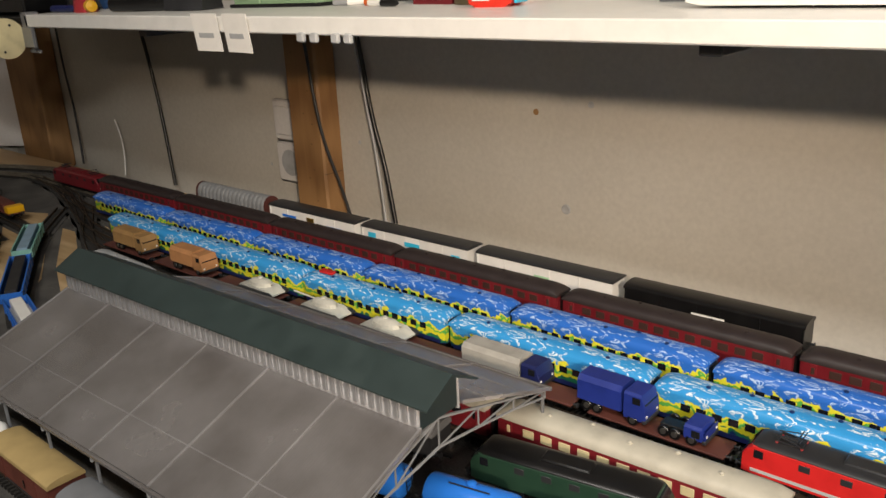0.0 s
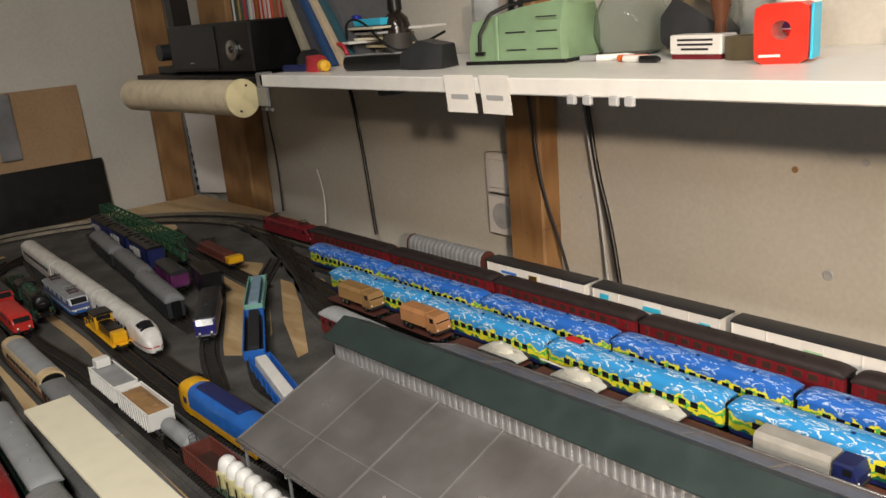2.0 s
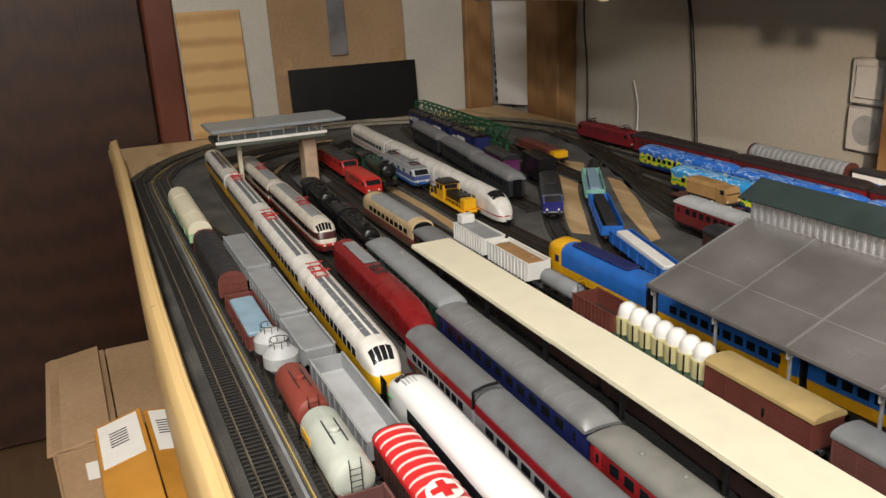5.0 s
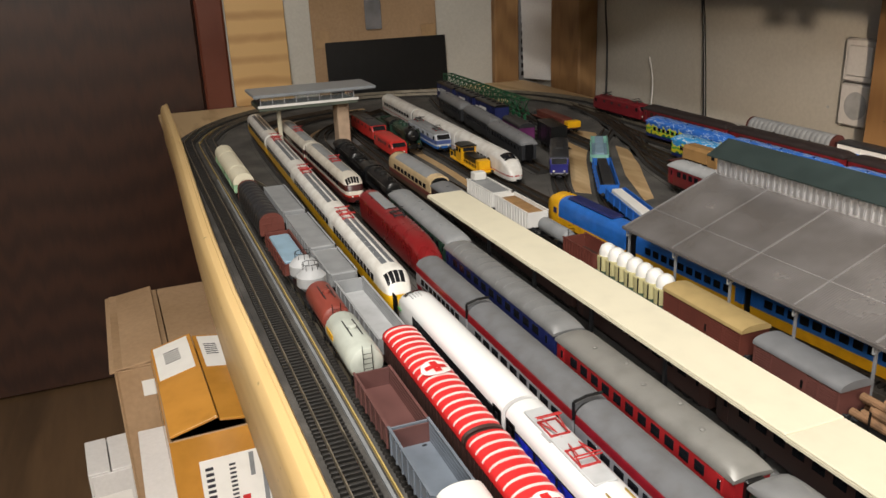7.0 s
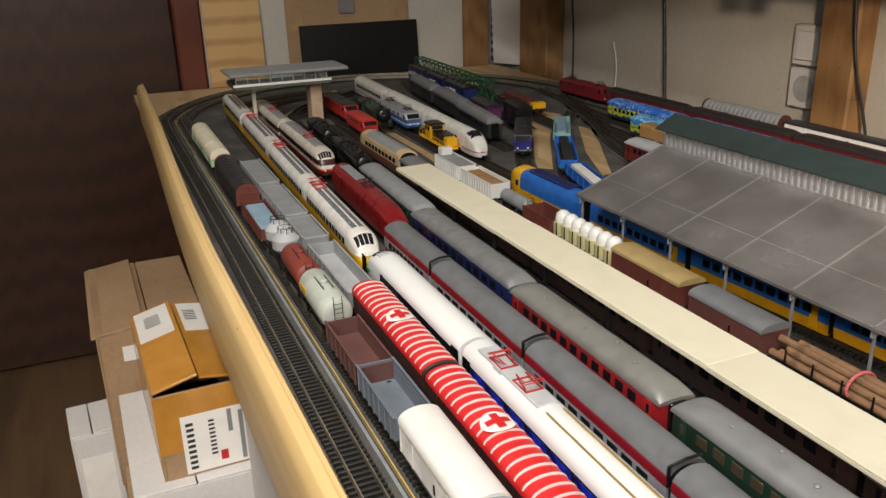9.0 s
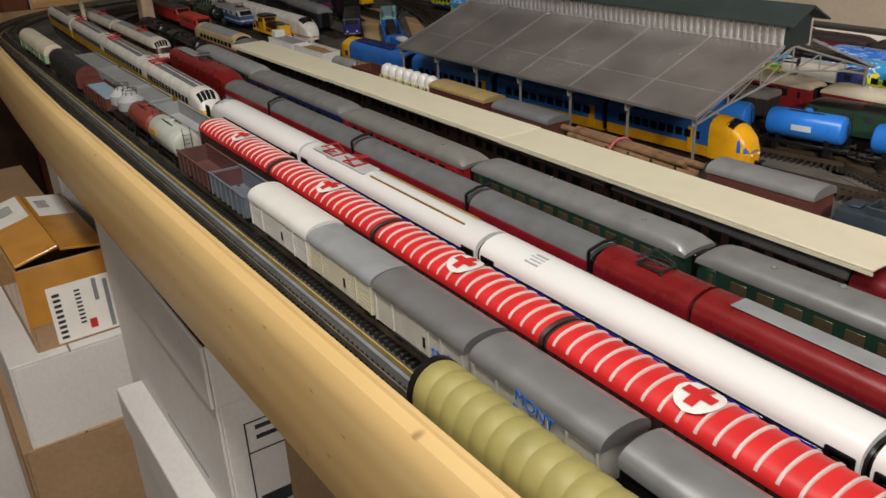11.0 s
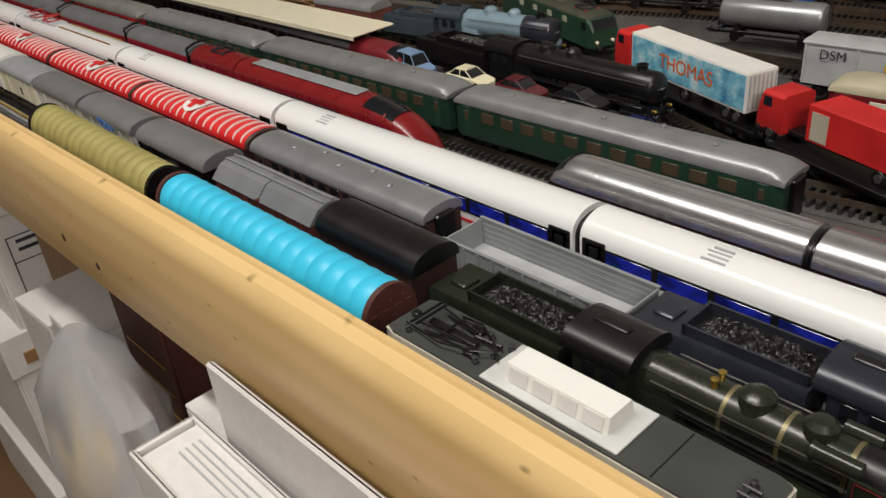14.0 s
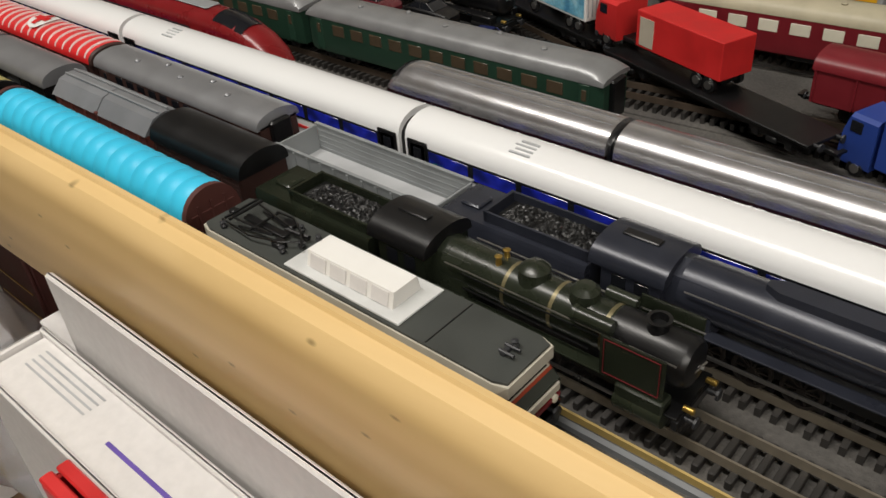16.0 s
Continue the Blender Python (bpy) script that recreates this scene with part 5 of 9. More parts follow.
def steamer(x, y, rz, mat, label, L=0.17, tender=0.085, drivers=4, wheelm=None, boxm=None, bands=True, rb=0.0125, zb=0.032, deflect=True, cabm=None, casing=False):
    """Steam locomotive that faces +x, with its tender behind."""
    v = veh("steam_locomotive", label, "steam locomotive", x, y, rz)
    wm = wheelm or RED_WHEEL
    f = L  # front end at x = L, cab rear at 0
    part("frame", Geo().box(0.004, f - 0.008, -0.006, 0.006, 0.006, 0.013, 0.0006), BLACK, v, smooth=False)
    part("boiler", Geo().turned([(0.036, 0), (0.036, rb * 1.02), (0.042, rb * 1.03), (f - 0.042, rb), (f - 0.042, 0)], 26, "x", (0, zb)), mat, v)
    part("firebox", Geo().loft([[(xx, -0.011, 0.015), (xx, -rb, zb), (xx, -rb * 0.75, zb + rb * 0.72), (xx, 0, zb + rb * 1.02), (xx, rb * 0.75, zb + rb * 0.72), (xx, rb, zb), (xx, 0.011, 0.015)] for xx in (0.026, 0.052)]), mat, v)
    sm = part("smokebox", Geo().turned([(f - 0.043, rb * 1.04), (f - 0.012, rb * 1.04), (f - 0.0105, rb * 0.96), (f - 0.0095, rb * 0.9), (f - 0.008, rb * 0.55), (f - 0.0075, 0)], 26, "x", (0, zb)), boxm or BLACK, v)
    part("smokebox_handle", Geo().tube((f - 0.008, -0.004, zb), (f - 0.007, 0.004, zb), 0.0005, n=5).tube((f - 0.0085, 0, zb), (f - 0.006, 0, zb), 0.0008, n=6), STEEL, sm)
    part("chimney", Geo().turned([(zb + rb - 0.002, 0.0055), (zb + rb + 0.001, 0.0042), (zb + rb + 0.0035, 0.0046), (zb + rb + 0.0043, 0.0052), (zb + rb + 0.0044, 0.0036), (zb + rb + 0.001, 0.0034)], 16, "z", (f - 0.026, 0)), BLACK, v)
    if casing:
        part("boiler_casing", Geo().loft([[(xx, -0.005 * q, zb + rb - 0.003), (xx, -0.0046 * q, zb + rb + 0.003), (xx, 0.0046 * q, zb + rb + 0.003), (xx, 0.005 * q, zb + rb - 0.003)] for xx, q in ((0.068, 0.4), (0.074, 1.0), (0.128, 1.0), (0.13, 0.9))]), mat, v)
    for k, xd in enumerate(() if casing else ((0.081, 0.102) if bands else (0.062, 0.088))):
        rd = 0.0066 if k else 0.0074
        part("dome", Geo().turned([(zb + rb - 0.004, rd * 1.1), (zb + rb - 0.001, rd), (zb + rb + 0.003, rd * 0.95), (zb + rb + 0.0052, rd * 0.6), (zb + rb + 0.0058, 0)], 16, "z", (xd + 0.004 * k, 0)), mat, v)
    if bands:
        for xd in (0.052, 0.070, 0.094, 0.119):
            part("boiler_band", Geo().turned([(xd, rb * 1.0), (xd, rb * 1.02), (xd + 0.0018, rb * 1.02), (xd + 0.0018, rb)], 26, "x", (0, zb)), paint("dull_brass", (0.20, 0.17, 0.09), 0.4, 0.5), v)
        part("safety_valve", Geo().turned([(zb + rb - 0.001, 0.0016), (zb + rb + 0.003, 0.0012), (zb + rb + 0.0036, 0.0018), (zb + rb + 0.0042, 0)], 10, "z", (0.064, 0.003)).turned([(zb + rb - 0.001, 0.0016), (zb + rb + 0.003, 0.0012), (zb + rb + 0.0036, 0.0018), (zb + rb + 0.0042, 0)], 10, "z", (0.064, -0.003)), GOLD, v, "brass safety valves")
        part("feed_pump", Geo().tube((f - 0.056, -0.0095, zb + 0.0088), (f - 0.040, -0.0095, zb + 0.0088), 0.0034, n=12).tube((f - 0.054, 0.0095, zb + 0.0088), (f - 0.040, 0.0095, zb + 0.0088), 0.0030, n=12).tube((f - 0.058, -0.0095, zb + 0.0088), (f - 0.056, -0.0095, zb + 0.0088), 0.0038, n=12), mat, v)
        g = Geo()
        for s in (-1, 1):
            g.path([(f - 0.036, -0.0115, zb + 0.0085), (f - 0.031, -0.0128 * 1, zb + 0.006), (f - 0.030, -0.0138, zb - 0.002), (f - 0.034, -0.014, zb - 0.010)], 0.0007, 6)
            g.path([(0.05, s * (rb + 0.0012), zb + 0.004), (f - 0.045, s * (rb + 0.0012), zb + 0.004)], 0.0004, 5)
            g.path([(0.05, s * (rb + 0.001), zb - 0.004), (f - 0.05, s * (rb + 0.001), zb - 0.005)], 0.0005, 5)
        part("pipework", g, BLACK, v)
    part("running_board", Geo().box(0.006, f - 0.02, -0.0158, -0.009, 0.0195, 0.0206, 0.0003).box(0.006, f - 0.02, 0.009, 0.0158, 0.0195, 0.0206, 0.0003), cabm or mat, v, smooth=False)
    cab = part("cab", Geo().box(0.002, 0.031, -0.0158, -0.0146, 0.014, 0.038, 0.0003).box(0.002, 0.031, 0.0146, 0.0158, 0.014, 0.038, 0.0003).box(0.0295, 0.031, -0.0146, 0.0146, 0.014, 0.040), cabm or mat, v, smooth=False)
    part("cab_roof", Geo().loft([roof_ring(xx, 0.0335, 0.038, 0.0085, 12) for xx in (-0.004, 0.0325)]), cabm or BLACK, cab)
    part("roof_vent", Geo().box(0.004, 0.022, -0.0025, 0.0025, 0.0462, 0.0476, 0.0005), BLACK, cab)
    side_panes(cab, (0.011, 0.022), 0.007, 0.008, 0.027, 0.0158, GLASSY, "cab_window", 0.0004)
    for s in (-1, 1):
        part("cylinder", Geo().tube((f - 0.034, s * 0.0135, 0.0115), (f - 0.013, s * 0.0135, 0.0115), 0.0052, n=16).box(f - 0.034, f - 0.013, s * 0.0135 - 0.004, s * 0.0135 + 0.004, 0.014, 0.0205, 0.0008), mat, v)
        part("connecting_rod", Geo().box(0.045, f - 0.034, s * 0.0128 - 0.0004, s * 0.0128 + 0.0004, 0.0082, 0.0098).box(0.03, 0.03 + (drivers - 1) * 0.0205, s * 0.0116 - 0.0004, s * 0.0116 + 0.0004, 0.0068, 0.0086), STEEL, v, "steel rods", smooth=False)
        part("handrail", Geo().path([(0.04, s * (rb + 0.001), zb + 0.006), (f - 0.012, s * (rb + 0.001), zb + 0.006)], 0.0004, 5), STEEL, v)
        if deflect:
            part("smoke_deflector", Geo().box(f - 0.042, f - 0.014, s * 0.0155 - 0.0005, s * 0.0155 + 0.0005, 0.0206, 0.0405, 0.0003), cabm or mat, v, smooth=False)
            if bands:
                part("red_lining", Geo().path([(f - 0.040, s * 0.0162, 0.022), (f - 0.040, s * 0.0162, 0.039), (f - 0.016, s * 0.0162, 0.039), (f - 0.016, s * 0.0162, 0.022), (f - 0.040, s * 0.0162, 0.022)], 0.0002, 4), MAROON, v)
        part("lantern", Geo().turned([(f - 0.008, 0.0013), (f - 0.004, 0.0015), (f - 0.0035, 0.0011), (f - 0.0035, 0)], 12, "x", (s * 0.0095, 0.0165)), GOLD, v, "brass-rimmed headlamp")
    part("buffer_beam", Geo().box(f - 0.010, f - 0.007, -0.0155, 0.0155, 0.0085, 0.0135, 0.0004), MAROON if wheelm else BLACK, v, smooth=False)
    part("front_plate", Geo().box(f - 0.024, f - 0.008, -0.0155, 0.0155, 0.0136, 0.0148, 0.0003), BLACK, v, smooth=False)
    for k in range(drivers):
        shared("driving_wheel", "drv", lambda: spoked(0.0088), wm, v, pose(0.03 + k * 0.0205, 0, 0))
    shared("wheelset", "ws", wheelset_geo, wm, v, pose(f - 0.022, 0, 0))
    shared("wheelset", "ws", wheelset_geo, wm, v, pose(0.012, 0, 0))
    for yy in (-0.0095, 0.0095):
        shared("buffer", "buf", lambda: Geo().turned([(-0.001, 0.0012), (0.004, 0.0012), (0.0042, 0.0028), (0.0052, 0.0027), (0.0055, 0)], 10), DARK, v, pose(f - 0.007, yy, 0.0115))
    if tender:
        td = veh("tender", "tender with a coal load, coupled to " + label.split(" with ")[0], "tender", x, y, rz)
        td.matrix_basis = v.matrix_basis @ pose(-tender - 0.006, 0, 0)
        tl = tender
        part("tank_body", Geo().loft([[(xx, -0.0150, 0.0125), (xx, -0.0158, 0.029), (xx, -0.0145, 0.0315), (xx, 0.0145, 0.0315), (xx, 0.0158, 0.029), (xx, 0.0150, 0.0125)] for xx in (0, tl)]), cabm or mat, td)
        part("bunker_wall", Geo().box(tl * 0.30, tl - 0.001, -0.0118, -0.0105, 0.0315, 0.0375, 0.0003).box(tl * 0.30, tl - 0.001, 0.0105, 0.0118, 0.0315, 0.0375, 0.0003).box(tl * 0.29, tl * 0.31, -0.0118, 0.0118, 0.0315, 0.0375), cabm or mat, td, smooth=False)
        part("coal", heap(tl * 0.66, 0.0208, 0.0325, 0.0055, 64, 24, 3), COAL, td, "heap of coal", smooth=False, at=pose(tl * 0.655, 0, 0))
        part("water_hatch", Geo().box(tl * 0.06, tl * 0.2, -0.006, 0.006, 0.0314, 0.0335, 0.0008), cabm or mat, td)
        part("tender_frame", Geo().box(0.002, tl - 0.002, -0.012, 0.012, 0.0055, 0.0125, 0.0006), BLACK, td, smooth=False)
        for k in range(4):
            shared("wheelset", "ws", wheelset_geo, wm, td, pose(0.012 + k * (tl - 0.024) / 3, 0, 0))
    return v


def flat_wagon(x, y, rz, L, mat, label, bog=False, stakes=0):
    v = veh("flat_wagon", label, "freight wagon", x, y, rz)
    e = L / 2 - 0.006
    part("deck", Geo().box(-e, e, -0.0155, 0.0155, 0.0105, 0.0125, 0.0004), mat, v, smooth=False)
    for s in (-1, 1):
        part("sole_bar", Geo().box(-e, e, s * 0.0125 - 0.001, s * 0.0125 + 0.001, 0.0075, 0.0105), BLACK, v, smooth=False)
        for xx in spread(stakes, -e, e) if stakes else ():
            shared("stake", "stake", lambda: Geo().box(-0.0007, 0.0007, -0.0006, 0.0006, 0.010, 0.029), BLACK, v, pose(xx, s * 0.0158, 0))
    buffers(v, L - 0.012)
    running_gear(v, L, not bog)
    return v


def wheel_geo(r=0.0055, w=0.0035):
    return Geo().turned([(-w / 2, 0), (-w / 2, r * 0.9), (-w / 2 + 0.0006, r), (w / 2 - 0.0006, r), (w / 2, r * 0.9), (w / 2 - 0.0004, r * 0.55), (w / 2 - 0.0008, 0)], 14, "y", (r, 0))


def lorry(x, y, rz, z, cabm, boxm, label, L=0.085, H=0.036, cabL=0.022, sides=None, canvas=False, name="toy_lorry", roofm=None, artic=False, gap=0.003):
    """Model lorry facing +x; z is the ground under its wheels."""
    v = thing(name, label, "toy truck", pose(x, y, z, 0, 0, rz), "toy trucks")
    w = 0.0285
    h = w / 2
    part("chassis", Geo().box(0.004, L - 0.006, -0.007, 0.007, 0.006, 0.0095, 0.0005), BLACK, v, smooth=False)
    cx0 = L - cabL
    cab = part("cab", Geo().loft([[(xx, -h + 0.001, 0.0065), (xx, -h, 0.010), (xx, -h, t - 0.002), (xx, -h + 0.0025, t), (xx, h - 0.0025, t), (xx, h, t - 0.002), (xx, h, 0.010), (xx, h - 0.001, 0.0065)] for xx, t in ((cx0, H - 0.002), (L - 0.004, H - 0.002), (L - 0.001, H - 0.011), (L, 0.018))]), cabm, v)
    part("windscreen", Geo().loft([[(L - 0.0036, yy, H - 0.0045), (L - 0.0004, yy, H - 0.0125), (L - 0.0016, yy, H - 0.0125), (L - 0.0050, yy, H - 0.0045)] for yy in (-h + 0.002, h - 0.002)]), GLASSY, cab)
    side_panes(cab, (L - 0.009,), 0.008, 0.007, H - 0.0125, h, GLASSY, "side_window")
    part("bumper", Geo().box(L - 0.003, L + 0.001, -h, h, 0.005, 0.009, 0.0006), DARK, cab, smooth=False)
    for yy in (-0.0105, 0.0105):
        part("headlight", Geo().turned([(L - 0.001, 0.0016), (L + 0.0006, 0.0014), (L + 0.0007, 0)], 8, "x", (yy, 0.012)), WHITE, cab)
    bx1 = cx0 - gap
    if boxm is not None:
        if canvas:
            n = 5
            secs = [[(xx, -h, 0.011), (xx, -h + k, H - 0.005), (xx, -h + 0.004 + k, H), (xx, h - 0.004 - k, H), (xx, h - k, H - 0.005), (xx, h, 0.011)] for xx, k in [(bx1 * i / (2 * n), 0.0006 * (i % 2)) for i in range(2 * n + 1)]]
            part("canvas_cover", Geo().loft(secs), boxm, v)
        else:
            bx = part("cargo_box", Geo().box(0, bx1, -h, h, 0.011, H, 0.0005), boxm, v, smooth=False)
            if roofm is not None:
                part("box_roof", Geo().box(0.0005, bx1 - 0.0005, -h + 0.0005, h - 0.0005, H, H + 0.0008, 0.0003), roofm, bx, smooth=False)
            if sides is not None:
                for s in (-1, 1):
                    part("side_panel", Geo().box(0.002, bx1 - 0.002, s * h - 0.0003, s * h + 0.0004, 0.013, H - 0.0015), sides, bx, smooth=False)
    for xx in (0.010, 0.021, L - 0.013) + ((L * 0.42,) if artic else ()):
        for s in (-1, 1):
            wl = shared("wheel", "truckwheel", wheel_geo, BLACK, v, pose(xx, s * (h - 0.002), 0, 0, 0, 0 if s > 0 else 180))
            shared("rim", "truckrim", lambda: Geo().turned([(0.0008, 0.003), (0.0019, 0.003), (0.0021, 0.001), (0.0021, 0)], 10, "y", (0.0055, 0)), STEEL, wl, pose(0, 0, 0))
    return v


def car(x, y, rz, z, mat, label, L=0.048, H=0.0155, w=0.0195, estate=False, name="toy_car"):
    v = thing(name, label, "toy car", pose(x, y, z, 0, 0, rz), "toy cars")
    h = w / 2
    low = [(0, 0.55, 0.0075), (0.001, 0.9, 0.0092), (L * 0.12, 0.98, 0.0098), (L * 0.5, 1, 0.0098), (L * 0.72, 0.98, 0.0095), (L * 0.95, 0.9, 0.0078), (L, 0.6, 0.0065)]
    part("body", Geo().loft([[(xx, -h * q, 0.0032), (xx, -h * q, t - 0.001), (xx, -h * q * 0.9, t), (xx, h * q * 0.9, t), (xx, h * q, t - 0.001), (xx, h * q, 0.0032)] for xx, q, t in low]), mat, v)
    a, b, c, d = (0.02, 0.08, 0.58, 0.72) if estate else (0.10, 0.26, 0.52, 0.70)
    cab = part("glasshouse", Geo().loft([[(L * xx, -h * 0.88, 0.0094), (L * xx, -h * q, t), (L * xx, h * q, t), (L * xx, h * 0.88, 0.0094)] for xx, q, t in ((a, 0.85, 0.0098), (b, 0.72, H - 0.0006), (c, 0.72, H - 0.0006), (d, 0.85, 0.0098))]), GLASSY, v)
    part("roof", Geo().loft([[(L * xx, -h * 0.74, H - 0.001), (L * xx, -h * 0.66, H), (L * xx, h * 0.66, H), (L * xx, h * 0.74, H - 0.001)] for xx in (b - 0.01, c + 0.01)]), mat, cab)
    for s in (-1, 1):
        for xx, x2 in ((a + 0.005, b), (c, d - 0.005), ((b + c) / 2, (b + c) / 2)):
            part("pillar", Geo().tube((L * (xx if xx <= (b + c) / 2 else x2), s * h * 0.87, 0.0096), (L * (x2 if xx <= (b + c) / 2 else xx), s * h * 0.73, H - 0.0006), 0.0005, n=5), mat, cab)
    for xx in (L * 0.19, L * 0.80):
        for s in (-1, 1):
            wl = shared("wheel", "carwheel", lambda: wheel_geo(0.0034, 0.0024), BLACK, v, pose(xx, s * (h - 0.0008), 0, 0, 0, 0 if s > 0 else 180))
            shared("rim", "carrim", lambda: Geo().turned([(0.0004, 0.0019), (0.0012, 0.0019), (0.0014, 0)], 10, "y", (0.0034, 0)), STEEL, wl, pose(0, 0, 0))
    return v


# ---------------- the train on the front track ----------------
BEIGE = paint("loco_beige", (0.50, 0.47, 0.39), 0.45)
LROOF = paint("loco_grey_roof", (0.043, 0.047, 0.043), 0.5)


def nose_loco(x, y, rz):
    """Electric locomotive with broken-nose fronts, grey roof, white resistor housing."""
    v = veh("electric_locomotive", "grey and beige electric locomotive with orange lining and white roof housing", "locomotive", x, y, rz, "running freight train")
    e, h = 0.0935, 0.0165
    part("underframe", Geo().box(-e + 0.004, e - 0.004, -0.012, 0.012, 0.006, 0.011, 0.001).box(-0.028, 0.028, -0.0145, 0.0145, 0.003, 0.010, 0.001), BLACK, v, smooth=False)
    side = banded("loco_side_bands", [(0.0, (0.02, 0.02, 0.02)), (0.0125, (0.42, 0.06, 0.015)), (0.0135, (0.035, 0.04, 0.033)), (0.0285, (0.40, 0.05, 0.015)), (0.0295, (0.48, 0.45, 0.37)), (0.045, (0.48, 0.45, 0.37))], 0.45)
    secs = []
    for xx, q, t in ((-e + 0.002, 0.86, 0.0245), (-e - 0.002, 0.9, 0.0255), (-e + 0.008, 0.94, 0.0345), (-e + 0.012, 1, 0.0345), (e - 0.012, 1, 0.0345), (e - 0.008, 0.94, 0.0345), (e + 0.002, 0.9, 0.0255), (e - 0.002, 0.86, 0.0245)):
        hh = h * q
        secs.append([(xx, -hh, 0.0105), (xx, -hh, t - 0.001), (xx, -hh + 0.001, t), (xx, hh - 0.001, t), (xx, hh, t - 0.001), (xx, hh, 0.0105)])
    part("body", Geo().loft(secs), side, v)
    part("brown_panel", Geo().box(-e + 0.02, 0.0, -h - 0.0004, h + 0.0004, 0.015, 0.029), paint("side_brown", (0.10, 0.03, 0.02), 0.5), v, "brown side panel", smooth=False)
    for s in (-1, 1):
        for a in (-1, 1):
            part("orange_arrow", Geo().quad((a * (e - 0.010), s * (h + 0.0005), 0.0145), (a * (e - 0.020), s * (h + 0.0005), 0.0285), (a * (e - 0.0225), s * (h + 0.0005), 0.0285), (a * (e - 0.0135), s * (h + 0.0005), 0.0145)), ORANGE, v, "orange slanted stripe", smooth=False)
    # roof with bevelled beige edge
    e2 = e - 0.001
    part("roof_rim", Geo().loft([[(-e2, -h * 0.86, z), (-e2 + 0.006, -h - k, z), (e2 - 0.006, -h - k, z), (e2, -h * 0.86, z), (e2, h * 0.86, z), (e2 - 0.006, h + k, z), (-e2 + 0.006, h + k, z), (-e2, h * 0.86, z)] for z, k in ((0.0345, 0.0), (0.0352, 0.0006), (0.0400, -0.0004))]), BEIGE, v, "beige roof rim", smooth=False)
    part("roof_panel", Geo().loft([[(-e2 + 0.001, -h * 0.80, z), (-e2 + 0.0065, -h + 0.0012, z), (e2 - 0.0065, -h + 0.0012, z), (e2 - 0.001, -h * 0.80, z), (e2 - 0.001, h * 0.80, z), (e2 - 0.0065, h - 0.0012, z), (-e2 + 0.0065, h - 0.0012, z), (-e2 + 0.001, h * 0.80, z)] for z in (0.0398, 0.0412)]), LROOF, v, "dark grey roof", smooth=False)
    part("roof_seam", Geo().box(0.0525, 0.0531, -h + 0.002, h - 0.002, 0.0412, 0.0414), BLACK, v, smooth=False)
    hw = part("roof_housing", Geo().loft([[(xx, -0.0090, 0.0412), (xx, -0.0068, 0.0500), (xx, 0.0068, 0.0500), (xx, 0.0090, 0.0412)] for xx in (-0.022, 0.030)]), WHITE, v, "white roof housing", smooth=False)
    part("housing_base", Geo().box(-0.032, 0.038, -0.0140, 0.0140, 0.0412, 0.0424, 0.0003), paint("pale_plinth", (0.55, 0.56, 0.55), 0.45), hw, smooth=False)
    for xx in spread(4, -0.021, 0.029):
        for s in (-1, 1):
            part("side_panel", Geo().loft([[(q, s * 0.0088, 0.0430), (q, s * 0.0071, 0.0490), (q, s * 0.0075, 0.0492), (q, s * 0.0092, 0.0430)] for q in (xx - 0.0048, xx + 0.0048)]), WBOX, hw, smooth=False)
    g = Geo()
    for yy in (-0.0075, 0.0075):
        g.tube((-0.072, yy, 0.0432), (-0.050, yy * 0.6, 0.0452), 0.0007, n=6).tube((-0.050, yy * 0.6, 0.0452), (-0.075, yy, 0.0470), 0.0006, n=6)
    g.tube((-0.075, -0.010, 0.0472), (-0.075, 0.010, 0.0472), 0.0008, n=6).tube((-0.0785, -0.010, 0.0468), (-0.0785, 0.010, 0.0468), 0.0007, n=6).box(-0.076, -0.046, -0.002, 0.002, 0.0425, 0.0442, 0.0004).tube((-0.05, 0.003, 0.0440), (-0.036, 0.005, 0.0436), 0.0012, n=8).path([(-0.083, -0.009, 0.0440), (-0.060, -0.011, 0.0446), (-0.044, -0.007, 0.0452), (-0.034, 0.001, 0.0442)], 0.0005, 5).path([(-0.066, 0.011, 0.0436), (-0.052, 0.010, 0.0455), (-0.040, 0.004, 0.0460), (-0.031, -0.004, 0.0446)], 0.0006, 5).tube((-0.062, -0.009, 0.0455), (-0.062, 0.009, 0.0455), 0.0007, n=6).box(-0.048, -0.042, -0.008, -0.003, 0.0412, 0.0445, 0.0005).box(-0.058, -0.050, 0.006, 0.011, 0.0412, 0.0436, 0.0004).box(-0.088, -0.084, -0.002, 0.002, 0.0412, 0.0440, 0.0005)
    part("pantograph", g, BLACK, v, "folded black pantograph")
    for xx, yy in ((-0.080, -0.011), (-0.046, 0.009), (-0.036, 0.0), (-0.033, 0.008), (-0.040, -0.008), (0.082, 0.004)):
        part("insulator", Geo().turned([(0.0411, 0.0012), (0.0425, 0.0018), (0.0435, 0.0010), (0.0445, 0.0016), (0.0450, 0)], 8, "z", (xx, yy)), DARK, v)
    part("horn", Geo().tube((0.079, -0.002, 0.0428), (0.086, -0.002, 0.0428), 0.0008, n=7).tube((0.079, 0.002, 0.0428), (0.086, 0.002, 0.0428), 0.0008, n=7).box(0.080, 0.082, -0.003, 0.003, 0.0411, 0.0428), DARK, v)
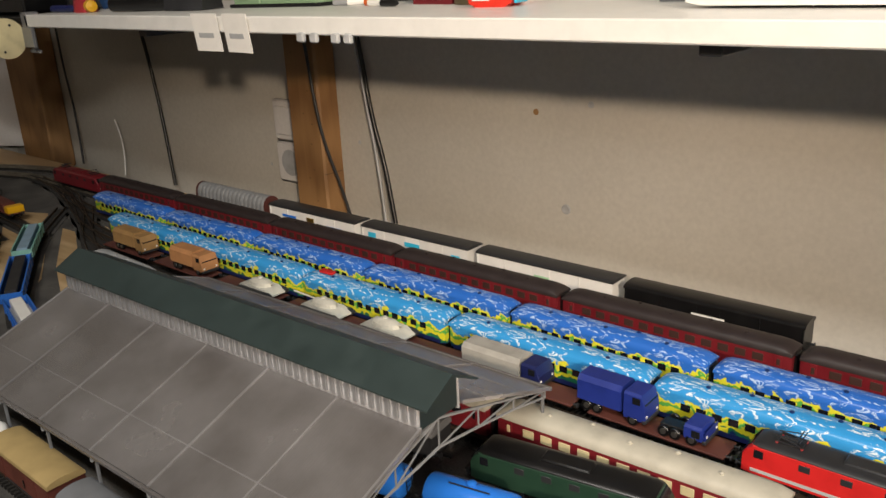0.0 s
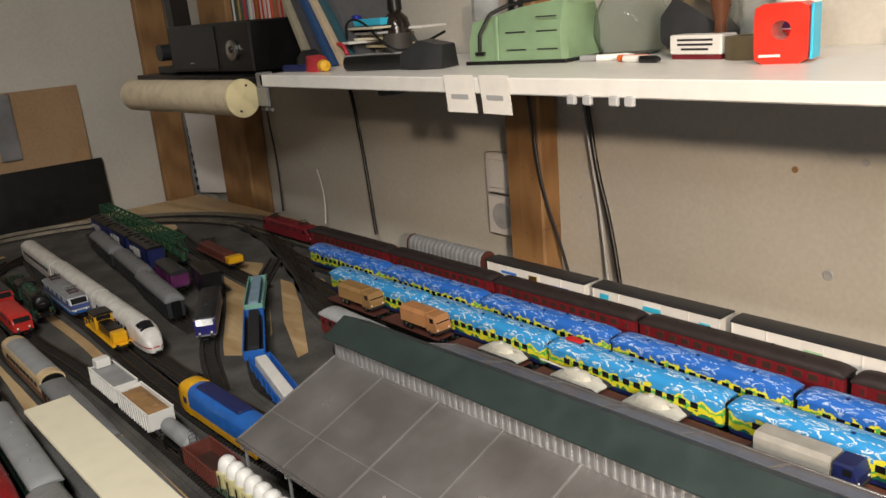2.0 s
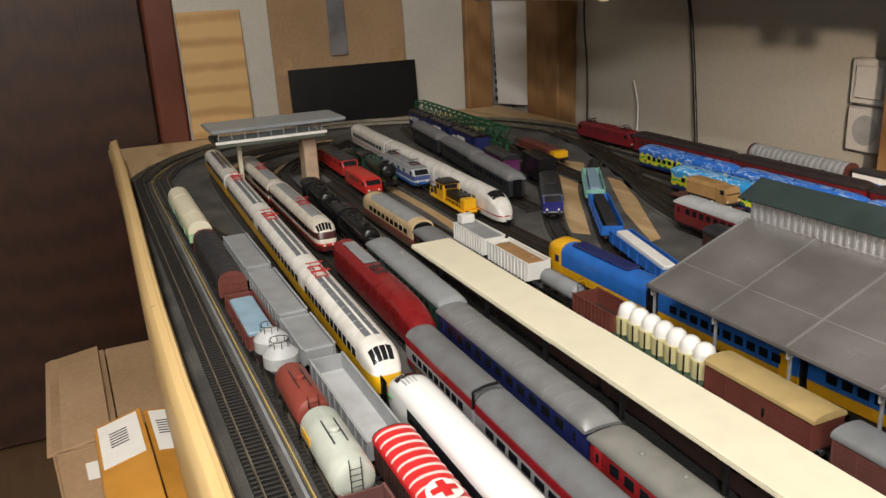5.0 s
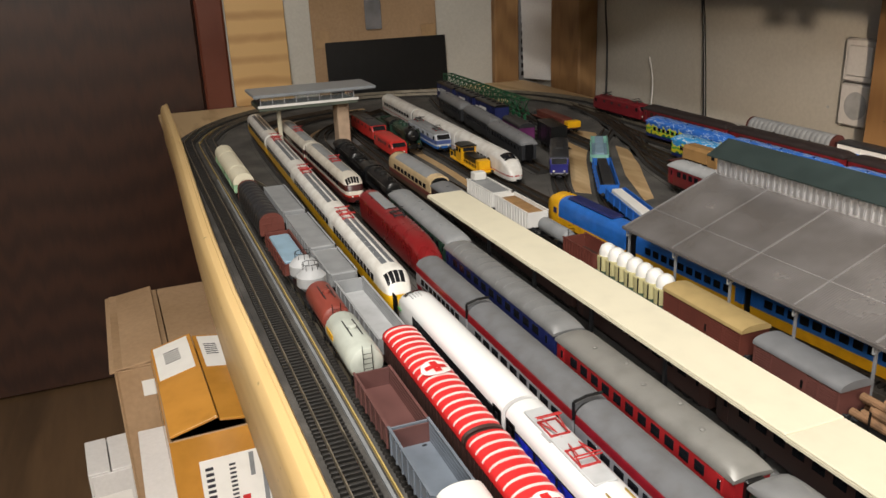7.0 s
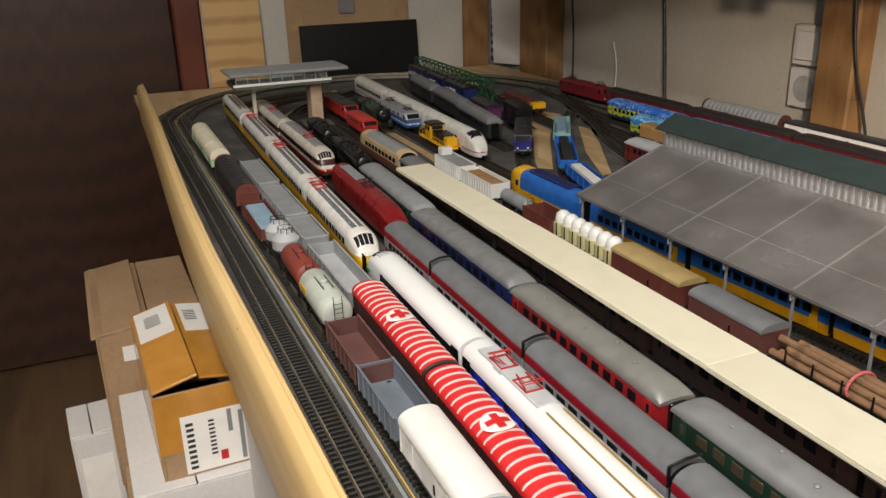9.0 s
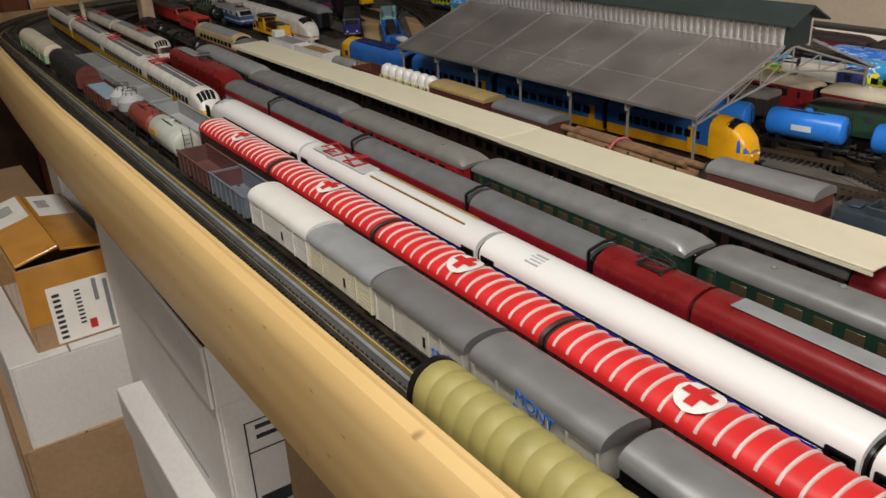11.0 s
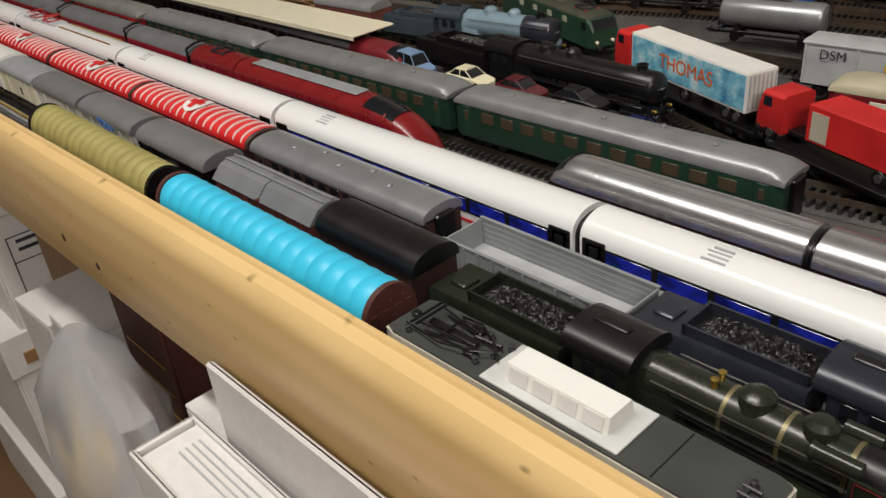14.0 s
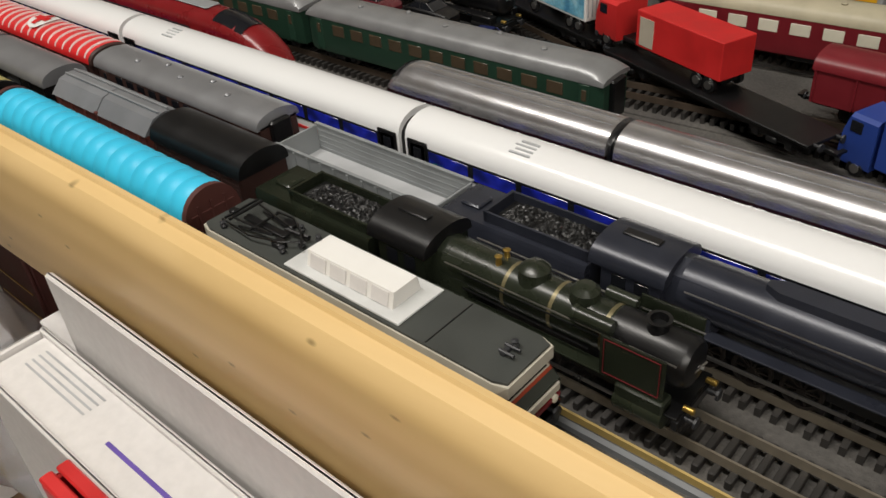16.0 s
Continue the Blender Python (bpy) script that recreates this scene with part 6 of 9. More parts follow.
    for s in (-1, 1):
        part("windscreen", Geo().loft([[(s * (e + 0.0012), yy, 0.0262), (s * (e - 0.0072), yy, 0.0338), (s * (e - 0.0082), yy, 0.0338), (s * (e + 0.0002), yy, 0.0262)] for yy in (-0.0128, 0.0128)]), GLASSY, v, "dark inset windscreen")
        part("nose_band", Geo().box(s * (e + 0.0015) - 0.0012, s * (e + 0.0015) + 0.0012, -0.0142, 0.0142, 0.0195, 0.0245, 0.0008), BEIGE, v)
        part("nose_stripe", Geo().box(s * (e + 0.0015) - 0.0012, s * (e + 0.0015) + 0.0013, -0.0142, 0.0142, 0.0165, 0.0190, 0.0004), MAROON, v, smooth=False)
        for yy in (-0.010, 0.010):
            part("headlight", Geo().turned([(s * (e + 0.001), 0.0019), (s * (e + 0.0032), 0.0019), (s * (e + 0.0036), 0)], 10, "x", (yy, 0.0178)), paint("lamp_lens", (0.75, 0.72, 0.6), 0.15), v)
        part("snow_plough", Geo().box(s * (e + 0.001) - 0.002, s * (e + 0.001) + 0.002, -0.0135, 0.0135, 0.003, 0.0095, 0.0008), DARK, v)
    side_panes(v, (-e + 0.018, e - 0.018), 0.009, 0.0065, 0.0228, h, GLASSY, "cab_window", 0.0007)
    buffers(v, 0.186)
    running_gear(v, 0.195, inset=0.046)
    return v


nose_loco(0.458, T0, 0)
W_FIRST = -0.955
hw1 = hood_wagon(0.242, T0, 0, 0.232, TEAL, paint("end_wall_brown", (0.075, 0.022, 0.018), 0.6), "sky-blue ribbed telescopic hood wagon with brown end walls", 17)
for s in (-1, 1):
    part("lettering_band", Geo().box(-0.095, 0.085, s * 0.01695 - 0.0002, s * 0.01695 + 0.0003, 0.0165, 0.0225), paint("pale_lettering", (0.45, 0.62, 0.72), 0.5), hw1, "pale illegible lettering band", smooth=False)
hood_wagon(0.009, T0, 0, 0.232, OLIVE, BLACK, "olive ribbed telescopic hood wagon with black ends", 17)
hood_wagon(W_FIRST - 0.229, TB0, 0, 0.225, MIDGREY, MATS["end_wall_brown"], "grey ribbed telescopic hood wagon", 17)


def slide_wagon(x, label, logo):
    v = van(x, TB0, 0, 0.228, WHITE, DARK, label, top=0.041, rise=0.0035, w=0.033, bog=False, rails=False)
    for s in (-1, 1):
        for k, (bx, bw, bz, bh, m) in enumerate(logo):
            part("print", Geo().box(bx - bw / 2, bx + bw / 2, s * 0.01765 - 0.0003, s * 0.01765 + 0.0004, bz, bz + bh), m, v, "printed emblem", smooth=False)
    return v


slide_wagon(W_FIRST, "white sliding-wall wagon with a coloured crest and blue print", [(0, 0.018, 0.020, 0.013, GOLD), (-0.055, 0.035, 0.026, 0.004, BLUE), (0.06, 0.035, 0.022, 0.004, BLUE), (0, 0.2, 0.014, 0.0018, TEAL)])
slide_wagon(W_FIRST + 0.2325, "white sliding-wall wagon with light blue print", [(0, 0.03, 0.024, 0.007, TEAL), (-0.085, 0.016, 0.026, 0.008, TEAL), (0.085, 0.016, 0.020, 0.008, TEAL)])
slide_wagon(W_FIRST + 0.465, "white sliding-wall wagon with a green emblem", [(0, 0.034, 0.018, 0.004, GREEN), (0.002, 0.024, 0.022, 0.006, LIMEWHITE), (-0.09, 0.02, 0.022, 0.002, MIDGREY)])
bw = van(W_FIRST + 0.698, TB0, 0, 0.228, BLACK, BLACK, "black sliding-wall wagon with white lettering", top=0.040, rise=0.005, w=0.033, rails=False)
part("lettering", Geo().box(-0.02, 0.02, -0.0180, -0.0172, 0.024, 0.028), WHITE, bw, "white lettering bar", smooth=False)

# ---------------- second row: mixed freight wagons and a green steam engine ----------------
v = van(-1.49, T1, 0, 0.26, LIMEWHITE, CREAM, "pale green wagon with a rounded cream cover", top=0.026, rise=0.017, bog=True, ribs=2)
v = hood_wagon(-1.215, T1, 0, 0.22, DARK, BROWN, "dark grey ribbed wagon with red-brown ends", 11, 0.025, 0.017)
gondola(-1.01, T1, 0, 0.145, BROWN, "red-brown open wagon with a pale blue load", inner=PALEBLUE, load=Geo().box(-0.055, 0.055, -0.0135, 0.0135, 0.013, 0.0262, 0.0015), top=0.027)


def silo(x, y):
    v = veh("silo_wagon", "silver-grey bulk silo wagon with a railed top", "freight wagon", x, y)
    part("underframe", Geo().box(-0.045, 0.045, -0.012, 0.012, 0.008, 0.012, 0.0006), BLACK, v, smooth=False)
    for xx in (-0.020, 0.020):
        part("silo", Geo().turned([(0.0115, 0.003), (0.016, 0.006), (0.027, 0.0165), (0.038, 0.0165), (0.044, 0.011), (0.0475, 0.006), (0.048, 0)], 22, "z", (xx, 0)), LIGHTGREY, v, "grey conical silo")
        g = Geo()
        for k in range(8):
            t = 2 * math.pi * k / 8
            g.tube((xx + 0.009 * math.cos(t), 0.009 * math.sin(t), 0.045), (xx + 0.009 * math.cos(t), 0.009 * math.sin(t), 0.052), 0.0004, n=4)
        pts = [(xx + 0.009 * math.cos(2 * math.pi * k / 16), 0.009 * math.sin(2 * math.pi * k / 16), 0.052) for k in range(17)]
        g.path(pts, 0.0004, 4)
        part("railing", g, DARK, v)
    buffers(v, 0.09)
    running_gear(v, 0.10, True)
    return v


silo(-0.886, T1)
tanker(-0.795, T1, 0, 0.098, paint("tank_red_brown", (0.24, 0.05, 0.035), 0.4), "red-brown tank wagon with a black ladder", 0.0150)
tk = tanker(-0.695, T1, 0, 0.112, paint("tank_grey_green", (0.44, 0.47, 0.42), 0.4), "pale grey-green tank wagon with a yellow plate", 0.0165)
part("plate", Geo().box(-0.035, -0.012, -0.0168, -0.0158, 0.029, 0.035), YELLOW, tk, "yellow name plate", smooth=False)
gondola(-0.585, T1, 0, 0.112, paint("open_brown", (0.12, 0.05, 0.045), 0.6), "brown open goods wagon, empty", top=0.030)
gondola(-0.492, T1, 0, 0.104, paint("open_blue_grey", (0.14, 0.165, 0.20), 0.6), "blue-grey open goods wagon, empty", top=0.031)
van(-0.377, T1, 0, 0.125, WHITE, WHITE, "white refrigerator van with rounded roof", top=0.035, rise=0.010, planks=9)
van(-0.270, T1, 0, 0.108, CREAM, MIDGREY, "cream van with grey roof and brakeman's step", top=0.035, rise=0.0075, planks=8)
v = van(-0.166, T1, 0, 0.114, paint("fridge_cream", (0.62, 0.60, 0.54), 0.45), SILVER, "cream refrigerator van with silver roof and blue lettering", top=0.034, rise=0.009)
text_mesh("lettering", "stef", 0.0135, BLUE, v, pose(0.028, -0.0172, 0.0205) @ SIDE, "blue lettering stef")
v = van(-0.056, T1, 0, 0.114, MATS["fridge_cream"], SILVER, "cream refrigerator van with blue lettering", top=0.034, rise=0.009)
text_mesh("lettering", "MONT\nBLANC", 0.0105, BLUE, v, pose(0.004, -0.0172, 0.0255) @ SIDE @ pose(0, 0, 0, 0, 0, -8), "blue lettering MONT BLANC")
v = van(0.060, T1, 0, 0.116, BLACK, SILVER, "black van with silver arched roof", top=0.034, rise=0.0095)
part("emblem", Geo().box(-0.01, 0.008, -0.0178, -0.0170, 0.021, 0.026), LIGHTGREY, v, "small pale emblem", smooth=False)


def hinged_wagon(x, y):
    v = veh("swing_roof_wagon", "red-brown wagon with a folding grey metal roof", "freight wagon", x, y)
    e, h = 0.057, 0.016
    part("underframe", Geo().box(-e, e, -0.011, 0.011, 0.008, 0.0115, 0.0005), BLACK, v, smooth=False)
    part("body", Geo().box(-e, e, -h, h, 0.0112, 0.032, 0.0006), BROWN, v, smooth=False)
    for k, (x0, x1) in enumerate(((-e - 0.001, -0.0006), (0.0006, e + 0.001))):
        part("roof_flap", Geo().loft([[(xx, -h - 0.001, 0.032), (xx, -h * 0.55, 0.0405), (xx, -0.0015, 0.0425), (xx, 0.0015, 0.0425), (xx, h * 0.55, 0.0405), (xx, h + 0.001, 0.032)] for xx in (x0, x1)]), GREYROOF, v, "grey metal roof flap", smooth=False)
    for yy in (-0.0035, 0.0035):
        part("ridge_bar", Geo().box(-e, e, yy - 0.0006, yy + 0.0006, 0.0424, 0.0436), MIDGREY, v, smooth=False)
    for s in (-1, 1):
        for xx in spread(7, -e, e):
            shared("rib", "hrib", lambda: Geo().box(-0.0007, 0.0007, -0.0005, 0.0005, 0.0115, 0.0318), BROWN, v, pose(xx, s * (h + 0.0004), 0))
        part("bracket", Geo().box(s * 0.001 - 0.0008, s * 0.001 + 0.0008, -h - 0.0012, h + 0.0012, 0.0315, 0.0335), BROWN, v, smooth=False)
    buffers(v, 0.116)
    running_gear(v, 0.124, True)
    return v


hinged_wagon(0.183, T1)
van(0.292, T1, 0, 0.096, DKBROWN, BLACK, "dark brown van with black rounded roof", top=0.034, rise=0.011, planks=8, over=0.0016)
LOCOGREEN = paint("engine_green", (0.017, 0.021, 0.013), 0.26, wear=0.25)
steamer(0.438, T1, 0, LOCOGREEN, "dark green steam locomotive with brass boiler bands and red lining", L=0.165, tender=0.086, bands=True, rb=0.0106, zb=0.0305)

# ---------------- third row: grey opens, hospital wagons, blue-black steam engine ----------------
for xx, L in ((-1.235, 0.165), (-1.06, 0.165), (-0.925, 0.10), (-0.775, 0.175)):
    gondola(xx, T2 - 0.002, 0, L, paint("open_grey", (0.30, 0.31, 0.32), 0.55), "light grey open wagon with ribbed sides", top=0.029, inner=MIDGREY if xx < -0.9 else LIGHTGREY, load=Geo().box(-L / 2 + 0.004, L / 2 - 0.004, -0.0145, 0.0145, 0.013, 0.0283, 0.0006) if xx < -0.9 else None, ribs=9)


def cross_wagon(x, y):
    v = veh("hospital_wagon", "red corrugated-roof wagon with white stripes and a red cross disc", "freight wagon", x, y, 0, "hospital wagons")
    L, w, top, rise = 0.1975, 0.0315, 0.0325, 0.0095
    e, h = L / 2 - 0.003, w / 2
    part("underframe", Geo().box(-e, e, -0.011, 0.011, 0.007, 0.0105, 0.0005), BLACK, v, smooth=False)
    part("body", Geo().loft([[(xx, -h, 0.0095), (xx, -h, top), (xx, 0, top + rise * 0.9), (xx, h, top), (xx, h, 0.0095)] for xx in (-e, e)]), DKBROWN, v, smooth=False)
    for s in (-1, 1):
        for xx in spread(26, -e, e):
            shared("board", "cwboard", lambda: Geo().box(-0.0029, 0.0029, -0.0004, 0.0004, 0.010, top - 0.0008, 0.0002), DKBROWN, v, pose(xx, s * (h + 0.0003), 0))
    part("roof", Geo().loft([roof_ring(xx, w + 0.002, top, rise, 14) for xx in (-e, e)]), paint("hospital_red", (0.60, 0.020, 0.022), 0.45), v, "red roof")
    for s in (-1, 1):
        part("roof_end", Geo().loft([roof_ring(s * (e - 0.0005), w + 0.0026, top - 0.0002, rise + 0.0004, 14), roof_ring(s * (e + 0.0022), w + 0.001, top - 0.0002, rise - 0.0006, 14)]), DKBROWN, v)
    n = 17
    for k in range(n):
        xx = -e + 0.006 + k * (2 * e - 0.012) / (n - 1)
        shared("roof_stripe", "cwstripe", lambda: Geo().loft([roof_ring(q, w + 0.0016, top + 0.0010, rise + kk, 14, 0.0) for q, kk in ((-0.0010, -0.0006), (-0.0006, 0.0002), (0.0006, 0.0002), (0.0010, -0.0006))]), paint("stripe_white", (0.70, 0.54, 0.52), 0.5, wear=0.1), v, pose(xx, 0, 0))
    def cap(pts, lift):
        g = Geo()
        for poly_pts in pts:
            g.quad(*[(px, py, top + (rise + lift) * math.sin(math.acos(max(-0.99, min(0.99, py / (h + 0.001))))) ** 0.8) for px, py in poly_pts])
        return g
    R = 0.0128
    strips = []
    m = 16
    for i in range(m):
        y0, y1 = -R + 2 * R * i / m, -R + 2 * R * (i + 1) / m
        w0, w1 = math.sqrt(max(0, R * R - y0 * y0)), math.sqrt(max(0, R * R - y1 * y1))
        strips.append([(-w0, y0), (w0, y0), (w1, y1), (-w1, y1)])
    part("disc", cap(strips, 0.0022), WHITE, v, "white disc")
    arm, wd = 0.0092, 0.0030
    bars = [[(-wd, -arm + k * 2 * arm / 6), (wd, -arm + k * 2 * arm / 6), (wd, -arm + (k + 1) * 2 * arm / 6), (-wd, -arm + (k + 1) * 2 * arm / 6)] for k in range(6)]
    bars += [[(sx * arm, -wd), (sx * wd, -wd), (sx * wd, wd), (sx * arm, wd)] for sx in (-1, 1)]
    part("cross", cap(bars, 0.0030), MATS["hospital_red"], v, "red cross")
    running_gear(v, L)
    return v


for xx in (-0.591, -0.3925, -0.1945, 0.003):
    cross_wagon(xx, T2 + 0.001)
v = coach(0.202, T2, 0, 0.196, DKBROWN, SILVER, "dark brown coach with long silver clerestory roof", 10, top=0.034, rise=0.008, ribs=0, rfin=False, doors=True)
gondola(0.375, T2, 0, 0.135, paint("open_grey2", (0.25, 0.265, 0.27), 0.5), "grey high-sided open wagon, empty", top=0.030, inner=LIGHTGREY, ribs=11)
SLATE = paint("engine_slate", (0.027, 0.030, 0.042), 0.3, 0.2, 0.2)
steamer(0.533, T2, 0, SLATE, "slate-grey steam locomotive with a bright smokebox band", L=0.170, tender=0.085, bands=False, deflect=False, drivers=4, casing=True, cabm=SLATE, boxm=paint("bright_smokebox", (0.45, 0.43, 0.38), 0.32, 0.6))

# ---------------- fourth row: yellow and white unit, then long white unit ----------------
LUFT = banded("yellow_white_livery", [(0.0, (0.75, 0.42, 0.01)), (0.0218, (0.76, 0.75, 0.71)), (0.06, (0.76, 0.75, 0.71))], 0.3)
SOLAR = paint("roof_panel_dark", (0.13, 0.14, 0.155), 0.4)
def roof_gear(v, L, m=None):
    for k, xx in enumerate(spread(9, -L / 2 + 0.045, L / 2 - 0.05)):
        for s in (-1, 1):
            shared("roof_panel", "rpan", lambda: Geo().box(-0.0094, 0.0094, -0.0031, 0.0031, 0.0, 0.0009, 0.0002), SOLAR, v, pose(xx, s * 0.0044, 0.0447, -18 * s, 0, 0))
    if m is not None:
        pantograph(v, -L / 2 + 0.018, 0.0455, m)
        pantograph(v, -L / 2 + 0.036, 0.0455, m, True)


xs = (-1.80, -1.50, -1.21, -0.935)
ys = (0.060, 0.053, 0.046, 0.040)
for i in range(4):
    u = unit(xs[i], ys[i], -1.3, 0.292 if i < 3 else 0.27, LUFT, "white and yellow streamlined electric unit with grey roof panels", nose=(1 if i == 0 else 0, 1 if i == 3 else 0), win=13, nlen=0.044, wh=0.0085, wz=0.0225, glass=(0.52, 0.66, 0.80), mullions=3)
    roof_gear(u, 0.28, PANT if i in (1, 2, 3) else None)
ICEW = paint("unit_white", (0.74, 0.745, 0.745), 0.22, wear=0.008, stain=5, bump=0.04)
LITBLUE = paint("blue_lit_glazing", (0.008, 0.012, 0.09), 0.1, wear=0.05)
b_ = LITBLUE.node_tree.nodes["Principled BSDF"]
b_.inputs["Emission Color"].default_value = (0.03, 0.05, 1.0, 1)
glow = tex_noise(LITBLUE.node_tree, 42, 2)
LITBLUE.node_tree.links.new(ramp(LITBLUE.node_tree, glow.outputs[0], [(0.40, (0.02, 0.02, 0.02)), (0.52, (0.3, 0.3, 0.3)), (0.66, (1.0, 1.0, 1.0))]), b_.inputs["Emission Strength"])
for i, (x0, x1) in enumerate(((-0.785, -0.512), (-0.510, -0.216), (-0.214, 0.074), (0.076, 0.376), (0.378, 0.72))):
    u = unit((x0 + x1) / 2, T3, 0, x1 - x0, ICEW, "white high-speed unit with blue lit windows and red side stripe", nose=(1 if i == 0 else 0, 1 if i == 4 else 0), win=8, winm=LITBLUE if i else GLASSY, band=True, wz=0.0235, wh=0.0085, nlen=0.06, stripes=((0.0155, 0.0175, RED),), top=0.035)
    for s in (-1, 1):
        for sx in (-1, 1):
            xx = sx * ((x1 - x0) / 2 - 0.011)
            d = part("door", Geo().box(xx - 0.006, xx + 0.006, s * 0.0165 - 0.0004, s * 0.0165 + 0.0005, 0.0095, 0.0345, 0.0008), ICEW, u, smooth=False)
            part("door_seal", Geo().box(xx - 0.0077, xx + 0.0077, s * 0.0165 - 0.0004, s * 0.0165 + 0.0003, 0.009, 0.0360, 0.0006), BLACK, d, "black rubber door seal", smooth=False)
            part("door_window", Geo().box(xx - 0.003, xx + 0.003, s * 0.0171 - 0.0002, s * 0.0171 + 0.0003, 0.0185, 0.032, 0.0001), GLASSY, d, smooth=False)
    part("green_mark", Geo().box(-(x1 - x0) / 2 + 0.020, -(x1 - x0) / 2 + 0.030, -0.0171, -0.0165, 0.0245, 0.0262), paint("mark_green", (0.06, 0.40, 0.08), 0.5), u, "small green class mark", smooth=False)
    for k in range(4):
        part("roof_print", Geo().box(-0.10 + 0.002 * (k % 2), -0.087, -0.010 + k * 0.003, -0.0087 + k * 0.003, 0.0440 + k * 0.0008, 0.0452 + k * 0.0007), LIGHTGREY, u, "small grey roof print", smooth=False)
    if i == 1:
        pantograph(u, -0.10, 0.047, PANT)
        pantograph(u, -0.06, 0.047, PANT, True)
        part("roof_well", Geo().box(-0.13, -0.03, -0.009, 0.009, 0.0455, 0.0470, 0.0008), LIGHTGREY, u)
        for s in (-1, 1):
            part("roof_line", Geo().box(-0.02, 0.12, s * 0.007 - 0.0004, s * 0.007 + 0.0004, 0.0462, 0.0474), GOLD, u, smooth=False)

# ---------------- fifth row: cream-red unit, red high-speed train, silver unit ----------------
TEEL = banded("cream_red_livery", [(0.0, (0.09, 0.012, 0.012)), (0.013, (0.45, 0.03, 0.02)), (0.016, (0.66, 0.62, 0.54)), (0.022, (0.05, 0.012, 0.012)), (0.031, (0.66, 0.62, 0.54)), (0.06, (0.66, 0.62, 0.54))], 0.35)
for i, (x0, x1) in enumerate(((-1.83, -1.54), (-1.538, -1.235))):
    u = unit((x0 + x1) / 2, 0.111, -0.5, x1 - x0, TEEL, "cream and red streamlined unit with grey roof panels", nose=(1 if i == 0 else 0, i), win=12, nlen=0.044, roofm=MIDGREY, roofw=0.5, glass=(0.60, 0.70, 0.80), mullions=4)
    pantograph(u, 0.02, 0.0465, PANT)
THR = paint("high_speed_red", (0.19, 0.010, 0.012), 0.28)
THR2 = banded("high_speed_bands", [(0.0, (0.06, 0.06, 0.065)), (0.009, (0.21, 0.006, 0.013)), (0.0155, (0.30, 0.31, 0.33)), (0.029, (0.22, 0.008, 0.014)), (0.0368, (0.15, 0.155, 0.165)), (0.06, (0.15, 0.155, 0.165))], 0.4)
u = unit(-1.005, 0.1055, -1.2, 0.30, THR, "dark red high-speed power car with grey roof patch", nose=(0, 1), win=0, nlen=0.13, screen=False)
part("roof_patch", Geo().box(-0.13, -0.04, -0.008, 0.008, 0.0452, 0.0466, 0.0006), MIDGREY, u)
pantograph(u, -0.01, 0.0468, DARK)
xs = ((-0.845, -0.697), (-0.695, -0.490), (-0.488, -0.295), (-0.293, -0.152))
for x0, x1 in xs:
    u = unit((x0 + x1) / 2, T4 + 0.002, 0, x1 - x0, THR2, "red and silver high-speed coach with grey roof", win=9, wz=0.020, wh=0.0065)
    part("hose_arch", Geo().path([((x1 - x0) / 2 - 0.001, -0.0155, 0.030), ((x1 - x0) / 2 - 0.001, -0.0155, 0.045), ((x1 - x0) / 2 + 0.001, -0.005, 0.049), ((x1 - x0) / 2 + 0.001, 0.008, 0.049)], 0.0013, 6), BLACK, u, "black connecting hose")
u = unit(-0.108, T4 + 0.003, 0, 0.084, THR, "dark red high-speed end car with black roof gear", nose=(0, 0), win=0)
pantograph(u, 0.0, 0.0462, DARK)
u = unit(0.065, T4 + 0.003, 0, 0.262, THR, "dark red high-speed power car with raked nose", nose=(0, 1), win=0, nlen=0.12)
part("roof_patch", Geo().box(-0.11, 0.045, -0.007, 0.007, 0.0452, 0.0464, 0.0006), MIDGREY, u, "grey roof patch")
for s in (-1, 1):
    part("vent_band", Geo().box(-0.11, 0.03, s * 0.0165 - 0.0003, s * 0.0165 + 0.0005, 0.027, 0.0315), DARK, u, smooth=False)
SILV = banded("silver_maroon", [(0.0, (0.06, 0.02, 0.025)), (0.018, (0.10, 0.04, 0.05)), (0.031, (0.60, 0.60, 0.62)), (0.06, (0.60, 0.60, 0.62))], 0.26)
SILV.node_tree.nodes["Principled BSDF"].inputs["Metallic"].default_value = 0.85
for i, (x0, x1) in enumerate(((0.305, 0.482), (0.484, 0.70), (0.702, 0.92))):
    u = unit((x0 + x1) / 2, T4 + 0.004, 0, x1 - x0, SILV, "silver railcar with bright ribbed roof and maroon sides", nose=(1 if i == 0 else 0, 0), win=10, nlen=0.03, rise=0.013, top=0.033)
    for yy in (-0.006, 0.0, 0.006):
        part("roof_ridge", Geo().box(-(x1 - x0) / 2 + 0.035, (x1 - x0) / 2 - 0.004, yy - 0.0002, yy + 0.0002, 0.0445, 0.0462 - abs(yy) * 0.15), SILVER, u, smooth=False)

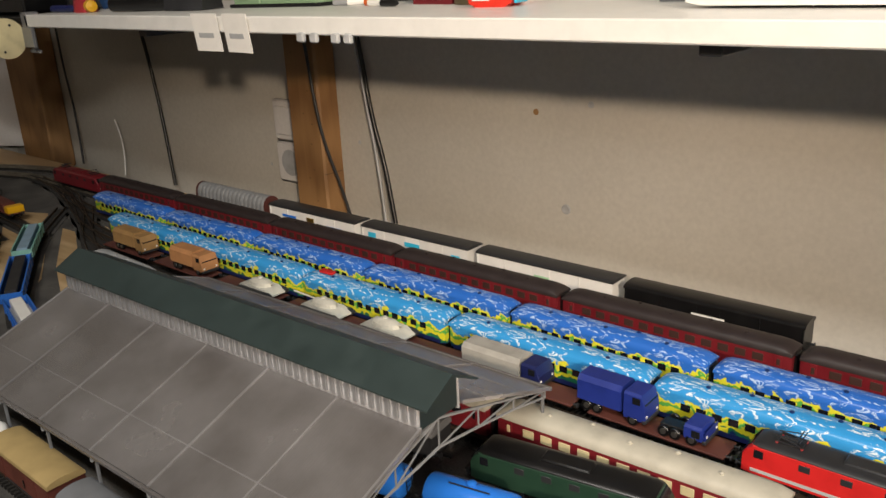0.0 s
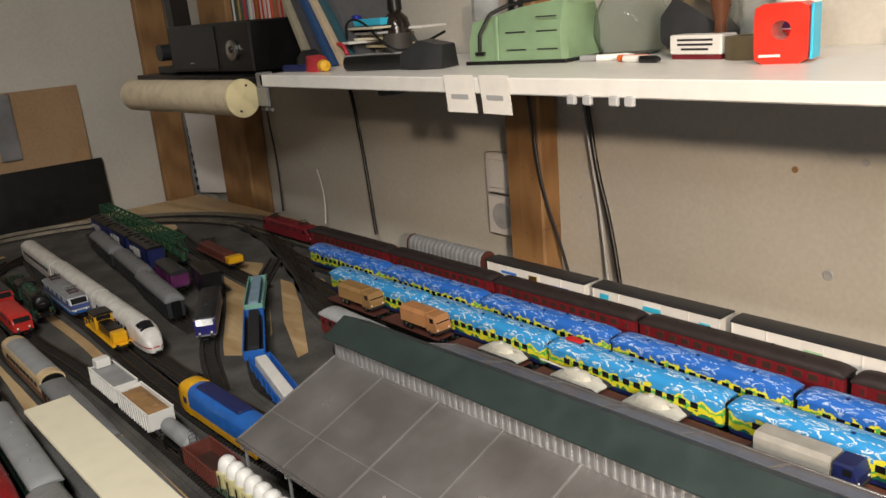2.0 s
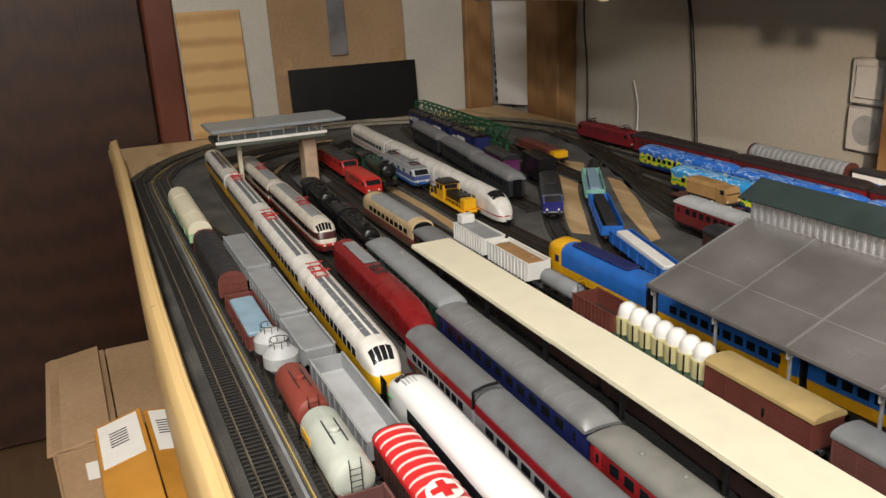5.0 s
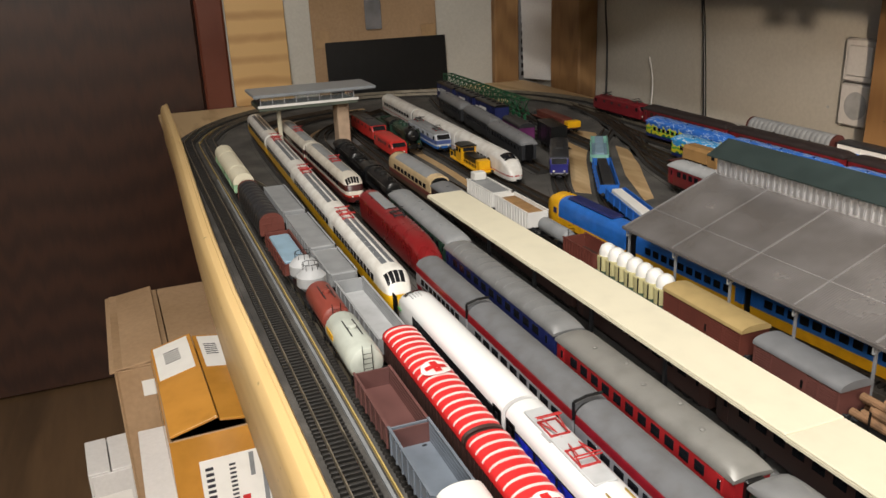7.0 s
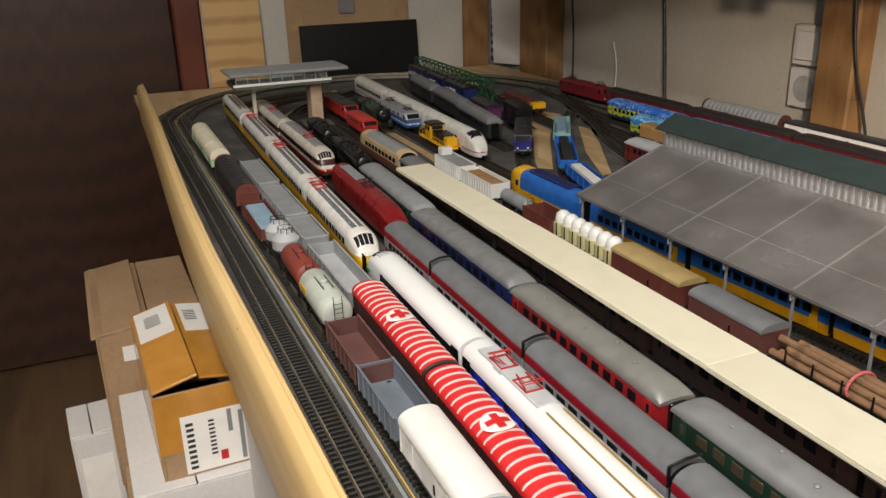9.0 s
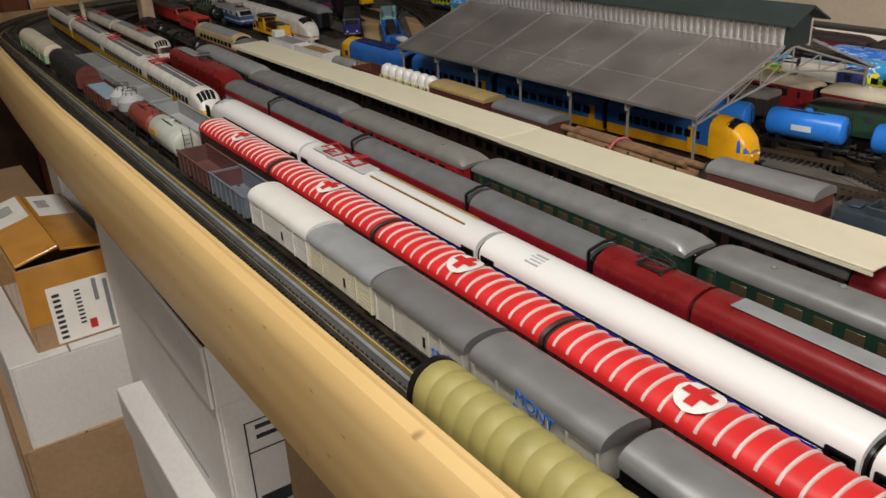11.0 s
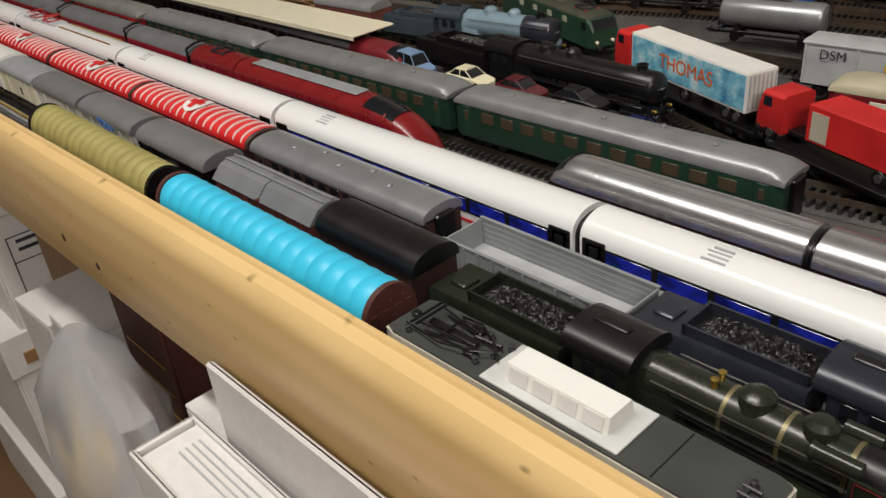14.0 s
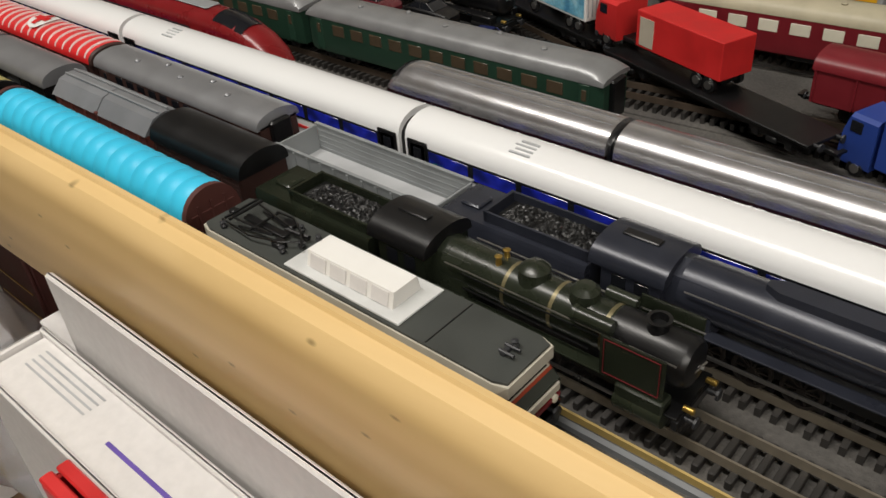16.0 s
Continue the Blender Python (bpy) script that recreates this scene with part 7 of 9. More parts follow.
# ---------------- sixth row: express coaches ----------------
steamer(-1.33, 0.160, -2.2, BLACK, "black steam locomotive with dull paint", L=0.16, tender=0.09, bands=False, deflect=False)
BRNW = paint("brown_glazing", (0.075, 0.055, 0.035), 0.2, wear=0.4)
SR = paint("ribbed_silver_roof", (0.27, 0.275, 0.28), 0.36, 0.4)
coach(-1.02, 0.147, -1.5, 0.256, GREEN, MIDGREY, "dark green express coach with grey roof", 12, frame=None)
coach(-0.752, T5, 0, 0.278, NAVY, SR, "navy sleeping coach with ribbed silver roof", 11, ribs=14)
coach(-0.490, T5 - 0.002, 0, 0.244, paint("dining_red", (0.36, 0.018, 0.022), 0.4), paint("dull_silver_roof", (0.24, 0.235, 0.22), 0.42, 0.3), "red dining coach with dull silver roof and gold lettering", 11, stripes=((0.0165, 0.0172, GOLD),))
coach(-0.241, T5 + 0.004, 0.6, 0.250, GREEN, SR, "dark green express coach with silver roof", 11, ribs=0, winm=BRNW)
coach(0.024, T5 + 0.009, 1.0, 0.274, GREEN, SR, "dark green express coach with silver roof", 11, winm=BRNW)
coach(0.302, T5 + 0.014, 1.2, 0.276, GREEN, SR, "dark green express coach with silver roof and framed windows", 11, winm=BRNW)

# ---------------- seventh row, behind the canopy ----------------
RHG = banded("cream_brown_livery", [(0.0, (0.05, 0.02, 0.02)), (0.012, (0.16, 0.03, 0.03)), (0.019, (0.60, 0.45, 0.26)), (0.06, (0.60, 0.45, 0.26))], 0.4)
for i, xx in enumerate((-1.29, -1.06, -0.83, -0.60, -0.37, -0.14)):
    if i == 0:
        u = unit(xx, 0.229, 0, 0.226, RHG, "cream and brown observation railcar with grey roof", nose=(1, 0), win=9, nlen=0.04, roofm=MIDGREY, roofw=0.9)
    else:
        # dark brown bodies put the shade under the canopy into their colour
        coach(xx, 0.229 - 0.0052 * i, -1.3, 0.226, DKBROWN, GREYROOF, "coach with dark grey roof, body darkened for the canopy shade", 9, top=0.034, rise=0.0085)
unit(0.010, 0.197, -1.0, 0.085, MAROON, "maroon railcar with a rounded nose and cream bumper", nose=(0, 1), win=2, nlen=0.045, top=0.033, rise=0.0095)

# ---------------- eighth row: hoppers, drums, brown vans, logs ----------------
def hopper(x, y, L, label, load=None):
    v = gondola(x, y, 0, L, WHITE, label, top=0.034, ribs=12, inner=load or MIDGREY, load=heap(L - 0.018, 0.029, 0.030, 0.005, 20, 8, 5) if load else Geo().box(-L / 2 + 0.008, L / 2 - 0.008, -0.015, 0.015, 0.030, 0.0335, 0.001))
    return v


hp = hopper(-1.132, T7, 0.105, "white ribbed hopper wagon with a grey cover")
part("brake_cabin", Geo().box(-0.046, -0.030, -0.010, 0.010, 0.034, 0.046, 0.001), WHITE, hp, smooth=False)
hopper(-1.022, T7, 0.115, "white ribbed hopper wagon with a sand load", TAN)
tanker(-0.918, T7, 0, 0.09, MIDGREY, "small dark grey tank wagon", 0.010, 0.022, dome=False)
gondola(-0.835, T7, 0, 0.085, BROWN, "red-brown slatted wagon standing among the trains", top=0.030, ribs=11, inner=DKBROWN)


def drum_wagon(x, y):
    v = veh("drum_wagon", "flat wagon loaded with white topped cream drums", "freight wagon", x, y)
    part("deck", Geo().box(-0.07, 0.07, -0.0155, 0.0155, 0.0095, 0.0115, 0.0004), paint("deck_dark_green", (0.03, 0.06, 0.04), 0.6), v, smooth=False)
    for i in range(7):
        dr = shared("drum", "drum", lambda: Geo().turned([(0.0115, 0.0085), (0.026, 0.0092), (0.0275, 0.0092), (0.029, 0.0088), (0.029, 0)], 16, "z"), paint("drum_cream", (0.55, 0.50, 0.26), 0.5), v, pose(-0.056 + i * 0.0187, -0.004, 0))
        shared("drum_top", "drumtop", lambda: Geo().turned([(0.029, 0.0102), (0.034, 0.0100), (0.0395, 0.0082), (0.0425, 0.0045), (0.0432, 0)], 16, "z"), WHITE, dr, pose(0, 0.004, 0))
    for i in range(8):
        part("stay", Geo().box(-0.0655 + i * 0.0187 - 0.0006, -0.0655 + i * 0.0187 + 0.0006, -0.0158, -0.0148, 0.010, 0.031), BLACK, v, smooth=False)
    running_gear(v, 0.15, True)
    return v


drum_wagon(-0.738, T7)
TANROOF = paint("tan_roof", (0.36, 0.26, 0.11), 0.6)
van(-0.605, T7, 0, 0.128, BROWN, TANROOF, "red-brown goods van with tan roof", top=0.036, rise=0.0055, planks=9)
van(-0.482, T7, 0, 0.108, paint("van_brown", (0.12, 0.042, 0.035), 0.6), GREYROOF, "red-brown goods van with grey roof and brake cabin", top=0.034, rise=0.0065, planks=9)
v = flat_wagon(-0.335, T7 + 0.004, 1.5, 0.185, BLACK, "black stake wagon for logs", stakes=6)
BARK = paint("bark", (0.20, 0.11, 0.055), 0.85, wear=0.4, stain=120, bump=0.5)
rnd = random.Random(4)
for i in range(9):
    yy, zz = [(-0.010, 0.0165), (-0.003, 0.0162), (0.004, 0.0163), (0.0105, 0.0165), (-0.0065, 0.0225), (0.0005, 0.0224), (0.0072, 0.0226), (-0.003, 0.0285), (0.004, 0.0287)][i]
    r = 0.0033 + 0.0005 * rnd.random()
    d = rnd.uniform(-0.012, 0.012)
    solid("log", Geo().turned([(-0.085 + d, 0), (-0.085 + d, r), (-0.03, r * 1.06), (0.03, r * 0.96), (0.083 + d, r * 0.9), (0.083 + d, 0)], 10), BARK, "brown wooden log tied on a flat wagon", "log", pose(-0.335, T7 + 0.004 + yy, RT + zz) @ pose(0, 0, 0, 0, rnd.uniform(-1.2, 1.2), 1.5 + rnd.uniform(-2, 2)), "logs on the wagon")
solid("rubber_band", Geo().path([(0, 0.0155 * math.cos(2 * math.pi * k / 20), 0.0225 + 0.0115 * math.sin(2 * math.pi * k / 20)) for k in range(21)], 0.0013, 6), paint("pink_rubber", (0.62, 0.14, 0.15), 0.6), "pink rubber band round the logs", "band", pose(-0.345, T7 + 0.004, RT))
van(-0.178, T7 + 0.009, 3, 0.112, MATS["van_brown"], GREYROOF, "red-brown goods van with dark grey roof", top=0.034, rise=0.008, planks=9)
steamer(-0.032, 0.316, 6, paint("engine_pale_blue", (0.16, 0.24, 0.30), 0.4), "pale blue-grey steam locomotive with dark tender", L=0.15, tender=0.075, bands=False, deflect=False, boxm=MATS["engine_slate"], cabm=paint("engine_dark_blue", (0.03, 0.045, 0.06), 0.45))

# ---------------- blue and yellow train through the hall ----------------
NSB = banded("blue_yellow_livery", [(0.0, (0.70, 0.36, 0.01)), (0.0165, (0.02, 0.13, 0.48)), (0.06, (0.02, 0.13, 0.48))], 0.35)
NSY = paint("loco_yellow", (0.76, 0.40, 0.01), 0.35)
u = unit(-0.925, 0.351, 1.0, 0.20, NSB, "yellow-nosed blue diesel locomotive", nose=(1, 0), win=0, nlen=0.05, top=0.033, rise=0.012)
part("yellow_cab", Geo().loft([body_ring(xx, 0.0335 * q, 0.0045, 0.0345 * k, 0.0125 * k, 10, 0.0015) for xx, q, k in ((-0.0988, 0.62, 0.70), (-0.094, 0.86, 0.86), (-0.08, 0.98, 0.99), (-0.062, 1.0, 1.0))]), NSY, u, "rounded yellow cab")
part("roof_hood", Geo().box(-0.05, 0.06, -0.010, 0.010, 0.0435, 0.0475, 0.002), NAVY, u, "dark blue roof hood")
part("cab_mark", Geo().box(-0.075, -0.067, -0.0173, -0.0167, 0.020, 0.028), NAVY, u, "dark emblem", smooth=False)
for i in range(3):
    xx = -0.722 + i * 0.185
    u = unit(xx, 0.357 + (xx + 0.722) * 0.085 + 0.006, 4.2 if i else 2.5, 0.183, NSB, "blue and yellow express coach with blue roof", nose=(0, 1 if i == 2 else 0), win=10, winm=GLASSY, wz=0.0215, wh=0.0085, nlen=0.05)
    for s in (-1, 1):
        part("door", Geo().box(0.07 - (0.05 if i == 2 else 0), 0.079 - (0.05 if i == 2 else 0), s * 0.0165 - 0.0004, s * 0.0165 + 0.0006, 0.008, 0.033), NSY, u, smooth=False)
part("yellow_nose", Geo().loft([body_ring(xx, 0.0336 * q, 0.0045, 0.0348 * k, 0.0125 * k, 10, 0.0015) for xx, q, k in ((0.045, 1.0, 0.99), (0.062, 0.985, 0.955), (0.074, 0.92, 0.86), (0.083, 0.80, 0.68), (0.0885, 0.55, 0.42))]), NSY, u, "rounded yellow nose")

# blue tank wagons and what stands round them
for i, (xx, yy) in enumerate(((-0.36, 0.460), (-0.262, 0.481), (-0.155, 0.497), (-0.030, 0.527), (0.085, 0.555), (0.20, 0.58))):
    tanker(xx, yy, 11, 0.098 if i < 3 else 0.112, BLUE, "bright blue tank wagon with a pale name panel", 0.0148, bandm=paint("pale_name_panel", (0.45, 0.55, 0.65), 0.5))
eloco(0.045, 0.407, -20, 0.205, GREEN, paint("olive_roof", (0.045, 0.05, 0.035), 0.6), "dark green electric locomotive with two pantographs", panto=2, win=4, top=0.039, winm=paint("pale_pane", (0.30, 0.32, 0.26), 0.2))
coach(-0.19, 0.607, 2, 0.26, MAROON, paint("stone_roof", (0.46, 0.44, 0.37), 0.5), "maroon coach with cream roof and gold lines", 11, stripes=((0.0172, 0.0178, GOLD),), winm=paint("cream_blind", (0.55, 0.48, 0.28), 0.4))
coach(-0.457, 0.602, 0, 0.26, MAROON, MATS["stone_roof"], "maroon coach with cream roof", 11)
van(-0.40, 0.535, 8, 0.12, DARK, GREYROOF, "dark grey goods van beside the blue tank wagons", top=0.033)
eloco(-0.022, TBF - 0.002, 0, 0.21, paint("traffic_red", (0.56, 0.02, 0.02), 0.4), DARK, "red electric locomotive with dark roof gear", panto=2, win=4, stripes=((0.0125, 0.0155, LIGHTGREY),))
eloco(-0.22, 0.555, 9, 0.18, GREEN, BLACK, "dark green shunting engine standing among the trains", panto=0, win=4)
eloco(0.20, TBF - 0.002, 0, 0.21, MATS["traffic_red"], DARK, "red electric locomotive standing among the trains", panto=2, win=4)

# ---------------- parked cars and lorries at the right ----------------
fw = flat_wagon(0.145, 0.200, 3, 0.235, BLACK, "black flat wagon carrying toy cars", bog=True)
ZC = RT + 0.0126
ZU = RT + 0.0211
part("upper_deck", Geo().box(-0.11, 0.11, -0.014, 0.014, 0.0125, 0.0210, 0.0006), BLACK, fw, smooth=False)
car(0.030, 0.198, -8, ZU, paint("car_blue", (0.17, 0.27, 0.44), 0.3), "pale blue estate toy car", L=0.045, H=0.019, estate=True)
car(0.098, 0.197, 0, ZU, paint("car_cream", (0.66, 0.62, 0.44), 0.28), "cream toy saloon car standing among the trains")
car(0.155, 0.200, 0, ZU, paint("car_maroon", (0.09, 0.012, 0.018), 0.2), "dark maroon toy car standing among the trains")
car(0.212, 0.206, 0, ZU, BLACK, "black toy car standing among the trains")
car(0.262, 0.215, 8, 0.0125, NAVY, "dark blue toy car on the trackbed")
steamer(0.10, 0.258, -3, BLACK, "black steam locomotive with long tender", L=0.19, tender=0.10, bands=False, deflect=False)
for xx, yy, L in ((0.268, 0.300, 0.22), (0.47, 0.222, 0.20)):
    flat_wagon(xx, yy, -20, L, BLACK, "black low-loader wagon under a lorry", bog=True)
IMG = mottled("picture_panel", [(0.05, 0.22, 0.40), (0.20, 0.50, 0.65), (0.60, 0.75, 0.80)], 60, 0.35, 400, 0.03, 0.0003)
tr = lorry(0.355, 0.268, 160, ZC, RED, WHITE, "red lorry with a white box body and blue picture sides", L=0.168, H=0.041, sides=IMG, roofm=WHITE, artic=True)
text_mesh("lettering", "THOMAS", 0.0165, ORANGE, tr, pose(0.07, 0.01485, 0.0265) @ pose(0, 0, 0, 90, 0, 180), "orange block lettering THOMAS")
g = Geo()
for k in range(7):
    g.box(-0.0005, 0.0, -0.012 + k * 0.004 - 0.0005, -0.012 + k * 0.004 + 0.0005, 0.014, 0.039)
part("door_bars", g, LIGHTGREY, tr, "grey rear door bars", smooth=False)
tr = lorry(0.487, 0.220, 160, ZC, RED, RED, "red lorry with a red box body and a small picture", L=0.128, H=0.037, cabL=0.024, gap=0.022)
part("picture", Geo().box(0.064, 0.078, 0.0142, 0.0147, 0.013, 0.033), paint("picture_print", (0.45, 0.40, 0.32), 0.5), tr, "small printed picture", smooth=False)
lorry(0.662, 0.178, 160, 0.001, paint("truck_blue", (0.02, 0.05, 0.25), 0.35), MATS["truck_blue"], "dark blue toy lorry standing among the trains", L=0.10, H=0.04)
van(0.59, 0.248, -4, 0.13, MAROON, MAROON, "maroon van with rounded roof", top=0.034, rise=0.009)
v = van(0.43, 0.392, 3, 0.20, LIGHTGREY, LIGHTGREY, "grey container wagon with dark lettering", top=0.046, rise=0.001, w=0.03, rails=False, bog=True)
text_mesh("lettering", "DSM", 0.011, INK, v, pose(-0.07, -0.0168, 0.037) @ SIDE, "dark lettering DSM")
part("yellow_band", Geo().box(-0.03, 0.09, -0.0166, -0.0158, 0.030, 0.035), YELLOW, v, "yellow print band", smooth=False)
coach(0.515, 0.326, 3, 0.26, MAROON, paint("beige_roof", (0.42, 0.38, 0.27), 0.5), "maroon coach with beige roof", 9, winm=paint("pale_blind", (0.65, 0.62, 0.5), 0.4))
car(0.53, 0.395, 0, RT + 0.047, YELLOW, "yellow toy car on the container wagon", L=0.055)

tanker(0.25, 0.492, 6, 0.12, SILVER, "silver tank wagon with black ends standing among the trains", 0.0145)

# ---------------- back rows: mural trains, maroon train ----------------
for i in range(6):
    coach(-1.1285 + i * 0.2572, TB3 - 0.004, 0, 0.2552, MURAL_A, MURAL_A, "coach painted with blue sky, yellow and green meadow", 13, stripes=((0.0075, 0.0125, NAVY),), wh=0.0075, wz=0.0205, doors=False)
for i in range(6):
    coach(-1.305 + i * 0.2465, TB2 - 0.007, 0, 0.2445, MURAL_B, MURAL_B, "coach painted with deep blue sky and yellow fields", 13, stripes=((0.0075, 0.0125, NAVY),), wh=0.0075, wz=0.0205, doors=False)
eloco(-1.65, TB1, 0, 0.21, MAROON, MAROON, "maroon electric locomotive standing among the trains", panto=2, win=4)
for i in range(7):
    coach(-1.405 + i * 0.282, TB1, 0, 0.28, MAROON, paint("brown_black_roof", (0.025, 0.018, 0.018), 0.5), "maroon coach with blackish roof", 12, winm=DKBROWN)
solid("red_clip", Geo().box(-0.012, 0.012, -0.005, 0.005, 0, 0.004, 0.001), RED, "small red plastic piece lying on a coach roof", "clip", pose(-0.705, TB3 - 0.004, RT + 0.0465))

# military flat wagons with loads
ARMY = paint("desert_tan", (0.33, 0.19, 0.07), 0.7)
WTANK = paint("winter_white", (0.58, 0.57, 0.50), 0.7, wear=0.35)
DECK = paint("rust_deck", (0.10, 0.03, 0.022), 0.6)
for i in range(7):
    flat_wagon(-1.135 + i * 0.155, TBF, 0, 0.148, DECK, "rust-brown flat wagon with a military load", bog=False)
lorry(-1.165, TBF, 0, ZC, ARMY, ARMY, "tan military truck with canvas cover", L=0.088, H=0.034, canvas=True)
lorry(-0.998, TBF, 0, ZC, paint("orange_tan", (0.42, 0.20, 0.08), 0.7), MATS["orange_tan"], "orange-tan military truck with canvas cover", L=0.082, H=0.034, canvas=True)


def battle_tank(x, gun):
    v = thing("toy_tank", "whitewashed toy battle tank on a flat wagon", "toy tank", pose(x, TBF, ZC), "toy tanks")
    part("hull", Geo().loft([[(xx, -0.013, 0.004), (xx, -0.013, t), (xx, 0.013, t), (xx, 0.013, 0.004)] for xx, t in ((-0.034, 0.010), (-0.030, 0.0125), (0.020, 0.0125), (0.034, 0.006))]), WTANK, v)
    for s in (-1, 1):
        tr_ = part("track", Geo().loft([[(xx, s * 0.0145 - 0.0028, z0), (xx, s * 0.0145 - 0.0028, z1), (xx, s * 0.0145 + 0.0028, z1), (xx, s * 0.0145 + 0.0028, z0)] for xx, z0, z1 in ((-0.036, 0.004, 0.007), (-0.031, 0.0, 0.0095), (0.029, 0.0, 0.0095), (0.036, 0.004, 0.007))]), DARK, v)
        for k in range(6):
            shared("road_wheel", "rw", lambda: Geo().turned([(-0.0008, 0), (-0.0008, 0.0036), (0.0008, 0.0036), (0.0008, 0)], 12, "y", (0.0042, 0)), WTANK, tr_, pose(-0.024 + k * 0.0096, s * 0.0175, 0))
    tu = part("turret", Geo().loft([[(0.022 * k * math.cos(t) - 0.002, 0.0115 * k * math.sin(t), z) for t in (2 * math.pi * i / 10 for i in range(10))] for z, k in ((0.0125, 1.0), (0.017, 0.92), (0.0195, 0.6))]), WTANK, v)
    part("gun", Geo().tube((0.014, 0, 0.016), (0.014 + gun, 0, 0.0185), 0.0012, n=8), WTANK, tu)
    part("hatch", Geo().turned([(0.0195, 0.0035), (0.0212, 0.0032), (0.0212, 0)], 10, "z", (-0.006, 0.003)), WTANK, tu)
    return v


for xx, gn in ((-0.795, 0.012), (-0.665, -0.075), (-0.556, 0.01)):
    battle_tank(xx, gn)
lorry(-0.430, TBF, 0, ZC, NAVY, paint("grey_canvas", (0.36, 0.35, 0.32), 0.8), "blue lorry with a grey canvas cover", L=0.10, H=0.030, canvas=True)
lorry(-0.285, TBF, 0, ZC, paint("army_blue", (0.014, 0.03, 0.22), 0.45), MATS["army_blue"], "dark blue military truck with canvas cover", L=0.072, H=0.036, canvas=True)
lorry(-0.205, TBF, 0, ZC, MATS["army_blue"], None, "small open dark blue truck", L=0.05, H=0.022, cabL=0.02)

# ---------------- yard at the west end ----------------
ICE2 = banded("white_red_stripe", [(0.0, (0.70, 0.69, 0.66)), (0.0125, (0.45, 0.02, 0.02)), (0.0145, (0.74, 0.73, 0.70)), (0.06, (0.74, 0.73, 0.70))], 0.3)
for i, (x0, x1) in enumerate(((-2.02, -1.77), (-1.768, -1.49), (-1.488, -1.225))):
    yy = [0.412, 0.404, 0.393][i]
    u = unit((x0 + x1) / 2, yy, -2.2, x1 - x0, ICE2, "white high-speed train with a red stripe", nose=(0, 1 if i == 2 else 0), win=10, nlen=0.075, band=False)
    if i == 2:
        text_mesh("lettering", "ICE", 0.012, MIDGREY, u, pose(0.025, -0.0171, 0.025) @ SIDE, "grey lettering ICE")
eloco(-1.60, 0.368, -1.5, 0.20, banded("white_blue_loco", [(0.0, (0.02, 0.12, 0.42)), (0.015, (0.55, 0.58, 0.62)), (0.018, (0.08, 0.12, 0.32)), (0.026, (0.5, 0.53, 0.58)), (0.05, (0.5, 0.53, 0.58))], 0.4), MIDGREY, "grey and blue electric locomotive", panto=2, win=4)


def shunter(x, y, rz):
    v = veh("shunting_locomotive", "yellow diesel shunter with black hood and railings", "locomotive", x, y, rz)
    part("frame", Geo().box(-0.072, 0.072, -0.0155, 0.0155, 0.0085, 0.012, 0.0006), NSY, v, smooth=False)
    part("hood", Geo().box(-0.012, 0.048, -0.0105, 0.0105, 0.012, 0.030, 0.0015), BLACK, v)
    part("hood_front", Geo().box(0.048, 0.066, -0.0110, 0.0110, 0.012, 0.029, 0.0015), NSY, v)
    cab = part("cab", Geo().box(-0.042, -0.012, -0.0145, 0.0145, 0.012, 0.040, 0.001), NSY, v, smooth=False)
    part("cab_roof", Geo().loft([roof_ring(xx, 0.031, 0.040, 0.003, 8) for xx in (-0.044, -0.010)]), BLACK, cab)
    side_panes(cab, (-0.034, -0.020), 0.009, 0.008, 0.028, 0.0145, GLASSY)
    for s in (-1, 1):
        part("cab_end_window", Geo().box(-0.027 + s * 0.0152 - 0.0003, -0.027 + s * 0.0152 + 0.0003, -0.011, 0.011, 0.0305, 0.0375), GLASSY, cab, smooth=False)
        g = Geo()
        for k in range(6):
            g.tube((-0.005 + k * 0.0145, s * 0.0152, 0.012), (-0.005 + k * 0.0145, s * 0.0152, 0.022), 0.0005, n=4)
        g.tube((-0.005, s * 0.0152, 0.022), (0.0675, s * 0.0152, 0.022), 0.0005, n=4)
        for k in range(2):
            g.tube((-0.070 + k * 0.018, s * 0.0152, 0.012), (-0.070 + k * 0.018, s * 0.0152, 0.024), 0.0005, n=4)
        g.tube((-0.070, s * 0.0152, 0.024), (-0.052, s * 0.0152, 0.024), 0.0005, n=4)
        part("railing", g, NSY, v)
    part("rear_hood", Geo().box(-0.066, -0.043, -0.0105, 0.0105, 0.012, 0.026, 0.0012), BLACK, v)
    buffers(v, 0.144)
    running_gear(v, 0.15, True)
    return v


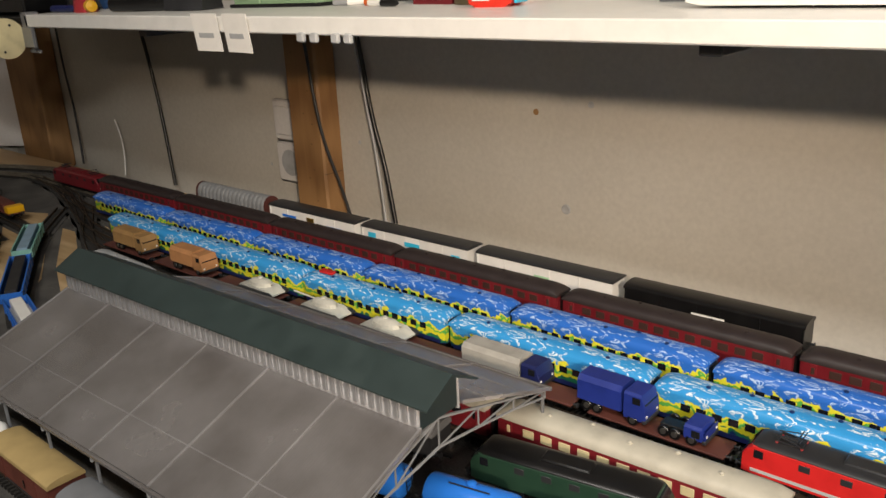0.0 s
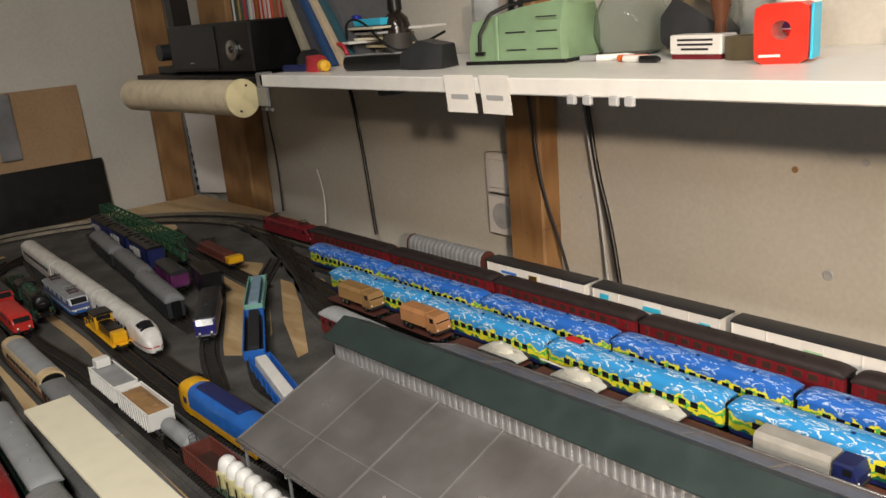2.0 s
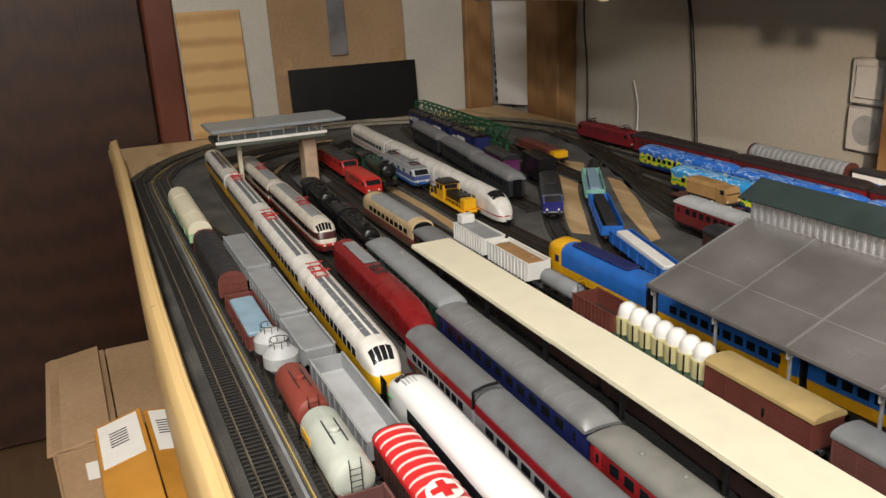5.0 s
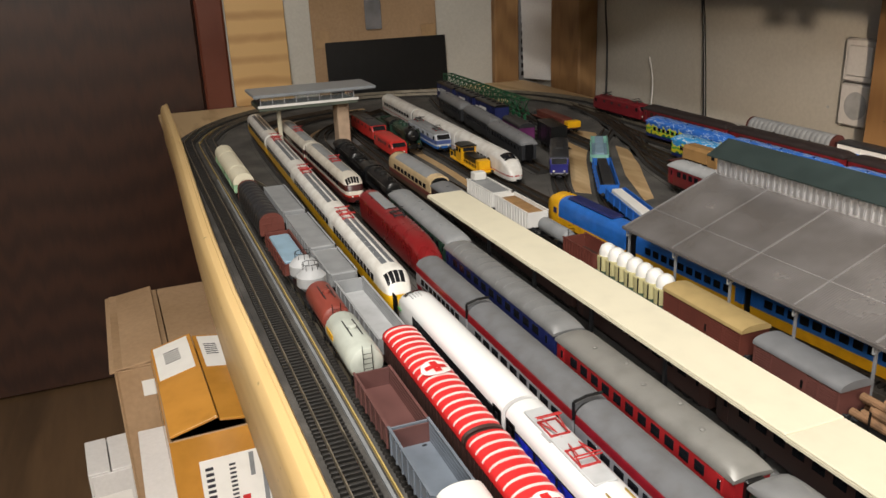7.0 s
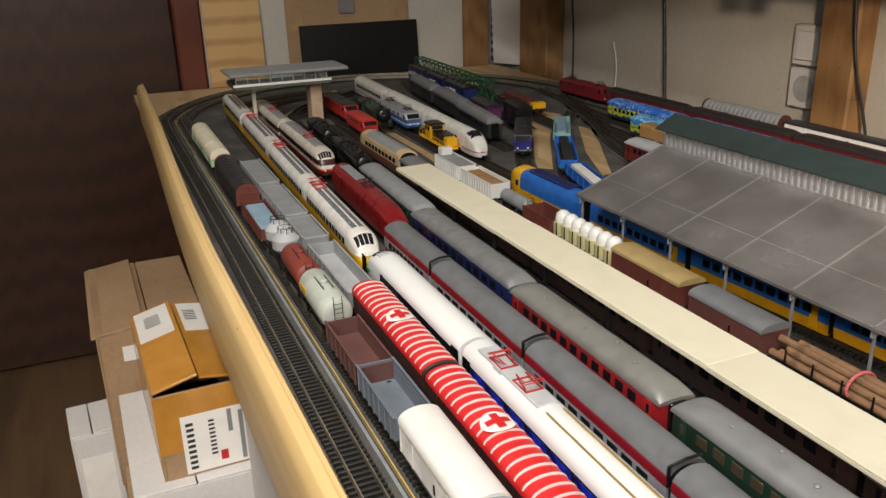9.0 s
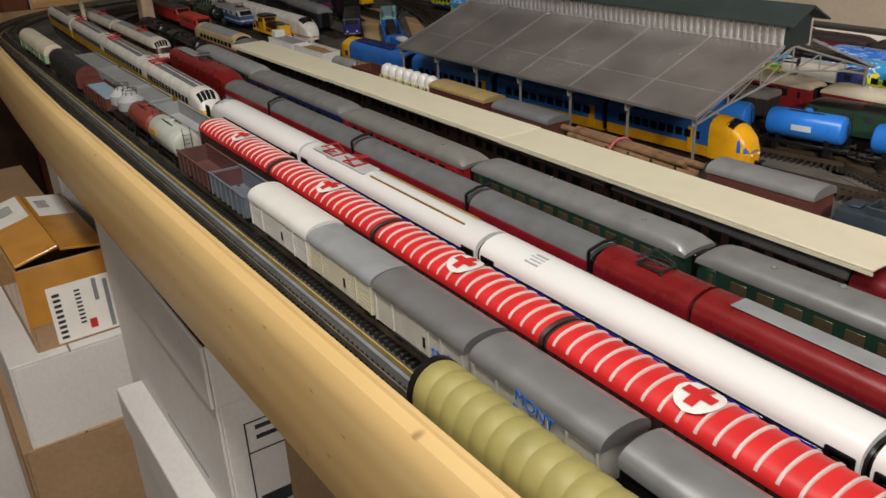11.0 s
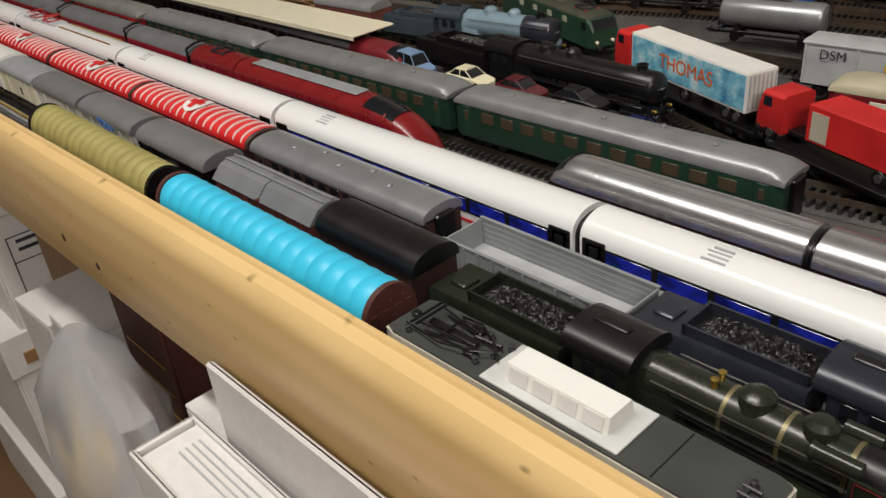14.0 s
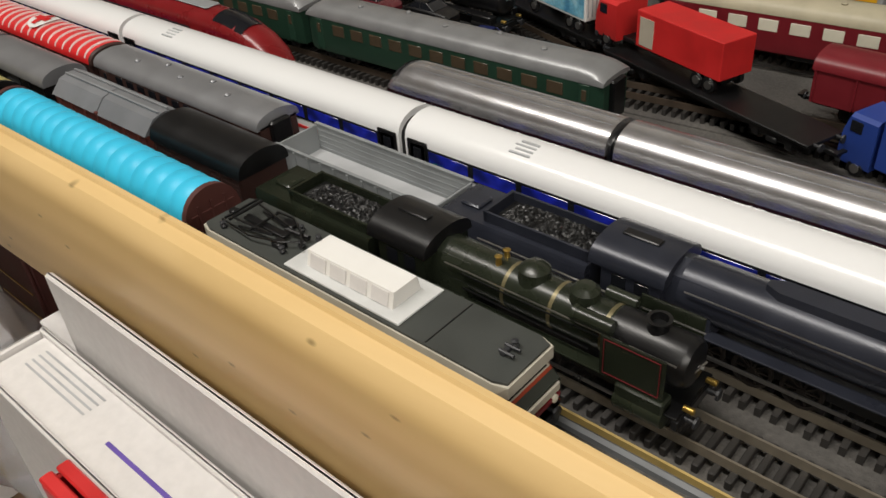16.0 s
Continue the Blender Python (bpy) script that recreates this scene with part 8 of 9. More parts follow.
shunter(-1.362, 0.362, -2)
for i, (xx, yy) in enumerate(((-1.86, 0.535), (-1.645, 0.512), (-1.445, 0.483))):
    v = coach(xx, yy, -7, 0.208, DARK, GREYROOF, "dark coach with rounded grey roof", 9, rise=0.013)
eloco(-1.29, 0.503, -29, 0.185, banded("blue_grey_diesel", [(0.0, (0.3, 0.3, 0.32)), (0.012, (0.03, 0.03, 0.20)), (0.034, (0.10, 0.10, 0.14)), (0.05, (0.1, 0.1, 0.12))], 0.35), DARK, "dark blue diesel locomotive with white front", panto=0, win=5)
PLB = paint("railcar_blue", (0.02, 0.13, 0.50), 0.4)
for xx, yy, rz, L, m, lab in ((-1.315, 0.602, -31, 0.17, paint("mint", (0.20, 0.42, 0.36), 0.5), "mint green hinged wagon standing among the trains"), (-1.145, 0.508, -28, 0.19, PLB, "blue well wagon with open frame"), (-0.965, 0.443, -14, 0.175, PLB, "blue well wagon with pale roof stripe")):
    v = gondola(xx, yy, rz, L, m, lab, top=0.026, w=0.030, inner=PALEBLUE if m is not PLB else (WHITE if xx > -1 else DARK), load=Geo().box(-L / 2 + 0.012, L / 2 - 0.012, -0.008, 0.008, 0.013, 0.0275, 0.001), ribs=6)
eloco(-1.56, 0.271, -1, 0.14, paint("light_red", (0.55, 0.03, 0.025), 0.4), MATS["light_red"] if "light_red" in MATS else RED, "red diesel locomotive with stepped hood", panto=0, win=4, hoods=False, top=0.034)
eloco(-1.755, 0.283, -1, 0.20, MATS["light_red"], DARK, "red diesel locomotive standing among the trains", panto=0, win=4)
steamer(-1.70, 0.325, -3, GREEN, "dark green steam locomotive with tender", L=0.16, tender=0.09, bands=False)
steamer(-1.53, 0.166 + 0.0, -2, BLACK, "black steam locomotive beside the signal box", L=0.13, tender=0.0, bands=False, deflect=False)


def lattice(x, y, rz, L, mat, label, lvl):
    """Long bridge girder load on a flat wagon."""
    v = veh("girder_wagon", label, "freight wagon", x, y, rz)
    part("deck", Geo().box(-L / 2, L / 2, -0.014, 0.014, 0.0095, 0.014, 0.0005), BLACK, v, smooth=False)
    g = Geo()
    z0, z1 = 0.030 if lvl else 0.014, 0.062 if lvl else 0.045
    n = 16
    for s in (-0.011, 0.011):
        for k in range(n):
            a, b = -L / 2 + L * k / n, -L / 2 + L * (k + 1) / n
            g.tube((a, s, z0), (b, s, z1), 0.0009, n=4).tube((a, s, z1), (b, s, z0), 0.0009, n=4).tube((a, s, z0), (a, s, z1), 0.0009, n=4)
        g.box(-L / 2, L / 2, s - 0.0015, s + 0.0015, z0 - 0.0015, z0 + 0.0015).box(-L / 2, L / 2, s - 0.0015, s + 0.0015, z1 - 0.0015, z1 + 0.0015)
    for k in range(n + 1):
        a = -L / 2 + L * k / n
        g.box(a - 0.001, a + 0.001, -0.011, 0.011, z1 - 0.001, z1 + 0.001)
        if lvl:
            g.box(a - 0.001, a + 0.001, -0.003, 0.003, 0.012, z0)
    part("girder", g, mat, v, smooth=False)
    running_gear(v, L)
    return v


GIRD = paint("girder_green", (0.012, 0.085, 0.035), 0.5)
lattice(-1.91, 0.628, -2.5, 0.52, GIRD, "long dark green lattice girder on wagons", 1)
for k, (xx, yy) in enumerate(((-2.03, 0.592), (-1.88, 0.583), (-1.73, 0.572))):
    v = van(xx, yy, -4.5, 0.148, NAVY, BLACK, "tall navy container wagon with white panels and dark roof", top=0.050, rise=0.004, rails=False)
    for s in (-1, 1):
        part("white_panel", Geo().box(-0.035, 0.01, s * 0.0170 - 0.0004, s * 0.0170 + 0.0004, 0.022, 0.040), WHITE if k else LIGHTGREY, v, smooth=False)
        part("print_bar", Geo().box(-0.06, -0.042, s * 0.0170 - 0.0004, s * 0.0170 + 0.0004, 0.030, 0.037), WHITE, v, smooth=False)
    for q in range(4):
        part("roof_fan", Geo().turned([(0.052, 0.006), (0.0555, 0.006), (0.0565, 0.004), (0.0565, 0)], 12, "z", (-0.05 + q * 0.033, 0)), BLACK, v)
van(-1.545, 0.548, -7, 0.12, paint("violet", (0.12, 0.02, 0.10), 0.45), DARK, "violet van with pale lettering", top=0.036)
van(-1.44, 0.570, -10, 0.10, BLACK, BLACK, "black high container wagon", top=0.050, rise=0.001)
v = flat_wagon(-1.63, 0.684, -4, 0.20, BROWN, "brown flat wagon with a yellow headstock", bog=True)
part("yellow_end", Geo().box(0.075, 0.094, -0.0155, 0.0155, 0.0125, 0.026, 0.001), NSY, v, "yellow end box")
part("load", Geo().box(-0.08, 0.06, -0.012, 0.012, 0.0125, 0.027, 0.002), BROWN, v)
v = coach(-1.015, 0.605, -2, 0.16, MAROON, LIGHTGREY, "maroon coach with pale grey roof", 7)
van(-0.905, 0.545, -2, 0.12, DKBROWN, DARK, "dark brown van in the shade of the hall", top=0.034)

# ---------------- boxes below the table edge ----------------
def carton(name, label, cx, cy, z0, sx, sy, sz, rz, mat, open_top=False, lid=None):
    v = thing(name, label, "box", pose(cx, cy, z0, 0, 0, rz), "stacked boxes")
    t = 0.004
    for nm, a in (("front_panel", (-sx / 2, sx / 2, -sy / 2, -sy / 2 + t, 0, sz)), ("back_panel", (-sx / 2, sx / 2, sy / 2 - t, sy / 2, 0, sz)), ("end_panel", (-sx / 2, -sx / 2 + t, -sy / 2 + t, sy / 2 - t, 0, sz)), ("end_panel", (sx / 2 - t, sx / 2, -sy / 2 + t, sy / 2 - t, 0, sz)), ("bottom", (-sx / 2 + t, sx / 2 - t, -sy / 2 + t, sy / 2 - t, 0, t))):
        part(nm, Geo().box(*a, 0.0012), mat, v, smooth=False)
    if not open_top:
        for s in (-1, 1):
            part("flap", Geo().box(-sx / 2, sx / 2, min(0.001 * s, s * sy / 2), max(0.001 * s, s * sy / 2), sz, sz + 0.004, 0.001), mat, v, smooth=False)
    if lid:
        part("lid", Geo().box(-sx / 2 - 0.004, sx / 2 + 0.004, -sy / 2 - 0.004, sy / 2 + 0.004, sz - lid, sz + 0.005, 0.0015), mat, v, smooth=False)
    return v


def slab(v, name, x0, x1, y0, y1, z0, z1, mat, label="", b=0.0):
    return part(name, Geo().box(x0, x1, y0, y1, z0, z1, b), mat, v, label, smooth=False)


# filing box, upper, open top with dark contents
fb = carton("filing_box", "white cardboard filing box with an open lid, printed on its end", -0.655, 0.045, -0.335, 0.37, 0.32, 0.225, 0, WBOX, open_top=True)
slab(fb, "lid_rim", -0.189, 0.189, -0.165, -0.161, 0.165, 0.235, WBOX, b=0.001)
slab(fb, "lid_rim", 0.1855, 0.1895, -0.1605, 0.16, 0.165, 0.235, WBOX, b=0.001)
slab(fb, "filling", -0.18, 0.18, -0.15, 0.15, 0.10, 0.19, BLACK, "dark contents")
slab(fb, "print_frame", 0.1851, 0.1856, -0.135, 0.10, 0.132, 0.1335, INK)
slab(fb, "print_frame", 0.1851, 0.1856, -0.135, 0.10, 0.095, 0.0965, INK)
slab(fb, "print_frame", 0.1851, 0.1856, -0.136, -0.1345, 0.02, 0.1335, INK)
for k in range(2):
    slab(fb, "print_bar", 0.1851, 0.1856, -0.125, -0.06, 0.122 - k * 0.012, 0.127 - k * 0.012, INK)
slab(fb, "print_bar", 0.1851, 0.1857, -0.13, -0.06, 0.022, 0.038, INK, "dark printed logo bar")
slab(fb, "print_bar", -0.05, 0.10, -0.1606, -0.1601, 0.02, 0.024, MIDGREY)
fb = carton("filing_box", "white cardboard filing box with closed lid", -0.655, 0.025, -0.615, 0.37, 0.34, 0.275, 0, WBOX, open_top=True, lid=0.06)
slab(fb, "print_bar", 0.1851, 0.1856, -0.13, -0.02, 0.09, 0.15, LIGHTGREY)
slab(fb, "wood_tag", 0.189, 0.192, -0.15, -0.12, 0.232, 0.25, TAN, "small wooden tag")
fb = carton("filing_box", "white cardboard filing box at the bottom of the stack", -0.655, 0.01, -0.789, 0.38, 0.34, 0.165, 0, WBOX)
# brown carton beside the filing boxes
carton("brown_carton", "plain brown cardboard carton under the table", -0.375, 0.12, -0.789, 0.14, 0.36, 0.73, 0, CARD)

# orange taped parcel
pc = carton("taped_parcel", "brown parcel wrapped in orange packing tape with address stickers", -1.105, -0.165, -0.315, 0.27, 0.125, 0.135, 2, CARD, open_top=True)
for s, tl in ((-1, 14), (1, -9)):
    fl = part("flap", Geo().box(-0.136, 0.136, 0 if s > 0 else -0.062, 0.062 if s > 0 else 0, -0.002, 0.002, 0.0008), TAPE, pc, "raised taped flap", smooth=False, at=pose(0, s * 0.001 - (0.0 if s > 0 else 0), 0.135 + 0.021 if s < 0 else 0.151, tl * (1 if s < 0 else 1), 0, 0))
    slab(fl, "address_sticker", -0.13, -0.02, 0.006 if s > 0 else -0.058, 0.056 if s > 0 else -0.006, 0.0021, 0.0026, PAPER, "white address sticker")
    for k in range(6):
        slab(fl, "barcode_bar", -0.10 + k * 0.007, -0.0975 + k * 0.007, 0.012 if s > 0 else -0.045, 0.03 if s > 0 else -0.022, 0.0027, 0.003, INK)
slab(pc, "tape_band", 0.1352, 0.1360, -0.063, 0.063, 0.045, 0.134, TAPE)
slab(pc, "tape_band", -0.135, 0.135, -0.0634, -0.0627, 0.03, 0.134, TAPE)
slab(pc, "address_sticker", 0.1361, 0.1366, -0.032, 0.060, 0.008, 0.098, PAPER, "white shipping label")
for k in range(9):
    slab(pc, "barcode_bar", 0.1367, 0.1370, -0.026, -0.016, 0.014 + k * 0.0085, 0.0185 + k * 0.0085, INK)
    slab(pc, "barcode_bar", 0.1367, 0.1370, 0.004, 0.012, 0.03 + k * 0.0065, 0.033 + k * 0.0065, INK)
slab(pc, "number_bar", 0.1367, 0.1370, 0.045, 0.051, 0.012, 0.09, MIDGREY)
slab(pc, "number_bar", 0.1367, 0.1370, 0.03, 0.036, 0.06, 0.095, MIDGREY)
slab(pc, "red_mark", 0.1367, 0.1370, 0.016, 0.026, 0.018, 0.033, RED)
# brown carton behind it
bc = carton("brown_carton", "opened brown cardboard carton with torn flaps", -1.44, -0.205, -0.50, 0.33, 0.175, 0.285, 1, CARD)
part("torn_flap", Geo().box(-0.165, 0.165, -0.085, 0, -0.002, 0.002, 0.0008), CARD, bc, smooth=False, at=pose(0, -0.01, 0.296, 8, 0, 0))
slab(bc, "sticker", 0.1655, 0.166, -0.05, -0.02, 0.235, 0.262, PAPER, "small white sticker")
# boxes beneath the parcel
wc = carton("white_carton", "flat white carton under the taped parcel", -1.10, -0.185, -0.452, 0.30, 0.165, 0.137, 1, WBOX)
carton("brown_carton", "brown cardboard carton at the bottom of the stack", -1.10, -0.19, -0.789, 0.31, 0.18, 0.335, 0, CARD)
carton("brown_carton", "brown cardboard carton on the floor", -1.44, -0.21, -0.789, 0.32, 0.18, 0.288, 0, CARD)
wc = carton("white_carton", "white carton with a printed label, standing beside the stack", -1.33, -0.325, -0.789, 0.11, 0.07, 0.40, 4, WBOX)
slab(wc, "label", 0.0552, 0.0556, -0.025, 0.025, 0.25, 0.36, PAPER, "white paper label")
carton("white_carton", "white carton leaning under the edge board", -1.29, -0.06, -0.789, 0.10, 0.09, 0.70, 0, WBOX)
carton("white_carton", "white carton between the parcel and the filing boxes", -0.90, -0.05, -0.789, 0.09, 0.12, 0.69, 0, WBOX)

# right-hand clutter under the edge
wb = carton("white_carton", "small white carton with a handle slot", -0.255, -0.05, -0.40, 0.09, 0.17, 0.20, 3, WBOX)
slab(wb, "handle_slot", 0.0452, 0.0457, -0.04, 0.02, 0.14, 0.152, BLACK)
carton("brown_carton", "brown cardboard carton carrying smaller boxes", -0.14, 0.05, -0.789, 0.33, 0.36, 0.388, 0, CARD)
wb = carton("white_carton", "white carton with a torn lid", -0.15, -0.06, -0.40, 0.09, 0.14, 0.22, 0, WBOX)
mb = carton("maroon_box", "dark maroon toy box with gold lines under the edge board", -0.02, -0.02, -0.27, 0.10, 0.16, 0.19, 0, MATS["end_wall_brown"])
for k in range(3):
    slab(mb, "gold_line", -0.04, 0.04, -0.0806, -0.0801, 0.05 + k * 0.03, 0.052 + k * 0.03, GOLD)
carton("yellow_box", "yellow toy box under a maroon box", -0.02, -0.03, -0.40, 0.12, 0.17, 0.128, 0, paint("box_yellow", (0.62, 0.40, 0.04), 0.5))
bag = Geo()
rb_ = random.Random(9)
bag.loft([[(r * (1 + 0.18 * rb_.uniform(-1, 1)) * math.cos(2 * math.pi * i / 18), 0.62 * r * (1 + 0.2 * rb_.uniform(-1, 1)) * math.sin(2 * math.pi * i / 18), z) for i in range(18)] for z, r in ((0, 0.05), (0.04, 0.064), (0.08, 0.072), (0.13, 0.076), (0.18, 0.066), (0.215, 0.04), (0.235, 0.014))])
solid("plastic_bag", bag, clear("bag_film", (0.93, 0.94, 0.97), 0.25, 0.75), "crumpled clear plastic bag between boxes", "bag", pose(0.05, -0.165, -0.30))
# long white cartons at the right
wb = carton("white_carton", "long white model box standing open under the edge board", 0.36, -0.02, -0.40, 0.40, 0.24, 0.305, 0, WBOX)
slab(wb, "upright_flap", -0.124, 0.2, -0.1265, -0.1215, 0.28, 0.388, WBOX, b=0.0015)
carton("brown_carton", "brown carton supporting white model boxes", 0.36, -0.03, -0.789, 0.42, 0.30, 0.388, 0, CARD)
wb = carton("white_carton", "long white model box with a violet printed band", 0.43, -0.174, -0.40, 0.44, 0.046, 0.338, 0, WBOX, open_top=True)
slab(wb, "inner_lid", -0.214, 0.214, -0.019, 0.019, 0.331, 0.3335, WBOX, "white inner lid")
slab(wb, "violet_band", -0.10, 0.10, -0.0045, -0.002, 0.3336, 0.3341, paint("violet_print", (0.12, 0.07, 0.35), 0.5))
slab(wb, "filling", -0.21, 0.21, -0.018, 0.018, 0.20, 0.330, WBOX, "white inner tray")
for k in range(4):
    slab(wb, "print_bar", -0.20, -0.13, -0.001 + k * 0.0045, 0.0003 + k * 0.0045, 0.3336, 0.3340, LIGHTGREY)
rbx = carton("red_box", "flat red cardboard box standing against white model boxes", 0.425, -0.2060, -0.40, 0.19, 0.017, 0.337, 0, RED)
wb = carton("white_carton", "white model box in front of the others", 0.22, -0.265, -0.40, 0.24, 0.07, 0.16, -4, WBOX)
slab(wb, "orange_end", -0.1206, -0.1201, -0.03, 0.03, 0.03, 0.13, ORANGE, "orange and white end print")
carton("brown_carton", "brown carton under the white model boxes", 0.30, -0.25, -0.789, 0.42, 0.12, 0.388, 0, CARD)

# ---------------- things on the shelf ----------------
SZ, SS = 0.391, 0.386
gc = thing("green_case", "pale green plastic tool case with a black strap", "case", pose(-0.985, 0.835, SZ, 0, 0, 10) @ Matrix.Scale(0.86, 4))
CG = paint("case_green", (0.22, 0.34, 0.20), 0.45, wear=0.12, stain=20)
part("shell", Geo().loft([[(x, y0, 0.004), (x, y0 - 0.002, 0.004 + (t - 0.004) * 0.5), (x, y0 + 0.012, t), (x, y1 - 0.012, t), (x, y1 + 0.002, 0.004 + (t - 0.004) * 0.5), (x, y1, 0.004)] for x, y0, y1, t in ((0, 0.012, 0.108, 0.058), (0.008, 0.0, 0.12, 0.070), (0.11, 0.0, 0.12, 0.090), (0.188, 0.0, 0.12, 0.098), (0.196, 0.01, 0.11, 0.088))]), CG, gc)
part("base_rim", Geo().box(-0.002, 0.198, -0.003, 0.123, 0, 0.006, 0.001), BLACK, gc, smooth=False)
for x in (0.085, 0.145):
    for z in (0.022, 0.050, 0.072):
        if x > 0.1 or z < 0.06:
            part("groove", Geo().box(x, x + 0.038, -0.0033, -0.0018, z, z + 0.002), DARK, gc, smooth=False)
part("corner_post", Geo().box(0.064, 0.070, -0.0045, -0.001, 0.006, 0.078, 0.001), CG, gc)
part("strap", Geo().path([(0.03, -0.003, 0.018), (0.034, -0.006, 0.05), (0.05, 0.004, 0.082), (0.07, 0.03, 0.094), (0.11, 0.05, 0.10), (0.15, 0.06, 0.103)], 0.0032, 6), BLACK, gc, "black strap")
part("knob", Geo().turned([(0.08, 0.013), (0.10, 0.014), (0.106, 0.012), (0.107, 0)], 16, "z", (0.072, 0.05)), BLACK, gc)
part("latch", Geo().box(0.022, 0.042, -0.007, -0.002, 0.016, 0.022, 0.001), BLACK, gc)
GLASS = clear("jar_glass", (0.86, 0.90, 0.86), 0.03, 0.92)
for jx, jy, sc in ((-0.80, 0.985, 1.0), (-0.70, 1.0, 0.8)):
    jr = thing("glass_jar", "round glass jar with a brass lid", "jar", pose(jx, jy, SZ), "glass jars")
    part("jar", Geo().turned([(0.0, 0.036 * sc), (0.006, 0.044 * sc), (0.03, 0.056 * sc), (0.055, 0.054 * sc), (0.075, 0.043 * sc), (0.082, 0.038 * sc), (0.082, 0.035 * sc), (0.074, 0.040 * sc), (0.055, 0.051 * sc), (0.03, 0.053 * sc), (0.007, 0.041 * sc), (0.004, 0.0)], 26, "z"), GLASS, jr)
    part("lid", Geo().turned([(0.080, 0.041 * sc), (0.096, 0.041 * sc), (0.098, 0.039 * sc), (0.098, 0)], 26, "z"), GOLD, jr, "brass screw lid")
rp = thing("hole_punch", "red plastic tape dispenser with a round hole", "dispenser", pose(-0.498, 0.832, SZ, 0, 0, 14) @ Matrix.Scale(0.9, 4))
g = Geo()
outer = [(-0.03, 0), (0.03, 0), (0.03, 0.045), (0.026, 0.062), (0.016, 0.068), (-0.018, 0.068), (-0.026, 0.060), (-0.03, 0.03)]
n_ = 24
def edge_pt(t):
    dx, dz = math.cos(t), math.sin(t)
    k = min(0.03 / abs(dx) if abs(dx) > 1e-6 else 9, (0.034 / abs(dz)) if abs(dz) > 1e-6 else 9)
    k = min(k, 0.041)
    return (dx * k, 0.034 + dz * k)
for y0, y1 in ((0.0, 0.05),):
    so = [edge_pt(2 * math.pi * i / n_) for i in range(n_)]
    si = [(0.011 * math.cos(2 * math.pi * i / n_), 0.038 + 0.011 * math.sin(2 * math.pi * i / n_)) for i in range(n_)]
    for i in range(n_):
        j = (i + 1) % n_
        a, b, c, d = so[i], so[j], si[j], si[i]
        g.quad((a[0], y0, a[1]), (b[0], y0, b[1]), (c[0], y0, c[1]), (d[0], y0, d[1]))
        g.quad((a[0], y1, a[1]), (b[0], y1, b[1]), (c[0], y1, c[1]), (d[0], y1, d[1]))
        g.quad((a[0], y0, a[1]), (b[0], y0, b[1]), (b[0], y1, b[1]), (a[0], y1, a[1]))
        g.quad((d[0], y0, d[1]), (c[0], y0, c[1]), (c[0], y1, c[1]), (d[0], y1, d[1]))
part("shell", g, paint("dispenser_red", (0.62, 0.03, 0.015), 0.35), rp, smooth=False)
part("blue_back", Geo().box(0.0305, 0.034, 0.005, 0.045, 0.004, 0.066, 0.001), TEAL, rp, "blue side plate", smooth=False)
part("print_bar", Geo().box(-0.024, 0.0, -0.0008, -0.0002, 0.008, 0.011), WHITE, rp, smooth=False)
st_ = thing("rubber_stamp", "white printed block with a dark wooden stamp handle", "stamp", pose(-0.635, 0.89, SZ, 0, 0, -6))
part("block", Geo().box(-0.04, 0.036, 0, 0.03, 0.006, 0.029, 0.001), WHITE, st_, smooth=False)
part("base", Geo().box(-0.038, 0.034, 0.002, 0.028, 0, 0.006), MAROON, st_, smooth=False)
for k in range(3):
    part("print_bar", Geo().box(-0.028 + 0.006 * (k == 0), 0.024 - 0.006 * (k == 0), -0.0006, -0.0001, 0.011 + k * 0.0055, 0.0135 + k * 0.0055), DARK, st_, smooth=False)
part("handle", Geo().turned([(0.029, 0.008), (0.04, 0.007), (0.06, 0.012), (0.085, 0.015), (0.105, 0.009), (0.108, 0)], 16, "z", (0.012, 0.03)), paint("stamp_wood", (0.10, 0.035, 0.015), 0.3), st_)
solid("tape_roll", Geo().turned([(0, 0.018), (0, 0.033), (0.026, 0.033), (0.026, 0.018), (0, 0.018)], 24, "z"), paint("olive_tape", (0.16, 0.12, 0.06), 0.5), "roll of olive-brown tape lying flat", "tape", pose(-0.567, 0.905, SZ))
solid("black_gadget", Geo().loft([[(x, y0, z0), (x, y1, z0), (x, y1, z1), (x, y0, z1)] for x, y0, y1, z0, z1 in ((-0.045, 0.0, 0.04, 0.02, 0.05), (-0.02, -0.005, 0.045, 0.004, 0.075), (0.02, 0.0, 0.045, 0.002, 0.05), (0.045, 0.01, 0.04, 0.0, 0.03))]), DARK, "angular black plastic gadget", "gadget", pose(-0.665, 0.925, SZ))
for k, (dx, dy, rz, L, m, lb) in enumerate(((-0.775, 0.875, 35, 0.05, WHITE, "white plastic marker cap"), (-0.735, 0.87, 5, 0.05, ORANGE, "orange pen on the shelf"), (-0.72, 0.862, 0, 0.045, WHITE, "white and black pen"), (-0.69, 0.855, -4, 0.03, BLACK, "short black pen cap"), (-0.80, 0.872, 25, 0.07, MIDGREY, "thin grey knife on the shelf"))):
    solid("pen", Geo().turned([(0, 0), (0, 0.0045), (L * 0.8, 0.0045), (L, 0.002), (L, 0)], 10), m, lb, "pen", pose(dx, dy, SZ + 0.0045, 0, 0, rz), "pens on the shelf")
